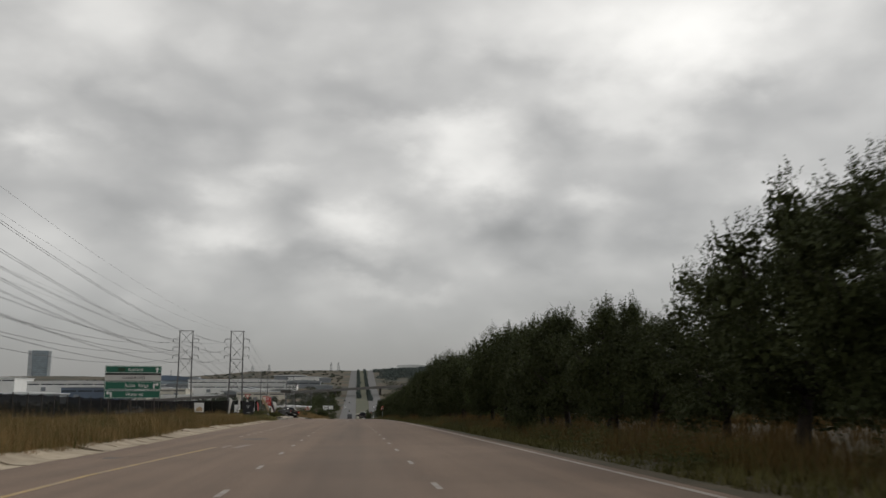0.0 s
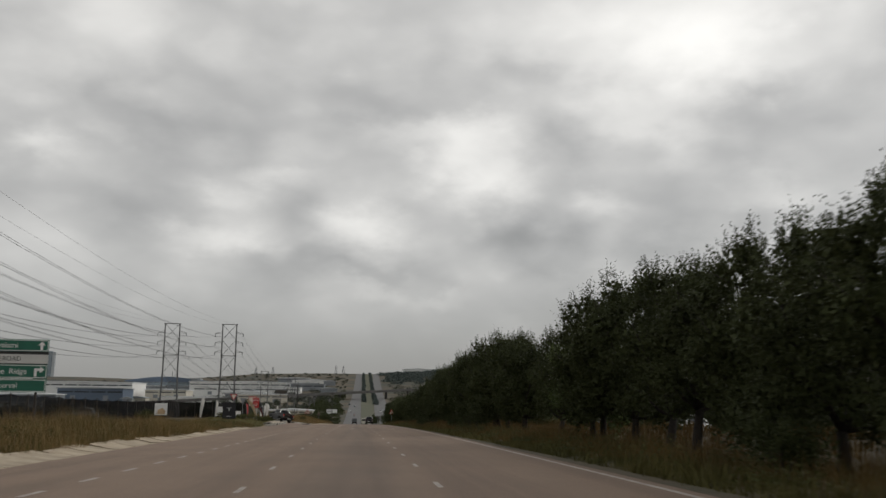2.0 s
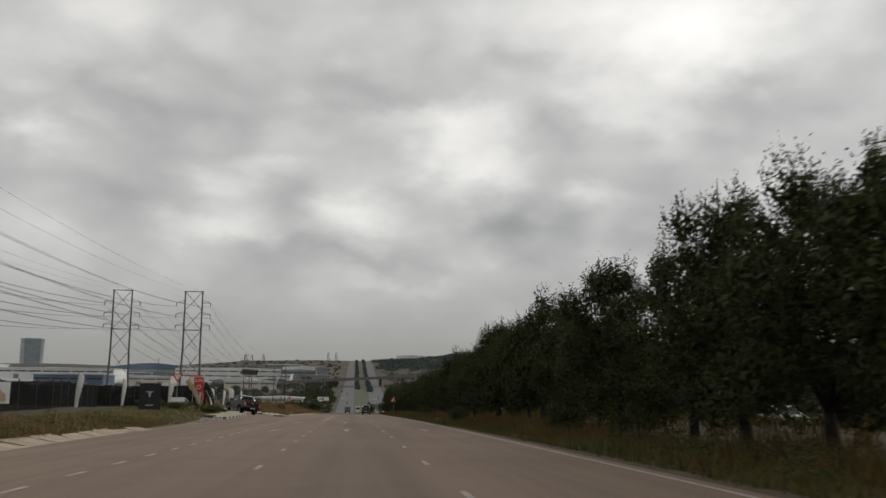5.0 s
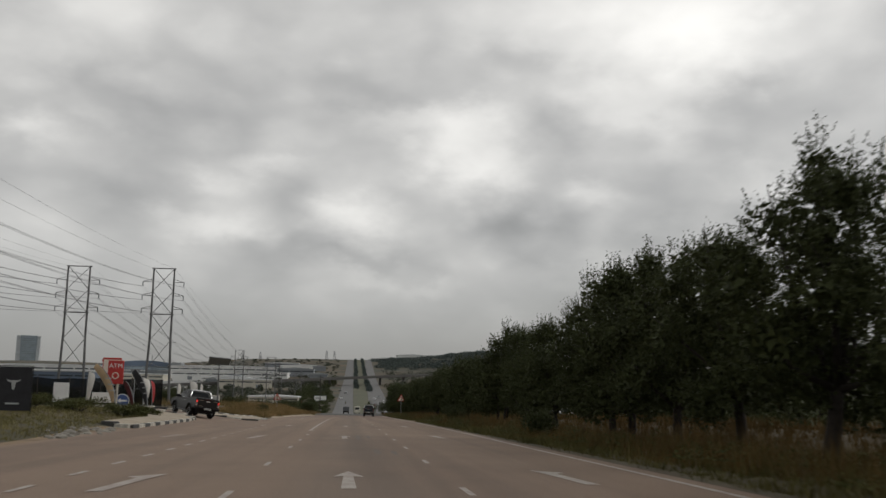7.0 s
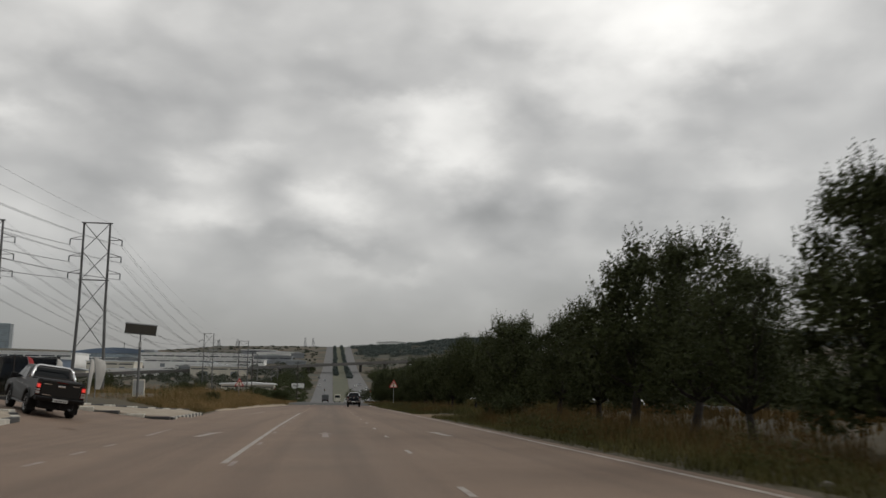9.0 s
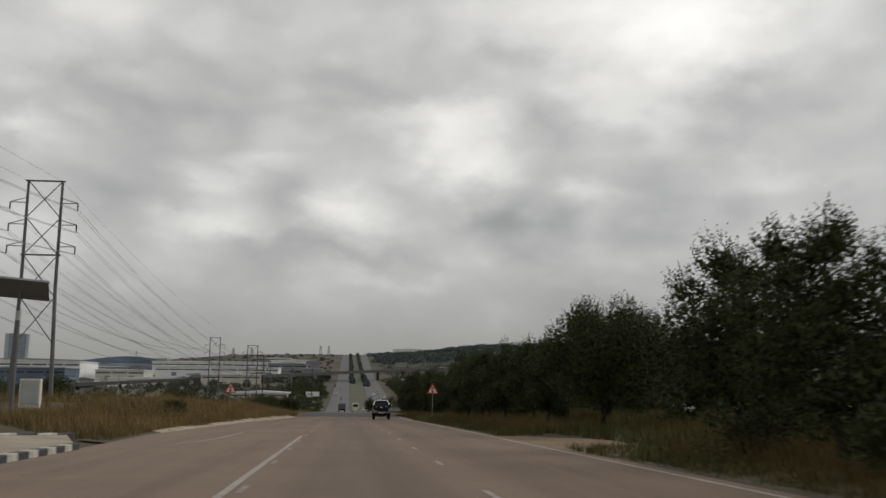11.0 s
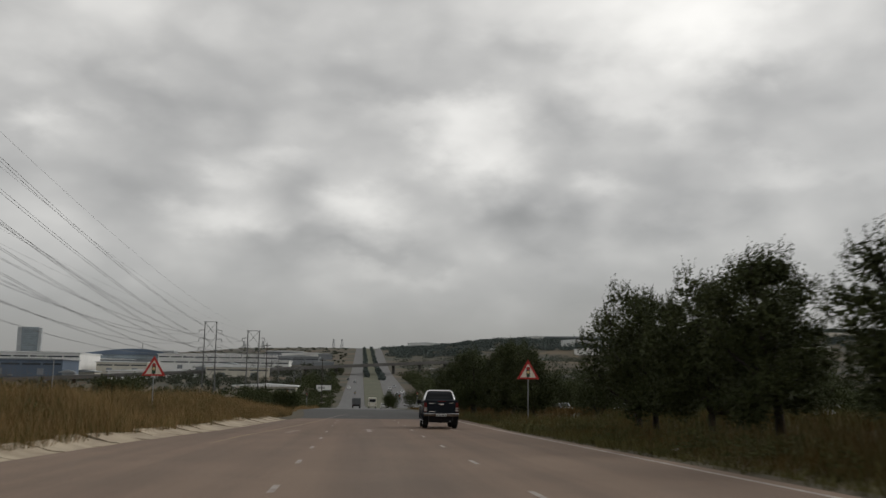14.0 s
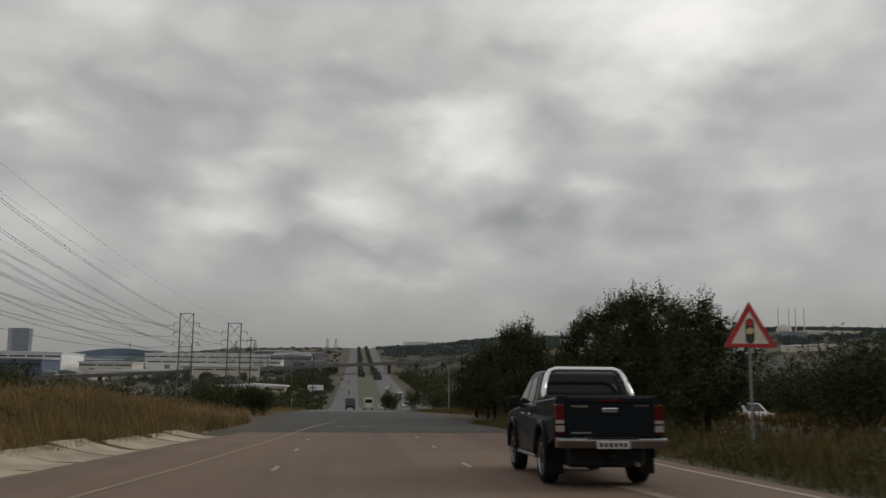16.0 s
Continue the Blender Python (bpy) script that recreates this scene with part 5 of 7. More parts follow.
def dark_banner(x, y):
    b = thing("banner_stand", "black banner stand with a pale emblem", "banner", stand(x, y, 4) @ Matrix.Diagonal((0.80, 0.80, 0.74, 1.0)))
    part("frame", tube([(-1.05, 0, -0.2), (-1.05, 0, 3.0), (1.05, 0, 3.0), (1.05, 0, -0.2)], 0.04, 8), M["plastic"], b)
    cl = part("cloth", box((-1.0, -0.015, 0.15), (1.0, 0.015, 2.95), 0.01), M["cloth_dark"], b)
    part("emblem", prism([(-.42, 2.15), (-.30, 2.0), (-.12, 1.95), (-.08, 1.55), (0, 1.45), (.08, 1.55), (.12, 1.95), (.30, 2.0), (.42, 2.15), (.22, 2.08), (-.22, 2.08)], -0.022, -0.0155), M["grey_plate"], cl)
    part("printed_bar", box((-.38, -0.022, 0.55), (.38, -0.0155, 0.66)), M["grey_plate"], cl)


dark_banner(-16.2, 147.6)


def atm_sign(x, y):
    a = thing("cash_machine_sign", "red cash machine sign board on a steel post", "sign", stand(x, y, 6))
    part("pole", tube([(0.12, 0.10, -0.2), (0.12, 0.10, 2.9)], 0.07, 10), M["kerb_white"], a)
    p1 = part("panel", box((-0.44, -0.05, 1.66), (0.44, 0.05, 3.02), 0.02), M["sign_red"], a)
    back = part("panel", box((-0.98, 1.5, 1.9), (0.10, 1.6, 3.22), 0.02), M["sign_red"], a)
    part("face", box((-0.93, 1.485, 1.95), (0.05, 1.4995, 3.10)), M["sign_cream"], back)
    part("tie_bar", box((0.02, 0.05, 2.75), (0.10, 1.52, 2.83)), M["steel"], a)
    lettering("ATM", 0.37, M["sign_white"], p1, pose(0.0, -0.055, 2.70))
    part("emblem", prism(disc_outline(0.2, 20, 0.0, 2.14), -0.058, -0.0505), M["sign_cream"], p1)
    part("emblem", prism(disc_outline(0.14, 20, 0.0, 2.14), -0.064, -0.0585), M["sign_red"], p1)


atm_sign(-13.9, 157.3)


def keep_left_sign(x, y):
    s = thing("keep_left_sign", "round blue sign with white arrow on a short pole", "road sign", stand(x, y, 4, -0.62))
    part("pole", tube([(0, 0.03, -0.2), (0, 0.03, 1.6)], 0.035, 8), M["steel"], s)
    d = part("disc", prism(disc_outline(0.60, 28, 0, 1.25), -0.012, 0.012), M["sign_white"], s)
    part("face", prism(disc_outline(0.54, 28, 0, 1.25), -0.019, -0.0125), M["sign_blue"], d)
    part("arrow", prism([(-.42, 1.25), (-.14, 1.48), (-.14, 1.33), (.40, 1.33), (.40, 1.17), (-.14, 1.17), (-.14, 1.02)], -0.026, -0.0195), M["sign_white"], d)


keep_left_sign(-20.3, 186.4)


def yield_sign(x, y, z, yaw, label):
    s = thing("yield_sign", label, "road sign", stand(x, y, yaw), "yield signs")
    part("pole", tube([(0, 0.04, -0.2), (0, 0.04, z + 0.4)], 0.038, 8), M["steel"], s)
    b = part("board", prism([(-.6, z + .5), (0, z - .54), (.6, z + .5)], -0.012, 0.012), M["steel"], s)
    part("border", prism([(-.58, z + .488), (0, z - .515), (.58, z + .488)], -0.016, -0.0125), M["sign_red"], b)
    part("face", prism([(-.40, z + .39), (0, z - .30), (.40, z + .39)], -0.022, -0.0165), M["sign_cream"], b)


yield_sign(-19.8, 178.9, 3.4, 0, "red and white yield sign on a steel pole")
yield_sign(-19.0, 185.0, 2.9, 150, "grey back of a yield sign on a tall pole")


def info_board(x, y):
    b = thing("info_board", "small white poster board on posts in grass", "sign board", stand(x, y, 6))
    for px in (-.25, .25):
        part("post", tube([(px, 0.03, -0.2), (px, 0.03, 1.9)], 0.025, 8), M["wood_dark"], b)
    c = part("board", box((-.64, -0.02, 0.80), (.64, 0.02, 2.05), 0.01), M["sign_white"], b)
    part("picture", prism([(-.40, 0.92), (.44, 0.92), (.42, 1.32), (.12, 1.58), (-.05, 1.46), (-.32, 1.36)], -0.028, -0.0205), M["cloth_beige"], c, "faded tan printed shape")


info_board(-20.6, 127.6)
for wx, wy, ww, wh in ((-18.6, 173, 1.5, 0.75), (-20.5, 169.3, 1.05, 1.35)):
    b = thing("notice_board", "pale notice board beside the corner flags", "sign board", stand(wx, wy, 5))
    part("post", tube([(0, 0.04, -0.2), (0, 0.04, 0.7)], 0.04, 8), M["steel"], b)
    part("board", box((-ww / 2, -0.02, 0.4), (ww / 2, 0.02, 0.4 + wh), 0.01), M["sign_white"], b)


def solar_lamp(x, y):
    s = thing("solar_mast", "tilted solar panel on a grey mast", "solar panel", stand(x, y, 12))
    top = 1.75 - float(land_z(x, y))
    part("mast", tube([(0, 0, -0.3), (0, 0, top - 1.0), (0, 0, top - 0.95), (0, 0, top - 0.1)], [0.09, 0.085, 0.05, 0.05], 12), M["pylon"], s)
    part("collar", tube([(0, 0, top - 1.25), (0, 0, top - 0.85)], 0.11, 12), M["grey_plate"], s)
    pn = part("panel", box((-1.12, -0.70, -0.03), (1.12, 0.70, 0.03), 0.01), M["solar"], s)
    pn.matrix_local = pose(0, 0.0, top + 0.1, -28, 4, 0)
    part("back_sheet", box((-1.09, -0.67, -0.042), (1.09, 0.67, -0.031)), M["wall_grey"], pn, "grey back sheet")
    part("rail", box((-1.15, -0.73, -0.05), (1.15, -0.69, 0.045)), M["steel"], pn)
    part("rail", box((-1.15, 0.69, -0.05), (1.15, 0.73, 0.045)), M["steel"], pn)


solar_lamp(-14.2, 202.5)
b = thing("control_box", "pale grey steel control cabinet in grass", "cabinet", stand(-15.1, 207.5, 8))
part("body", box((-.45, -.28, -0.1), (.45, .28, 1.35), 0.02), M["wall_cream"], b)
part("door", box((-.39, -.295, 0.14), (.39, -.2805, 1.27), 0.005), M["grey_plate"], b)


def net_fence(name, pts, height, label):
    """Black shade-net fence on dark poles."""
    f = thing(name, label, "fence")
    for (xa, ya), (xb, yb) in zip(pts, pts[1:]):
        ln = math.hypot(xb - xa, yb - ya)
        n = max(1, int(ln / 3.2))
        for k in range(n):
            p0, p1 = k / n, (k + 1) / n
            x0, y0, x1, y1 = xa + (xb - xa) * p0, ya + (yb - ya) * p0, xa + (xb - xa) * p1, ya + (yb - ya) * p1
            z0, z1 = float(land_z(x0, y0)), float(land_z(x1, y1))
            part("post", tube([(x0, y0, z0 - 0.3), (x0, y0, z0 + height + 0.12)], 0.05, 6), M["wood_dark"], f)
            ux, uy = -(y1 - y0) / ln * n * 0.012, (x1 - x0) / ln * n * 0.012
            bm = bmesh.new()
            sag = 0.05 * math.sin(k * 2.4)
            co = [(x0, y0, z0 + 0.05), (x1, y1, z1 + 0.05), (x1, y1, z1 + height + sag), ((x0 + x1) / 2, (y0 + y1) / 2, (z0 + z1) / 2 + height - 0.1 + sag * 0.5), (x0, y0, z0 + height + 0.05 * math.sin((k - 1) * 2.4))]
            a = [bm.verts.new((q[0] - ux, q[1] - uy, q[2])) for q in co]
            c = [bm.verts.new((q[0] + ux, q[1] + uy, q[2])) for q in co]
            bm.faces.new(a)
            bm.faces.new(c[::-1])
            for i in range(5):
                bm.faces.new((a[i], a[(i + 1) % 5], c[(i + 1) % 5], c[i]))
            part("net", bm, M["shade_net"], f)
    return f


net_fence("net_fence", [(-30, 20), (-28, 90), (-24.5, 150), (-27.5, 175)], 2.3, "black shade-net fence on dark poles behind grass")
net_fence("net_fence", [(-60, 212), (-40, 204), (-20.5, 205)], 3.0, "dark shade-net fence along the side road")


# ---- power lines ----


def pylon(x, y, top, width, label):
    """Two-legged lattice mast with three pairs of arms and hanging insulators."""
    gz = float(land_z(x, y))
    h = top - gz
    p = thing("pylon", label, "power pylon", pose(x, y, gz), "power line masts")
    hw = width / 2
    for s in (-1, 1):
        part("leg", tube([(s * (hw + 0.35), 0, -0.3), (s * hw, 0, h * 0.5), (s * hw, 0, h)], [0.24, 0.19, 0.14], 8), M["pylon"], p)
    levels = [1.0, 0.83, 0.66, 0.47, 0.27]
    for a, b in zip(levels, levels[1:]):
        za, zb = h * a, h * b
        part("brace", tube([(-hw, 0, za), (hw, 0, zb)], 0.055, 5), M["pylon"], p)
        part("brace", tube([(hw, 0, za), (-hw, 0, zb)], 0.055, 5), M["pylon"], p)
    for a in (1.0, 0.66):
        part("crossbar", box((-hw - 0.3, -0.08, h * a - 0.08), (hw + 0.3, 0.08, h * a + 0.08)), M["pylon"], p)
    for s in (-1, 1):
        for a in (0.90, 0.80, 0.70):
            z = h * a
            bm = bmesh.new()
            add_tube(bm, [(s * hw, 0, z + 0.5), (s * (hw + 1.75), 0, z)], 0.045, 5)
            add_tube(bm, [(s * hw, 0, z - 0.05), (s * (hw + 1.75), 0, z)], 0.05, 5)
            arm = part("arm", bm, M["pylon"], p)
            part("insulator", tube([(s * (hw + 1.7), 0, z - 0.05), (s * (hw + 1.7), 0, z - 0.8)], 0.075, 6), M["win_dark"], arm)
    return p


def wire(name, a, b, sag, label, r=0.022):
    a, b = Vector(a), Vector(b)
    pts = []
    for k in range(25):
        t = k / 24
        q = a.lerp(b, t)
        q.z -= sag * 4 * t * (1 - t)
        pts.append(q)
    ob = part(name, tube(pts, r, 4), M["wire"])
    return tagged(ob, label, "power cable", "overhead cables")


LINES = []
for lx, tops, wd in ((-46.3, {30: 22.5, 260: 18.8, 496: 13.6, 730: 10.5}, 3.6), (-32.2, {30: 22.5, 260: 18.8, 489: 10.7, 710: 7.5}, 3.45)):
    LINES.append((lx, tops, wd))
    for yy, top in tops.items():
        pylon(lx, yy, top, wd, "tall grey lattice power mast with six arms")
    ys = sorted(tops)
    for y0, y1 in zip(ys, ys[1:]):
        for s in (-1, 1):
            for a in (0.90, 0.80, 0.70):
                ends = []
                for yy in (y0, y1):
                    gz = float(land_z(lx, yy))
                    ends.append((lx + s * (wd / 2 + 1.7), yy, gz + (tops[yy] - gz) * a - 0.8))
                for off in (-0.18, 0.18):
                    wire("cable", (ends[0][0] + off, *ends[0][1:]), (ends[1][0] + off, *ends[1][1:]), 5.5, "sagging aluminium power cable between masts", 0.020)
            wire("earth_wire", (lx + s * wd / 2, y0, tops[y0]), (lx + s * wd / 2, y1, tops[y1]), 4.0, "thin earth wire between mast tops", 0.012)

# ---- valley and far hillside ----


def bridge():
    """Motorway bridge over the valley road: deck, parapets and piers."""
    a, b = Vector((-240, 768.9, -8.4)), Vector((90, 1021.3, 12.4))
    br = thing("bridge", "long grey concrete motorway bridge across the valley", "bridge")
    d = (b - a).normalized()
    n = Vector((-d.y, d.x, 0)).normalized()

    def run(w0, w1, z0, z1):
        bm = bmesh.new()
        v = [bm.verts.new(p + n * w + Vector((0, 0, z))) for p in (a, b) for w, z in ((w0, z0), (w1, z0), (w1, z1), (w0, z1))]
        for i in range(4):
            bm.faces.new((v[i], v[(i + 1) % 4], v[4 + (i + 1) % 4], v[4 + i]))
        bm.faces.new(v[:4][::-1])
        bm.faces.new(v[4:])
        bmesh.ops.recalc_face_normals(bm, faces=list(bm.faces))
        return bm
    part("deck", run(-7, 7, -1.4, 0), M["bridge"], br)
    part("parapet", run(-7.2, -6.8, -0.3, 0.8), M["bridge"], br)
    part("parapet", run(6.8, 7.2, -0.3, 0.8), M["bridge"], br)
    for k in range(14):
        q = a.lerp(b, (k + 0.5) / 14)
        if abs(q.x) < 9 or 12 < q.x < 30:
            continue
        part("pier", box((q.x - 1.2, q.y - 1.2, float(land_z(q.x, q.y)) - 0.5), (q.x + 1.2, q.y + 1.2, q.z - 1.4), 0.2), M["bridge"], br)


bridge()


def hall(name, x, y, w, d, h, wall, roof, label, stripe=True, yaw=0.0, base=None, pitch=1.5):
    """A large shed with a low pitched roof, a band of windows and roller doors."""
    z = float(land_z(x, y)) if base is None else base
    b = thing(name, label, "building", pose(x, y, z, 0, 0, yaw))
    part("wall", box((-w / 2, -d / 2, -12), (w / 2, d / 2, h), 0.0), M[wall], b)
    part("roof", prism([(-w / 2 - 1, h), (w / 2 + 1, h), (w / 2 + 1, h + 0.6), (0, h + 0.6 + pitch), (-w / 2 - 1, h + 0.6)], -d / 2 - 1, d / 2 + 1), M[roof], b)
    if stripe:
        n = max(3, int(w / 12))
        for k in range(n):
            x0 = -w / 2 + (k + 0.06) * w / n
            part("window", box((x0, -d / 2 - 0.25, h * 0.66), (x0 + w / n * 0.88, -d / 2 - 0.01, h * 0.78)), M["win_dark"], b)
        for k in range(max(2, int(w / 30))):
            x0 = -w / 2 + (k + 0.4) * w / max(2, int(w / 30))
            part("door", box((x0, -d / 2 - 0.3, 0), (x0 + 4.5, -d / 2 - 0.01, h * 0.42)), M["wall_grey"], b)
    return b


def hut(x, y, w, d, h):
    """A small whitewashed gabled hut with a door and eaves."""
    ob = thing("hut", "small whitewashed hut with a pale pitched roof among trees", "hut", pose(x, y, float(land_z(x, y))))
    part("wall", box((-w / 2, -d / 2, -0.3), (w / 2, d / 2, h), 0.02), M["wall_white"], ob)
    bm = bmesh.new()
    rise_h = 1.25
    prof = [(-w / 2 - 0.35, h - 0.12), (0, h + rise_h), (w / 2 + 0.35, h - 0.12), (w / 2 + 0.35, h - 0.02), (0, h + rise_h + 0.1), (-w / 2 - 0.35, h - 0.02)]
    a = [bm.verts.new((px, -d / 2 - 0.3, pz)) for px, pz in prof]
    b = [bm.verts.new((px, d / 2 + 0.3, pz)) for px, pz in prof]
    for k in range(6):
        bm.faces.new((a[k], a[(k + 1) % 6], b[(k + 1) % 6], b[k]))
    bm.faces.new((a[0], a[5], a[4], a[1]))
    bm.faces.new((a[1], a[4], a[3], a[2]))
    bm.faces.new((b[0], b[1], b[4], b[5]))
    bm.faces.new((b[1], b[2], b[3], b[4]))
    bmesh.ops.recalc_face_normals(bm, faces=list(bm.faces))
    part("roof", bm, M["roof_pale"], ob)
    bm = bmesh.new()
    for yy in (-d / 2 + 0.02, d / 2 - 0.02):
        f = bm.faces.new([bm.verts.new(v) for v in ((-w / 2, yy, h), (w / 2, yy, h), (0, yy, h + rise_h * 0.93))])
        bmesh.ops.solidify(bm, geom=[f], thickness=0.1)
    part("gable", bm, M["wall_white"], ob)
    part("door", box((-0.45, -d / 2 - 0.03, 0.0), (0.45, -d / 2 + 0.02, 2.0), 0.01), M["win_dark"], ob)
    return ob


def office_tower():
    t = thing("office_tower", "tall blue-grey glass office tower with pale edges", "tower", pose(-1380, 4200, 60, 0, 0, 14) @ Matrix.Diagonal((2.1, 2.1, 1.0, 1.0)))
    z0, z1 = -25.0, 131.0
    core = part("core", prism([(-13, z0), (15, z0), (16.5, z1), (-15, z1)], -15, 15), M["tower_glass_hazed"], t)
    part("fin", prism([(-22, z0), (-13.2, z0), (-15.2, z1 - 1), (-22.5, z1)], -13, 13), M["tower_edge_hazed"], t, "pale glazed edge")
    part("fin", prism([(15.2, z0), (21, z0), (22.5, z1 - 2), (16.7, z1 - 2)], -13, 13), M["tower_edge_hazed"], t, "pale glazed edge")
    for k in range(16):
        z = z0 + (z1 - z0) * (k + 1) / 17
        part("floor_band", box((-14, -15.25, z), (15.5, -15.02, z + 0.7)), M["wall_grey"], core)


office_tower()
hut(74.5, 352, 7.0, 5.0, 2.1)
hall("warehouse", -277, 1000, 106, 60, 9.5, "wall_white", "roof_pale", "large white warehouse with a pale roof", base=4.0, pitch=0.6)
hall("warehouse", -245, 920, 59, 40, 11, "wall_blue", "roof_grey", "dark blue-grey warehouse in front of a white one", base=-4.0, pitch=0.6)
hall("warehouse", -193, 1000, 41, 40, 8.0, "wall_cream", "roof_pale", "cream warehouse with a pale flat roof", base=-1.2, pitch=0.5)
hall("canopy", -159, 910, 32, 18, 4.6, "wall_grey", "roof_pale", "low open canopy with a pale flat roof", stripe=False, base=-4.8, pitch=0.1)
hall("warehouse", -134, 1180, 132, 60, 9.5, "wall_white", "roof_pale", "very long white distribution warehouse", base=8.5, pitch=1.0)
hall("warehouse", -122, 1090, 118, 40, 8.5, "wall_white", "roof_pale", "long low white warehouse below the hill", base=3.0, pitch=0.4)
hall("warehouse", -58, 1150, 40, 40, 8, "wall_grey", "roof_grey", "grey warehouse beside the long white one", base=8.5)


def arena():
    """A wide hall under one bowed dark roof, with a glazed front and a plant block at its side."""
    b = thing("arena", "dark blue arena with a bowed roof and glazed front", "building", pose(-255, 1300, 0))
    w = 50.0
    low = [(-w + 2 * w * k / 24, 20.3 + 6.0 * math.sin(math.pi * (0.08 + 0.80 * k / 24)) ** 1.5) for k in range(25)]
    part("roof", prism([(-w, 19.4), *low, (w, 19.4)], -32, 30), M["wall_blue"], b)
    wall = part("wall", prism([(-w + 2, 0), (w - 2, 0), (w - 2, 19.4), (-w + 2, 19.4)], -30, 28), M["wall_grey"], b)
    for k in range(20):
        x0 = -w + 3.5 + k * 4.7
        part("pane", box((x0, -30.4, 14.8), (x0 + 4.2, -30.02, 18.8)), M["tower_glass_hazed"], wall)
    part("plant_block", box((36, -34, 14), (48, -12, 24.5), 0.2), M["roof_grey"], b, "pale plant block")
    part("mast", tube([(5, 0, 24), (5, 0, 34)], 0.4, 6), M["pylon"], b)


arena()
hall("warehouse", -400, 1050, 80, 60, 9, "wall_white", "roof_pale", "white warehouse on the far slope", base=9)
hall("office_block", -520, 1250, 90, 60, 10, "wall_grey", "roof_pale", "pale office blocks on the far slope", base=22)
hall("office_block", -300, 880, 70, 26, 6, "wall_grey", "roof_pale", "low grey sheds in the valley", base=-5)
hall("shed", -42, 640, 28, 14, 4.0, "wall_cream", "roof_pale", "long low cream shed beyond the field", base=-11.8, pitch=0.8)
hall("office_block", 112, 1705, 53, 30, 4.5, "wall_white", "roof_pale", "pale long roof on the skyline", stripe=False, base=49.0, pitch=1.6)
hall("office_block", 380, 1700, 200, 40, 6, "wall_grey", "roof_grey", "long grey building on the far ridge", base=61)
hall("office_block", 800, 1720, 240, 40, 9, "wall_grey", "roof_grey", "long grey building on the far ridge", base=74)
for k in range(60):
    rr = random.Random(k * 31 + 3)
    x, y = rr.uniform(-420, -30), rr.uniform(840, 1500)
    if abs(x + 132) < 75 and y > 1060:
        continue
    hall("house", x, y, rr.uniform(9, 26), rr.uniform(8, 14), rr.uniform(3, 5.5), rr.choice(["wall_cream", "wall_grey", "wall_grey"]), rr.choice(["roof_grey", "roof_pale", "roof_grey"]),
         "small pale building on the valley slope", stripe=False, yaw=rr.uniform(-20, 20))
for k in range(30):
    rr = random.Random(k * 53 + 11)
    x, y = rr.uniform(-430, -55), rr.uniform(860, 1380)
    if abs(x + 127) < 80 and 1040 < y < 1230 or abs(x + 285) < 75 and 900 < y < 1060:
        continue
    hall("warehouse", x, y, rr.uniform(28, 80), rr.uniform(14, 24), rr.uniform(4, 7), rr.choice(["wall_white", "wall_cream", "wall_grey", "wall_white"]), rr.choice(["roof_pale", "roof_pale", "roof_grey"]),
         "long low shed among the valley works", stripe=k % 3 == 0, yaw=rr.uniform(-6, 6), pitch=rr.uniform(0.6, 1.6))
for k in range(16):
    rr = random.Random(k * 17 + 5)
    hall("house", rr.uniform(120, 900), rr.uniform(1250, 1660), rr.uniform(12, 36), rr.uniform(8, 14), rr.uniform(4, 7), rr.choice(["wall_cream", "wall_white"]), "roof_pale", "pale building among trees on the far slope", stripe=False)


def domed_hall():
    z = float(land_z(616, 1500))
    b = thing("domed_building", "pale domed building with four thin spires", "building", pose(629, 1500, 0))
    part("wall", box((-14, -20, z - 3), (24, 20, 69.0), 0.5), M["wall_grey"], b)
    part("wing", box((24, -22, z - 3), (108, 18, 71.0), 0.5), M["wall_cream"], b)
    bm = bmesh.new()
    bmesh.ops.create_uvsphere(bm, u_segments=24, v_segments=12, radius=11)
    for v in bm.verts:
        v.co += Vector((0, 0, 70))
    part("dome", bm, M["wall_cream"], b, smooth=True)
    for sx in (-17, -1, 9, 22):
        part("spire", tube([(sx, -18, 66), (sx, -18, 100), (sx, -18, 104)], [0.7, 0.6, 0.1], 8), M["wall_cream"], b)


domed_hall()


def billboard(x, y, z0):
    b = thing("billboard", "pale billboard on two legs beyond the crossing", "billboard", pose(x, y, 0, 0, 0, 0))
    gz = float(land_z(x, y))
    for px in (-2.6, 2.6):
        part("leg", tube([(px, 0.3, gz - 0.5), (px, 0.3, z0 + 0.5)], 0.16, 8), M["pylon"], b)
    part("frame", box((-3.9, -0.1, z0 - 0.15), (3.9, 0.3, z0 + 3.75)), M["plastic"], b)
    p = part("poster", box((-3.65, -0.16, z0 + 0.1), (3.65, -0.105, z0 + 3.5)), M["sign_white"], b)
    part("printed_bar", box((-3.0, -0.2, z0 + 1.6), (0.6, -0.165, z0 + 2.6)), M["grey_plate"], p)
    part("printed_bar", box((1.0, -0.2, z0 + 0.6), (3.0, -0.165, z0 + 1.2)), M["grey_plate"], p)


billboard(-16.4, 668, -10.6)


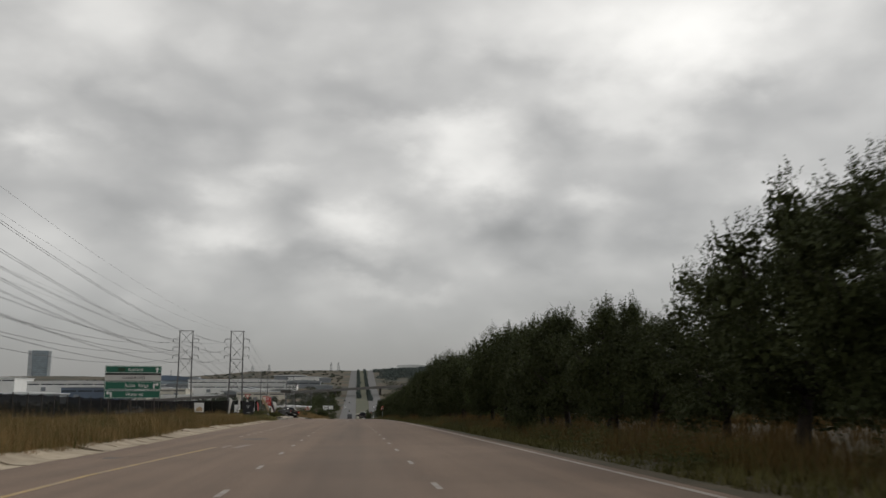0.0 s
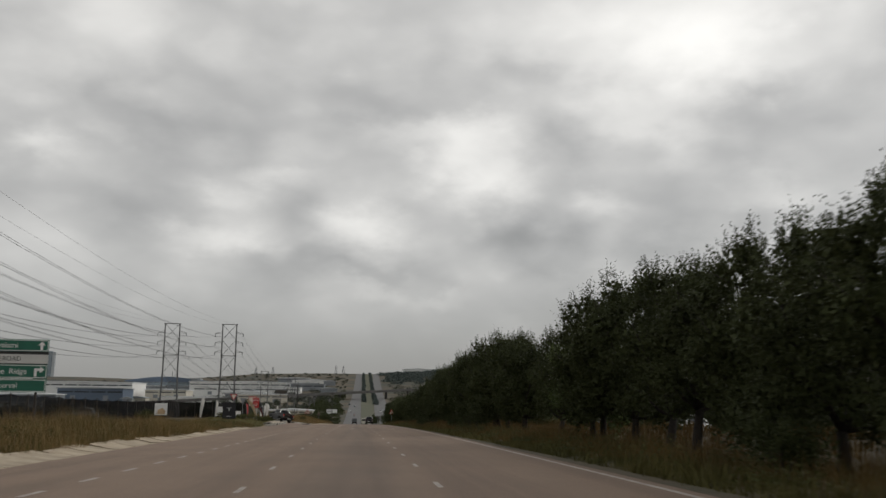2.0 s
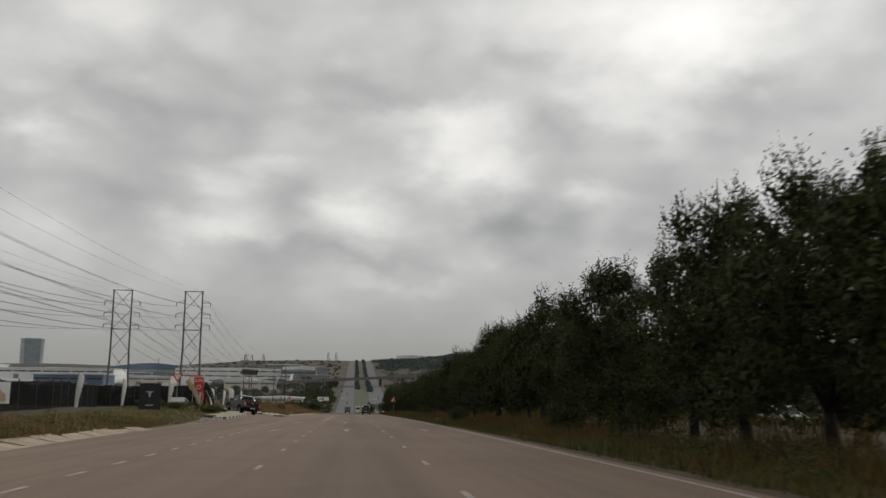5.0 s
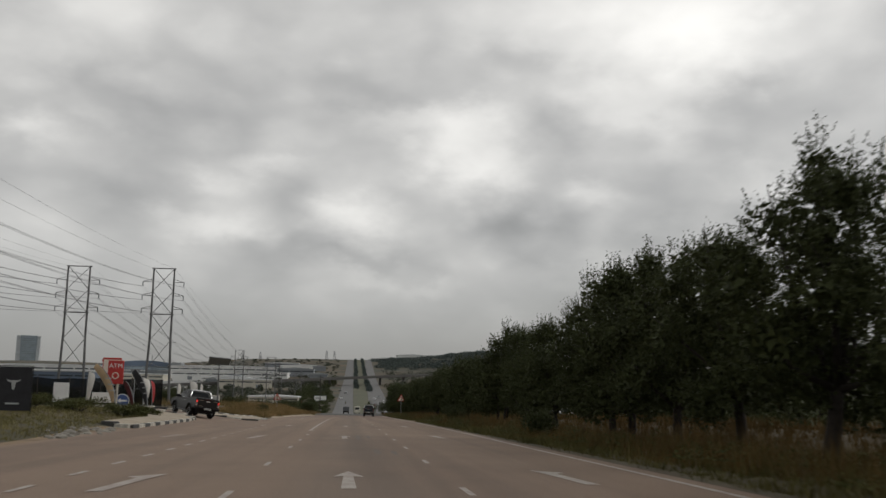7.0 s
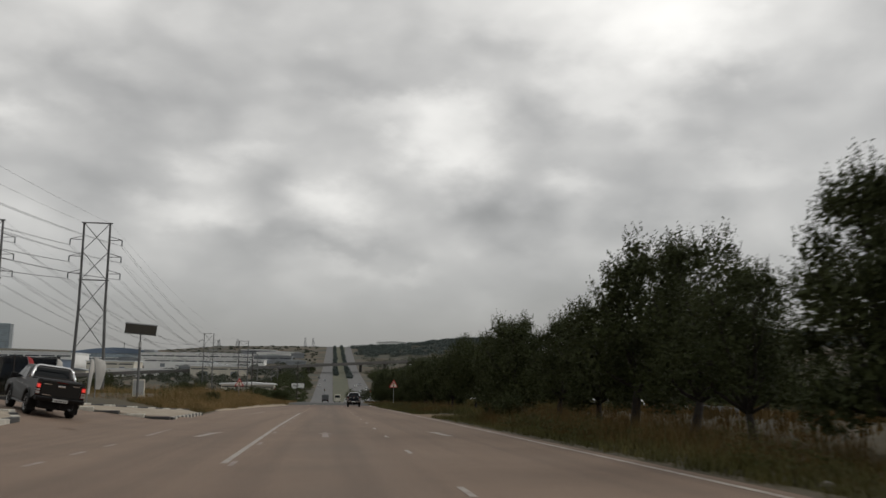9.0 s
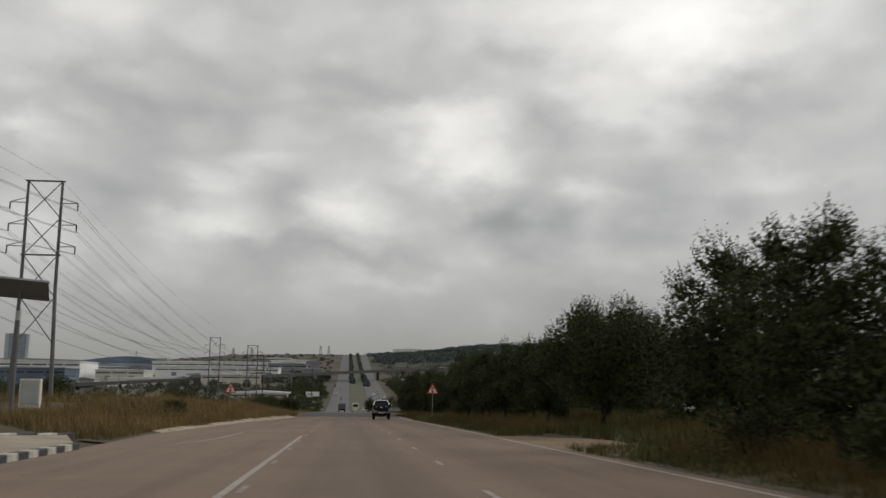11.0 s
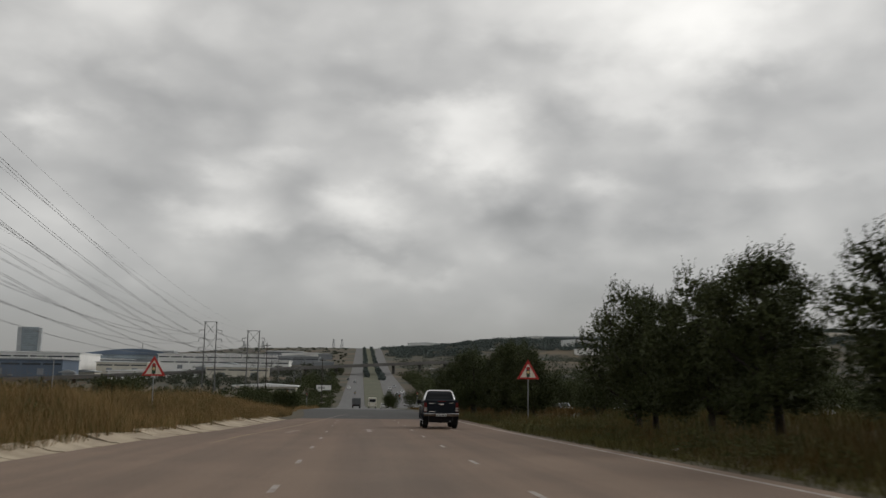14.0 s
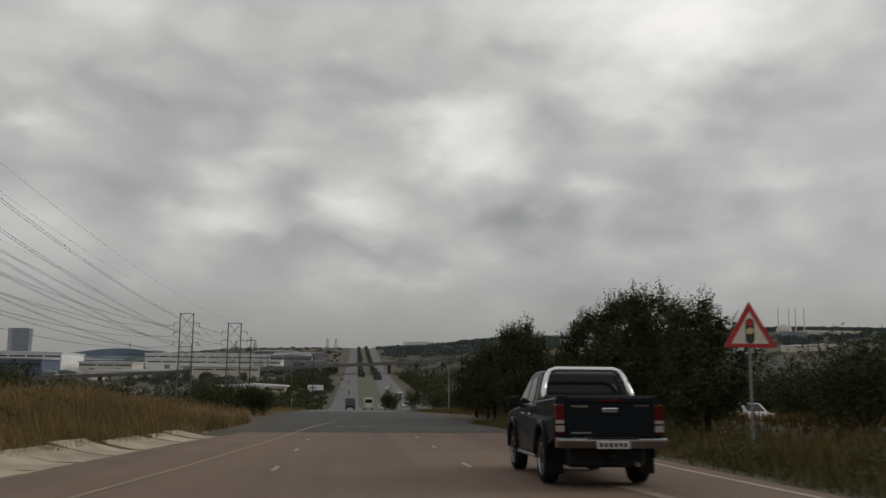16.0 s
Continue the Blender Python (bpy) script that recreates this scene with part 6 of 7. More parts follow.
def far_wood(name, pts, label, seed, leaf=1.3, material="leaf_hazed", dense=1.0):
    """Clumps of far scrub and trees, one uneven mass of leaf sprays."""
    rng = np.random.default_rng(seed)
    cs, rs = [], []
    for x, y, r, h in pts:
        z = float(land_z(x, y))
        n = int((40 + 22 * r) * dense)
        way = rng.normal(size=(n, 3))
        way /= np.linalg.norm(way, axis=1, keepdims=True)
        c = np.array([x, y, z + h * 0.45]) + way * np.array([r, r, h * 0.55]) * rng.uniform(0.5, 1.05, (n, 1))
        c[:, 2] = np.maximum(c[:, 2], z + 0.2)
        cs.append(c)
        rs.append(way)
    c, w = np.concatenate(cs), np.concatenate(rs)
    ax = w + rng.normal(scale=0.6, size=c.shape)
    ax /= np.linalg.norm(ax, axis=1, keepdims=True)
    n = len(c)
    ob = new(name, leaf_mesh(name, c, ax, rng.uniform(0.6, 1.4, n) * leaf, rng.uniform(0.5, 0.9, n) * leaf, M[material], rng))
    return tagged(ob, label, "trees", kind="stuff")


rr = random.Random(8)
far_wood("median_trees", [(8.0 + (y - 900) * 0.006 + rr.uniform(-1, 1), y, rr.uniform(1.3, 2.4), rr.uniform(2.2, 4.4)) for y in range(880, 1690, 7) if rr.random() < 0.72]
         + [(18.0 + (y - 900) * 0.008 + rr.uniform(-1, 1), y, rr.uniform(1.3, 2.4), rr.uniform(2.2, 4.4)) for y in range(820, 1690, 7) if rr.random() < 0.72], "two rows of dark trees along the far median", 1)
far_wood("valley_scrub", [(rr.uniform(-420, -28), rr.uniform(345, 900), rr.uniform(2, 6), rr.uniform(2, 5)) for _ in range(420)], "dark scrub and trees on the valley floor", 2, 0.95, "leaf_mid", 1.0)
far_wood("valley_trees", [(rr.uniform(-150, -30), rr.uniform(350, 500), rr.uniform(2.2, 4.5), rr.uniform(2.6, 4.6)) for _ in range(110)], "dark trees beyond the tall grass", 10, 0.4, "leaf", 1.9)
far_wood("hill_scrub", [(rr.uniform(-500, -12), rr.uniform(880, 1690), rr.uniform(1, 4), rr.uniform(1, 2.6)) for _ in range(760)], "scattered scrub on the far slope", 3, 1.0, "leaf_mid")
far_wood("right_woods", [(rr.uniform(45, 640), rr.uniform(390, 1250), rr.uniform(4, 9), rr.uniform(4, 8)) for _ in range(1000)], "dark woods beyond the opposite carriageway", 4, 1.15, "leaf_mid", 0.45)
far_wood("ridge_woods", [(rr.uniform(60, 1300), 1690 - 330 * rr.random() ** 1.6, rr.uniform(4, 11), rr.uniform(3, 6.5)) for _ in range(1050)], "woods on the far ridge in hazed blue-green", 5, 1.8, "leaf_hazed", 0.36)
nearby = [(rr.uniform(48, 130), rr.uniform(10, 430), rr.uniform(2.5, 5), rr.uniform(3.5, 7.0)) for _ in range(330)]
far_wood("near_woods", [q for q in nearby if off_track(q[0], q[1], q[2] + 0.8)], "dark trees beyond the opposite carriageway", 6, 0.55, "leaf", 1.4)
far_wood("median_scrub", [(rr.uniform(14.5, 18.5), v + rr.uniform(-2, 2), rr.uniform(1.2, 2.0), rr.uniform(1.0, 2.3)) for v in range(14, 320, 3) if not 139 < v < 174 and not 192 < v < 262 and not 268 < v < 283], "dark scrub behind the roadside trees", 9, 0.20, "leaf", 1.4)
rw = random.Random(61)
thicket = [(rw.uniform(34, 150), rw.uniform(300, 640), rw.uniform(3.0, 5.5), rw.uniform(3.5, 6.5)) for _ in range(330)]
thicket += [(rw.uniform(36, 260), rw.uniform(640, 930), rw.uniform(3.5, 6.5), rw.uniform(3.5, 6.5)) for _ in range(230)]
far_wood("valley_thicket", [q for q in thicket if q[0] > OPP_R(q[1]) + q[2] + 1 and off_track(q[0], q[1], q[2] + 0.8) and math.hypot(q[0] - 74.5, q[1] - 352) > q[2] + 5], "dense dark wood beside the valley road", 15, 0.70, "leaf", 1.5)
far_wood("road_fringe", [(LEFT(v) - rw.uniform(3, 17), v, rw.uniform(1.2, 2.6), rw.uniform(0.9, 2.0)) for v in range(425, 760, 2)], "low dark scrub beside the valley road", 17, 0.5, "leaf", 1.6)
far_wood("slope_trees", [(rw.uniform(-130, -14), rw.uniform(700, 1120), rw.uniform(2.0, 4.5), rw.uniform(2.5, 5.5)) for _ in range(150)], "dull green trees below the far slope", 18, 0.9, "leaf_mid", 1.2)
far_wood("ridge_cover", [(rw.uniform(45, 900), rw.uniform(1330, 1690), rw.uniform(6, 12), rw.uniform(3, 6)) for _ in range(620)], "woods on the far ridge in hazed blue-green", 16, 2.0, "leaf_hazed", 0.5)
beyond = [(rr.uniform(-140, -34), rr.uniform(60, 330), rr.uniform(1.5, 4), rr.uniform(1.2, 2.6)) for _ in range(260)]
beyond = [p for p in beyond if abs(p[1] - 177 - 0.54 * (-25 - p[0])) > 11]
far_wood("left_woods", beyond, "dark scrub beyond the fence", 7, 0.6, "leaf")
beside = [(s * rr.uniform(0, 9) + (33 if s > 0 else -12 - 12 * (q % 3 > 0)), rr.uniform(440, 860) + (250 if s < 0 and q % 3 == 0 else 0), rr.uniform(2, 4), rr.uniform(2.5, 6)) for q in range(130) for s in (-1, 1)]
far_wood("roadside_scrub", [p for p in beside if p[0] > 0 or p[1] > 680 or abs(p[0] + 16.4 * (p[1] - 210) / 458) > 8], "dark trees either side of the valley road", 8, 0.55, "leaf", 2.4)
far_wood("crossing_scrub", [(rr.uniform(-30, -11), rr.uniform(296, 460), rr.uniform(0.9, 2.0), rr.uniform(0.7, 1.7)) for _ in range(80)], "low dark weeds and scrub by the crossing", 12, 0.24, "leaf", 1.5)
herbs = [(rr.uniform(7.2, 9.8), rr.uniform(10, 290), rr.uniform(0.35, 0.95), rr.uniform(0.35, 0.85)) for _ in range(260)]
far_wood("verge_herbs", [q for q in herbs if not 186 < q[1] < 206], "low dark green herbs scattered in the verge grass", 13, 0.060, "leaf_herb", 3.4)
herbs = [(rr.uniform(-13.5, -10.3), rr.uniform(14, 122), rr.uniform(0.35, 0.8), rr.uniform(0.4, 0.8)) for _ in range(70)]
herbs += [(rr.uniform(-14.0, -9.6), rr.uniform(205, 285), rr.uniform(0.4, 1.0), rr.uniform(0.5, 1.0)) for _ in range(45)]
far_wood("bank_herbs", herbs, "low green herbs in the bank grass", 14, 0.065, "leaf_herb", 3.2)
# flat grassy median on the climb
tagged(strip("median_1", 400, 1700, lambda v: RIGHT(v) + 0.3, lambda v: OPP_L(v) - 0.3, M["median"], 0.05, 8.0, 3), "pale green median strip", "median", kind="structure")


def lamp_post(x, y, h, label, arm=True):
    p = thing("street_lamp", label, "street lamp", stand(x, y), "street lamps at the crossing")
    part("pole", tube([(0, 0, -0.3), (0, 0, h)], [0.10, 0.06], 8), M["steel"], p)
    if arm:
        part("arm", tube([(0, 0, h - 0.1), (-0.8, 0, h + 0.25), (-1.6, 0, h + 0.3)], 0.045, 6), M["steel"], p)
        part("lamp_head", box((-2.2, -0.15, h + 0.22), (-1.5, 0.15, h + 0.36), 0.04), M["grey_plate"], p)


for x, y, h in ((19.5, 330, 8), (24.5, 355, 8.5), (16.5, 395, 8), (-40, 330, 6)):
    lamp_post(x, y, h, "slim grey street lamp near the crossing")


def traffic_light(x, y, h):
    t = thing("traffic_light", "black-headed traffic light on a thin pole", "traffic light", stand(x, y), "traffic lights at the crossing")
    part("pole", tube([(0, 0, -0.2), (0, 0, h)], 0.07, 8), M["steel"], t)
    hd = part("head", box((-.22, -.18, h - 0.2), (.22, .12, h + 0.95), 0.05), M["sign_black"], t)
    for k, mt in enumerate(("sign_darkgreen", "sign_yellow", "sign_red")):
        part("lens", prism(disc_outline(0.10, 14, 0, h + 0.06 + 0.3 * k), -0.2, -0.181), M[mt], hd)


for x, y, h in ((13.6, 420, 3.0), (9.4, 418, 2.4), (-11.8, 418, 2.6), (-14.5, 395, 3.0), (-0.8, 560, 4.5)):
    traffic_light(x, y, h)
for x, y, h in ((-31, 520, 22), (-13.5, 560, 18)):
    p = thing("wooden_mast", "tall dark twin wooden power poles", "utility pole", stand(x, y))
    part("pole", tube([(0, 0, -0.5), (0, 0, h)], [0.2, 0.13], 8), M["wood_dark"], p)
    part("crossarm", box((-1.4, -.08, h - 1.0), (1.4, .08, h - 0.8)), M["wood_dark"], p)
for x, y, h in ((-37, 1690, 15), (-23.5, 1690, 15), (-150, 1690, 12), (-180, 1690, 12)):
    m = thing("radio_mast", "thin lattice mast on the far ridge", "mast", stand(x, y))
    bm = bmesh.new()
    for s in (-1, 1):
        for k in (-1, 1):
            add_tube(bm, [(s * 2.4, k * 2.4, 0), (s * 0.8, k * 0.8, h)], 0.28, 4)
    for i in range(6):
        r0, r1 = 2.4 - 1.6 * i / 6, 2.4 - 1.6 * (i + 1) / 6
        add_tube(bm, [(-r0, -r0, h * i / 6), (r1, -r1, h * (i + 1) / 6)], 0.2, 4)
        add_tube(bm, [(r0, -r0, h * i / 6), (-r1, -r1, h * (i + 1) / 6)], 0.2, 4)
    part("lattice", bm, M["steel"], m)
# guard rail along the opposite carriageway
rail = thing("guard_rail", "low steel guard rail by the opposite carriageway", "guard rail")
for k in range(12):
    y0 = 176 + k * 4
    z = float(land_z(19.9, y0))
    part("post", box((19.86, y0 - 0.05, z - 0.2), (19.98, y0 + 0.05, z + 0.72)), M["steel"], rail)
    part("beam", prism([(19.80, z + .45), (19.85, z + .45), (19.82, z + .55), (19.86, z + .65), (19.80, z + .75), (19.77, z + .6)], y0, y0 + 4), M["steel"], rail)

# ---- vehicles ----


def lathe_x(profile, sides=24):
    """A ring turned about the x axis from (x, radius) pairs."""
    bm = bmesh.new()
    rings = [[bm.verts.new((px, r * math.cos(k * math.tau / sides), r * math.sin(k * math.tau / sides))) for k in range(sides)] for px, r in profile]
    for a, b in zip(rings, rings[1:]):
        for k in range(sides):
            bm.faces.new((a[k], a[(k + 1) % sides], b[(k + 1) % sides], b[k]))
    bm.faces.new(rings[0][::-1])
    bm.faces.new(rings[-1])
    bmesh.ops.recalc_face_normals(bm, faces=list(bm.faces))
    return bm


def add_wheel(parent, x, y, r, w, side):
    """A wheel with tyre, dished rim and six spokes; side is 1 where its face looks to +x."""
    wh = part("wheel", lathe_x([(-w / 2 + .03, r * 0.6), (w / 2 - .05, r * 0.6)], 20), M["plastic"], parent)
    wh.matrix_local = pose(x, y, r, 0, 0, 0 if side > 0 else 180)
    part("tyre", lathe_x([(-w / 2 + .02, r * 0.62), (-w / 2, r * 0.72), (-w / 2, r * 0.90), (-w / 2 + .04, r), (w / 2 - .04, r), (w / 2, r * 0.90), (w / 2, r * 0.72), (w / 2 - .02, r * 0.62)], 28), M["rubber"], wh, smooth=True)
    bm = bmesh.new()
    for k in range(6):
        a = k * math.tau / 6
        c, s = math.cos(a), math.sin(a)
        p, q = 0.09, r * 0.62
        v = [bm.verts.new((w / 2 - 0.02 - dxx, c * rad - s * off, s * rad + c * off)) for dxx in (0, 0.03) for rad, off in ((p, -.035), (q, -.05), (q, .05), (p, .035))]
        for f in ((0, 1, 2, 3), (7, 6, 5, 4), (0, 4, 5, 1), (1, 5, 6, 2), (2, 6, 7, 3), (3, 7, 4, 0)):
            bm.faces.new([v[i] for i in f])
    ringv = []
    for k in range(24):
        a = k * math.tau / 24
        ringv.append([bm.verts.new((xx, rr_ * math.cos(a), rr_ * math.sin(a))) for xx, rr_ in ((w / 2 - .045, r * .57), (w / 2 - .005, r * .60), (w / 2 - .005, r * .65), (w / 2 - .05, r * .66))])
    for k in range(24):
        a, b = ringv[k], ringv[(k + 1) % 24]
        for i in range(3):
            bm.faces.new((a[i], b[i], b[i + 1], a[i + 1]))
    bmesh.ops.recalc_face_normals(bm, faces=list(bm.faces))
    part("rim", bm, M["alloy"], wh)
    return wh


def arch(cy, cz, r, n=11, start=math.pi, stop=0.0):
    return [(cy + r * math.cos(t), cz + r * math.sin(t)) for t in np.linspace(start, stop, n)]


def shell(outline, half, lean_from, lean):
    """Side outline of (y, z), given a width that narrows above a height."""
    bm = bmesh.new()

    def w(z):
        return half - max(0.0, z - lean_from) * lean
    a = [bm.verts.new((-w(z), y, z)) for y, z in outline]
    b = [bm.verts.new((w(z), y, z)) for y, z in outline]
    n = len(outline)
    bm.faces.new(a)
    bm.faces.new(b[::-1])
    for i in range(n):
        bm.faces.new((a[i], b[i], b[(i + 1) % n], a[(i + 1) % n]))
    bmesh.ops.recalc_face_normals(bm, faces=list(bm.faces))
    return bm


def side_pane(outline, half, lean_from, lean, side, out=0.012):
    bm = bmesh.new()
    lo = [bm.verts.new((side * (half - max(0.0, z - lean_from) * lean + out), y, z)) for y, z in outline]
    hi = [bm.verts.new((side * (half - max(0.0, z - lean_from) * lean - 0.01), y, z)) for y, z in outline]
    bm.faces.new(lo)
    bm.faces.new(hi[::-1])
    n = len(outline)
    for i in range(n):
        bm.faces.new((lo[i], hi[i], hi[(i + 1) % n], lo[(i + 1) % n]))
    bmesh.ops.recalc_face_normals(bm, faces=list(bm.faces))
    return bm


def plate_quad(c0, c1, c2, c3, thick):
    """A thin slab on four corners, thickened along its normal."""
    p = [Vector(c) for c in (c0, c1, c2, c3)]
    n = (p[1] - p[0]).cross(p[3] - p[0]).normalized() * thick
    bm = bmesh.new()
    v = [bm.verts.new(q) for q in p] + [bm.verts.new(q + n) for q in p]
    for f in ((0, 1, 2, 3), (7, 6, 5, 4), (0, 4, 5, 1), (1, 5, 6, 2), (2, 6, 7, 3), (3, 7, 4, 0)):
        bm.faces.new([v[i] for i in f])
    bmesh.ops.recalc_face_normals(bm, faces=list(bm.faces))
    return bm


def pickup(at, paint, label, chrome_bumper=True, brake=False):
    """Double-cab pickup; origin on the ground under the rear axle, nose to +y."""
    t = thing("pickup_truck", label, "pickup truck", at)
    half = 0.89
    low = ([(-1.10, 0.74), (-0.47, 0.60)] + arch(0, 0.47, 0.46) + [(0.60, 0.44), (2.50, 0.44)] + arch(3.085, 0.47, 0.455)
           + [(3.75, 0.50), (4.02, 0.58), (4.08, 0.80), (4.02, 0.98), (3.80, 1.08), (3.20, 1.16), (2.62, 1.20), (0.66, 1.24), (0.60, 1.31), (-1.10, 1.36), (-1.13, 1.05)])
    bm = shell(low, half, 0.95, 0.09)
    bmesh.ops.bevel(bm, geom=[e for e in bm.edges if abs(abs(e.verts[0].co.x) - abs(e.verts[1].co.x)) < 0.1 and e.verts[0].co.x * e.verts[1].co.x > 0], offset=0.035, segments=2, affect="EDGES", profile=0.6)
    body = part("body", bm, paint, t)
    part("underbody", box((-0.62, -0.95, 0.30), (0.62, 3.8, 0.80), 0.05), M["plastic"], t)
    # cab
    cab_o = [(0.62, 1.20), (0.66, 1.36), (0.82, 1.74), (0.95, 1.80), (1.20, 1.83), (1.70, 1.82), (1.98, 1.77), (2.76, 1.20)]
    bm = shell(cab_o, 0.86, 1.20, 0.30)
    bmesh.ops.bevel(bm, geom=[e for e in bm.edges if e.verts[0].co.z > 1.3 or e.verts[1].co.z > 1.3], offset=0.04, segments=3, affect="EDGES", profile=0.6)
    cab = part("cab", bm, paint, t)
    for s in (-1, 1):
        part("rear_side_window", side_pane([(0.98, 1.29), (1.60, 1.27), (1.60, 1.70), (1.14, 1.72)], 0.86, 1.20, 0.30, s), M["glass_dark"], cab)
        part("front_side_window", side_pane([(1.68, 1.27), (2.52, 1.26), (2.05, 1.62), (1.88, 1.70), (1.68, 1.71)], 0.86, 1.20, 0.30, s), M["glass_dark"], cab)
        part("window_trim", side_pane([(0.96, 1.245), (2.60, 1.225), (2.60, 1.245), (0.96, 1.27)], 0.87, 1.20, 0.30, s, 0.016), M["chrome"], cab)
        for y0, y1 in ((0.90, 1.66), (1.66, 2.56)):
            part("door_handle", box((s * 0.895 - .02, y0 + 0.08, 1.06), (s * 0.895 + .02, y0 + 0.26, 1.10), 0.012), M["chrome"], body)
        for y0 in (0.84, 1.66, 2.56):
            part("door_gap", side_pane([(y0, 0.56), (y0 + 0.012, 0.56), (y0 + 0.012, 1.20), (y0, 1.20)], half, 0.95, 0.09, s, 0.003), M["plastic"], body)
        mir = part("mirror", box((s * 0.97 - .12, 2.42, 1.20), (s * 0.97 + .12, 2.56, 1.40), 0.04), M["plastic"], t)
        part("mirror_cap", box((s * 0.97 - .10, 2.56, 1.22), (s * 0.97 + .10, 2.60, 1.39), 0.02), M["chrome"], mir)
        for cy in (0.0, 3.085):
            pts = arch(cy, 0.47, 0.49, 13, math.pi * 1.03, -0.03 * math.pi)
            part("arch_flare", tube([(s * (half + 0.005), a, b) for a, b in pts], 0.05, 6), paint, t, smooth=True)
        part("side_step", box((s * 0.80 - .10, 0.62, 0.36), (s * 0.80 + .10, 2.50, 0.42), 0.02), M["steel"], t)
        add_wheel(t, s * 0.77, 0.0, 0.385, 0.26, s)
        add_wheel(t, s * 0.77, 3.085, 0.385, 0.26, s)
        part("mud_flap", box((s * 0.76 - .15, -0.50, 0.18), (s * 0.76 + .15, -0.47, 0.62)), M["rubber"], t)
        lamp = part("tail_light", box((s * 0.80 - .07, -1.155, 0.80), (s * 0.80 + .07, -1.00, 1.25), 0.02), M["lamp_red"], t, "red and clear tail light")
        if brake:
            part("brake_lens", box((s * 0.80 - .06, -1.167, 1.06), (s * 0.80 + .06, -1.154, 1.19), 0.01), M["lamp_lit"], lamp)
        part("clear_lens", box((s * 0.80 - .07, -1.165, 0.84), (s * 0.80 + .07, -1.154, 0.93), 0.004), M["lamp_clear"], lamp)
        part("clear_lens", box((s * 0.80 - .07, -1.165, 0.96), (s * 0.80 + .07, -1.154, 1.01), 0.004), M["lamp_clear"], lamp)
        part("headlight", box((s * 0.66 - .18, 3.88, 0.82), (s * 0.66 + .18, 4.06, 1.00), 0.03), M["lamp_clear"], t)
    part("rear_window", plate_quad((-0.70, 0.672, 1.34), (0.70, 0.672, 1.34), (0.62, 0.808, 1.73), (-0.62, 0.808, 1.73), 0.012), M["glass_dark"], cab)
    part("windscreen", plate_quad((0.76, 2.70, 1.255), (-0.76, 2.70, 1.255), (-0.60, 2.06, 1.72), (0.60, 2.06, 1.72), 0.012), M["glass_dark"], cab)
    part("bed_cover", box((-0.80, -1.05, 1.345), (0.80, 0.58, 1.385), 0.015), M["cloth_dark"], t, "black soft bed cover")
    gate = part("tailgate", box((-0.70, -1.155, 0.76), (0.70, -1.10, 1.36), 0.02), paint, t)
    part("gate_lip", box((-0.69, -1.175, 1.275), (0.69, -1.15, 1.35), 0.012), paint, gate)
    part("gate_handle", box((-0.13, -1.185, 1.13), (0.13, -1.15, 1.20), 0.015), M["chrome"], gate)
    part("brake_strip", box((-0.19, -1.188, 1.29), (0.19, -1.172, 1.32), 0.004), M["lamp_red"], gate)
    part("badge_bar", box((-0.62, -1.163, 1.20), (-0.36, -1.154, 1.23)), M["chrome"], gate, "small chrome badge")
    part("badge_bar", box((0.40, -1.163, 1.215), (0.64, -1.154, 1.245)), M["chrome"], gate, "small chrome badge")
    part("badge_bar", box((-0.62, -1.163, 0.81), (-0.30, -1.154, 0.835)), M["chrome"], gate, "small chrome badge")
    bump = part("rear_bumper", prism([(-1.10, 0.60), (-1.25, 0.60), (-1.335, 0.70), (-1.33, 0.745), (-1.29, 0.758), (-1.10, 0.758)], -0.87, 0.87, "x", 0.012), M["chrome_dull"] if chrome_bumper else M["plastic"], t, "chrome rear bumper" if chrome_bumper else "dark rear bumper")
    part("bumper_step", box((-0.40, -1.34, 0.735), (0.40, -1.12, 0.765), 0.01), M["plastic"], bump)
    pl = part("number_plate", box((-0.26, -1.352, 0.60), (0.26, -1.336, 0.71), 0.004), M["plate"], bump)
    for k in range(6):
        x0 = -0.22 + k * 0.078
        part("plate_bar", box((x0, -1.358, 0.625), (x0 + 0.05, -1.3525, 0.685)), M["sign_black"], pl)
    part("tow_bar", tube([(0, -1.0, 0.42), (0, -1.38, 0.42), (0, -1.42, 0.50)], 0.025, 8), M["plastic"], t)
    part("exhaust", tube([(0.45, -0.2, 0.36), (0.45, -1.15, 0.36)], 0.035, 8), M["steel"], t)
    part("rear_axle", tube([(-0.7, 0, 0.38), (0, 0, 0.38), (0.7, 0, 0.38)], [0.06, 0.12, 0.06], 10), M["plastic"], t)
    part("spare_wheel", lathe_x([(-.1, .20), (-.1, .33), (.1, .33), (.1, .20)], 20), M["rubber"], t).matrix_local = pose(0, -0.62, 0.42, 0, 90, 0)
    # sports bar
    hoop = [(-0.80, 0.20, 1.33), (-0.76, 0.36, 1.52), (-0.685, 0.46, 1.72), (-0.62, 0.49, 1.80), (-0.52, 0.50, 1.835), (0.52, 0.50, 1.835), (0.62, 0.49, 1.80), (0.685, 0.46, 1.72), (0.76, 0.36, 1.52), (0.80, 0.20, 1.33)]
    bar = part("roll_bar", tube(hoop, 0.048, 10), M["chrome"], t, "polished chrome sports bar", smooth=True)
    for s in (-1, 1):
        part("bar_stay", tube([(s * 0.70, 0.45, 1.70), (s * 0.80, 0.56, 1.33)], 0.035, 8), M["chrome"], bar, smooth=True)
    part("aerial", tube([(-0.1, 1.5, 1.82), (-0.1, 1.42, 2.0)], 0.006, 5), M["plastic"], t)
    return t


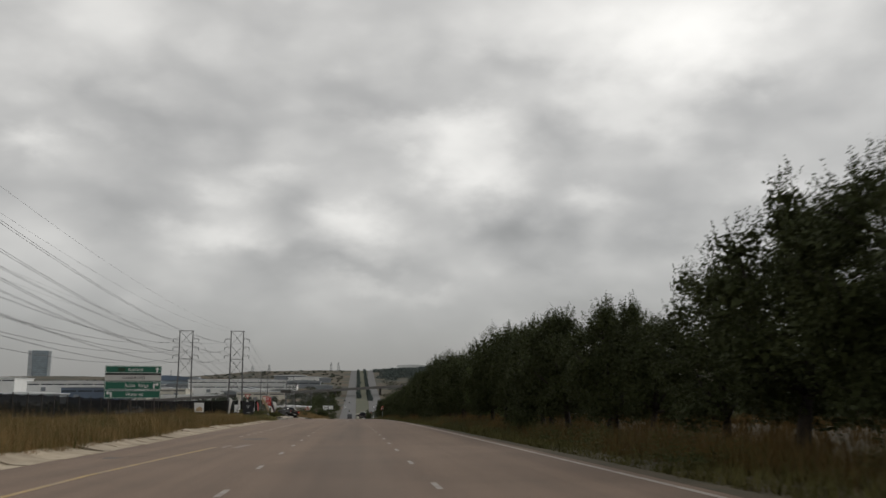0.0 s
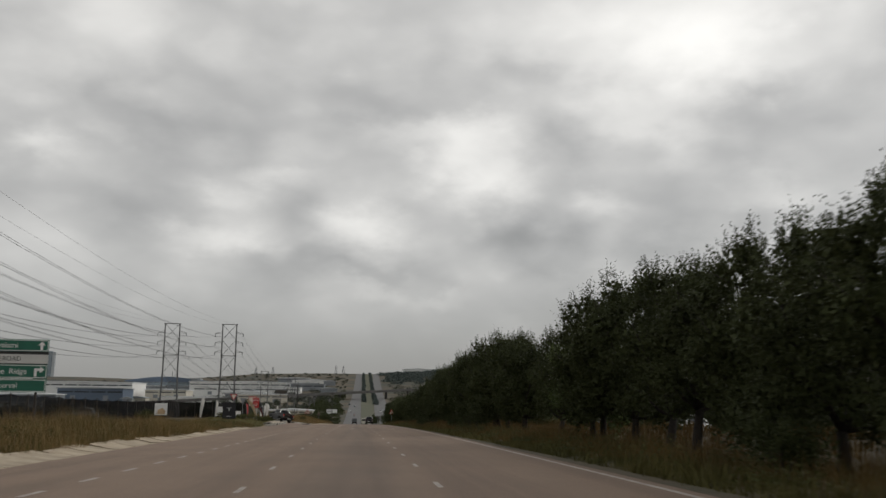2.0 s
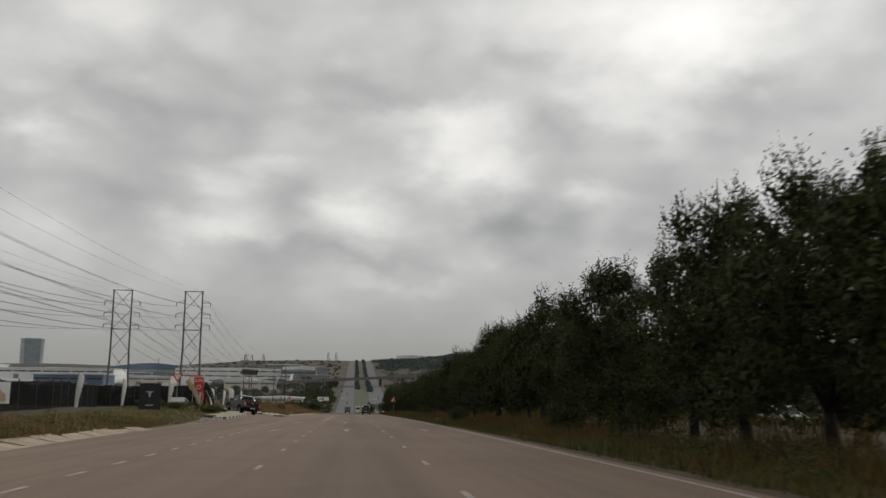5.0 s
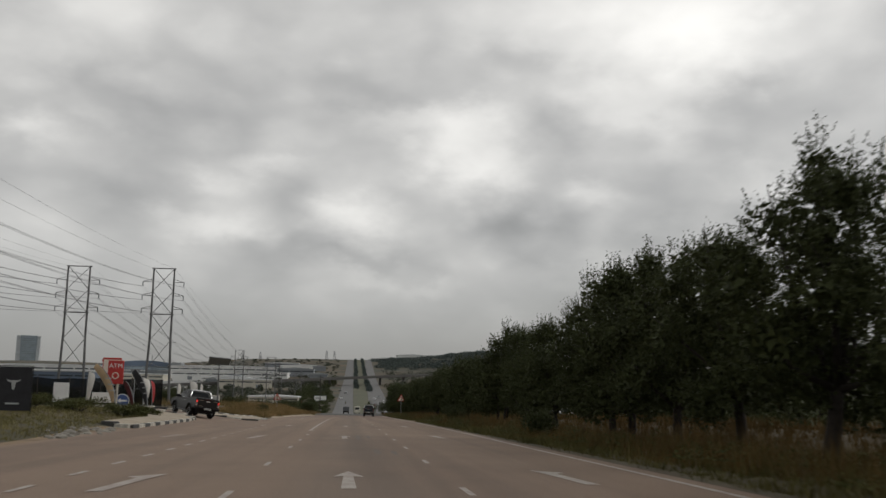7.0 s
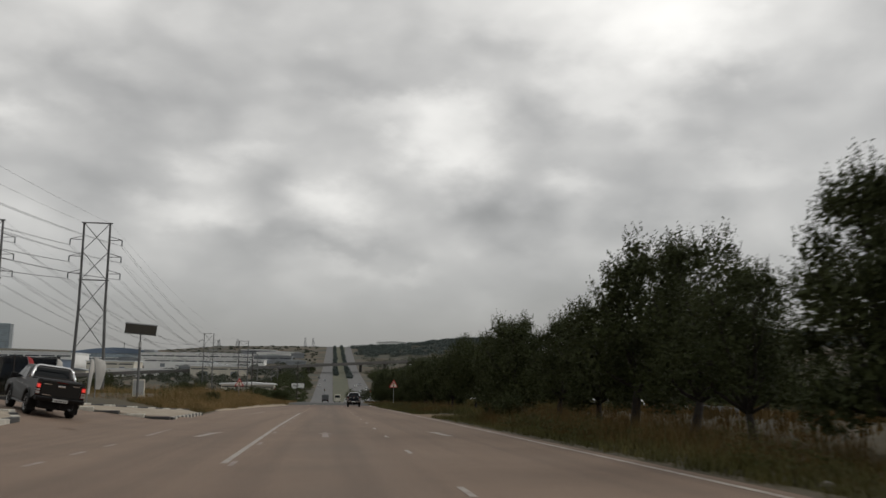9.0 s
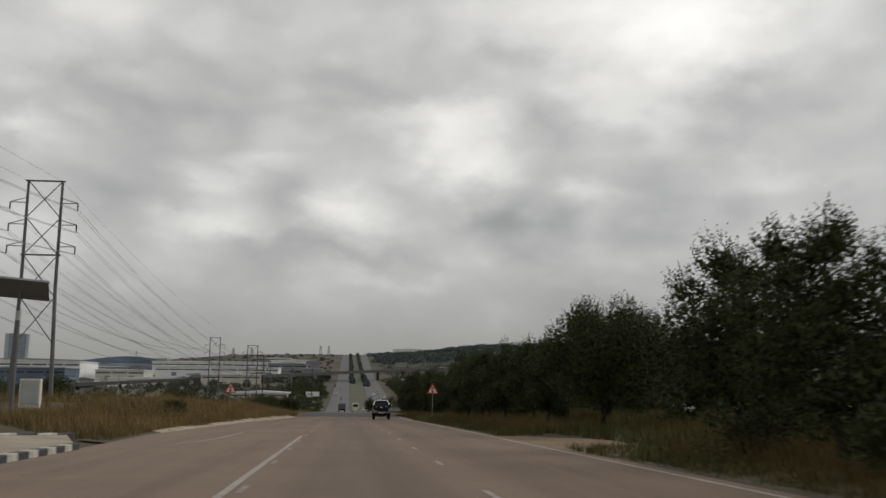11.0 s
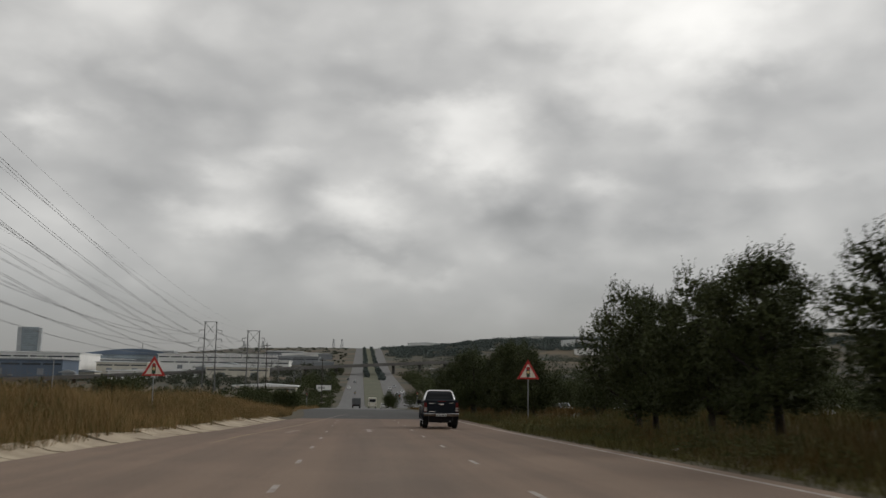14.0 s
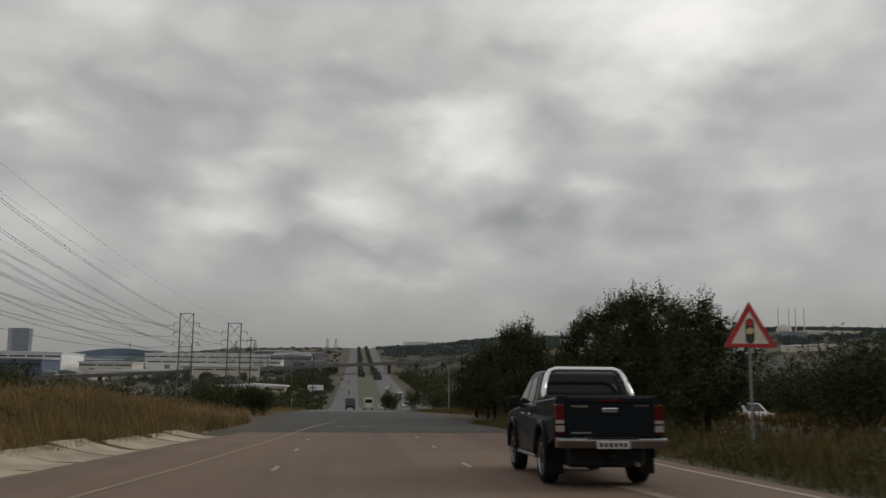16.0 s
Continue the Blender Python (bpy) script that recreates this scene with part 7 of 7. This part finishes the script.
def ride(x, y, yaw, lift=0.0):
    """On the road at x, y with the nose turned yaw degrees to the left, tilted with the grade."""
    tilt = math.degrees(math.atan(float(surf_z(x, y + 1.5) - surf_z(x, y - 1.5)) / 3))
    bank = -math.degrees(math.atan(float(surf_z(x + 0.8, y) - surf_z(x - 0.8, y)) / 1.6))
    return pose(x, y, float(surf_z(x, y)) + 0.012 + lift, tilt, bank, 0) @ pose(0, 0, 0, 0, 0, yaw)


pickup(ride(3.29, 252.6, -1.9) @ Matrix.Diagonal((0.95, 1.0, 1.0, 1.0)), M["carpaint"], "dark blue-grey double-cab pickup with chrome sports bar")
pickup(ride(-10.8, 169, 29), M["carpaint_brown"], "dark grey-brown double-cab pickup turning with its brake lights lit", False, True)


def saloon(at, paint, label, van=False, group="cars on the opposite carriageway"):
    """Small car, or a taller box van; origin on the ground at its middle, nose to +y."""
    t = thing("van" if van else "car", label, "van" if van else "car", at, group)
    half, L, r = 0.84, 2.05, 0.31
    low = [(-L, 0.35), (-1.62, 0.30)] + arch(-1.25, 0.32, 0.36, 9) + [(-0.8, 0.26), (0.8, 0.26)] + arch(1.25, 0.32, 0.36, 9) + [(1.7, 0.30), (L, 0.38), (L + .03, 0.62), (1.9, 0.76), (0.95, 0.88), (-1.75, 0.92), (-L, 0.86)]
    body = part("body", shell(low, half, 0.6, 0.12), paint, t)
    if van:
        o, gl = [(-2.0, 0.86), (-2.0, 1.85), (0.9, 1.88), (1.55, 0.84)], [(0.2, 1.05), (1.2, 1.05), (0.85, 1.65), (0.2, 1.65)]
    else:
        o, gl = [(-1.8, 0.86), (-1.35, 1.38), (-0.9, 1.45), (0.1, 1.44), (1.05, 0.84)], [(-1.35, 0.95), (0.75, 0.93), (0.08, 1.36), (-1.15, 1.34)]
    cab = part("cab", shell(o, 0.79, 0.86, 0.22), paint, t)
    for s in (-1, 1):
        part("side_window", side_pane(gl, 0.79, 0.86, 0.22, s), M["glass_dark"], cab)
        for cy in (-1.25, 1.25):
            add_wheel(t, s * 0.74, cy, r, 0.20, s)
        part("tail_light", box((s * 0.68 - .1, -L - 0.02, 0.62), (s * 0.68 + .1, -L + 0.05, 0.80), 0.02), M["lamp_red"], t)
        part("headlight", box((s * 0.62 - .15, L - 0.12, 0.56), (s * 0.62 + .15, L + 0.04, 0.70), 0.02), M["lamp_clear"], t)
    if van:
        part("rear_window", box((-0.55, -2.02, 1.2), (0.55, -2.0, 1.65), 0.005), M["glass_dark"], cab)
        part("windscreen", plate_quad((0.62, 1.42, 1.08), (-0.62, 1.42, 1.08), (-0.52, 1.06, 1.68), (0.52, 1.06, 1.68), 0.01), M["glass_dark"], cab)
    else:
        part("rear_window", plate_quad((-0.6, -1.74, 0.95), (0.6, -1.74, 0.95), (0.52, -1.40, 1.34), (-0.52, -1.40, 1.34), 0.012), M["glass_dark"], cab)
        part("windscreen", plate_quad((0.62, 0.98, 0.92), (-0.62, 0.98, 0.92), (-0.52, 0.22, 1.39), (0.52, 0.22, 1.39), 0.012), M["glass_dark"], cab)
    return t


def on_opp(x, y, yaw=180):
    return ride(x, y, yaw)


for i, (x, y, pt, vn) in enumerate(((24, 92, "carpaint_white", False), (27.5, 128, "carpaint_white", False), (24.5, 205, "carpaint_white", False), (24.2, 213, "carpaint_silver", False),
                                    (26.6, 298, "carpaint_white", False), (27.5, 330, "carpaint_silver", False))):
    saloon(on_opp(x, y), M[pt], ("white" if "white" in pt else "silver") + (" delivery van" if vn else " car") + " seen behind the median trees", vn)
for x, y, pt in ((19, 560, "carpaint_white"), (22, 590, "carpaint_white"), (19, 640, "carpaint_silver"), (22.5, 660, "carpaint_white"), (18, 700, "carpaint_white"), (21, 720, "carpaint_silver"), (7, 455, "carpaint_white"), (9.5, 480, "carpaint_white"),
                 (-4, 700, "carpaint_white"), (-1, 780, "carpaint_silver"), (-5.5, 820, "carpaint_grey")):
    saloon(ride(x, y, 180 if x > 12 else 0), M[pt], "far car on the valley road", False, "cars on the valley road")
saloon(stand(-33, 142, 100), M["carpaint_white"], "white car parked behind the net fence", False, "parked cars")


def minibus(x, y):
    t = thing("minibus", "cream minibus seen from behind on the crest", "minibus", ride(x, y, 0))
    b = part("body", box((-0.98, -2.6, 0.42), (0.98, 2.4, 2.75), 0.16), M["carpaint_cream"], t)
    part("rear_window", box((-0.80, -2.64, 1.55), (0.80, -2.59, 2.35), 0.01), M["glass_dark"], b)
    part("number_plate", box((-0.26, -2.63, 0.70), (0.26, -2.60, 0.82)), M["plate"], b)
    for s in (-1, 1):
        part("side_window", box((s * 0.985 - .012, -2.2, 1.5), (s * 0.985 + .012, 2.0, 2.25)), M["glass_dark"], b)
        part("tail_light", box((s * 0.86 - .08, -2.63, 0.95), (s * 0.86 + .08, -2.59, 1.30)), M["lamp_red"], b)
        for cy in (-1.5, 1.5):
            add_wheel(t, s * 0.85, cy, 0.34, 0.22, s)


def tipper(x, y):
    t = thing("truck", "dark grey tipper truck seen from behind on the crest", "truck", ride(x, y, 0))
    part("chassis", box((-0.9, -3.2, 0.6), (0.9, 3.4, 0.95)), M["plastic"], t)
    bd = part("load_body", box((-1.15, -3.4, 0.95), (1.15, 1.3, 2.55), 0.05), M["carpaint_grey"], t)
    for k in range(5):
        x0 = -1.0 + k * 0.47
        part("rib", box((x0, -3.46, 1.0), (x0 + 0.10, -3.40, 2.5)), M["carpaint_grey"], bd)
    part("cab", box((-1.1, 1.6, 0.7), (1.1, 3.4, 2.75), 0.12), M["carpaint_grey"], t)
    for s in (-1, 1):
        part("tail_light", box((s * 0.9 - .12, -3.3, 0.7), (s * 0.9 + .12, -3.2, 0.85)), M["lamp_red"], t)
        for cy in (-2.4, -1.2, 2.5):
            add_wheel(t, s * 0.92, cy, 0.48, 0.34, s)


minibus(3.7, 445)
tipper(-0.4, 450)
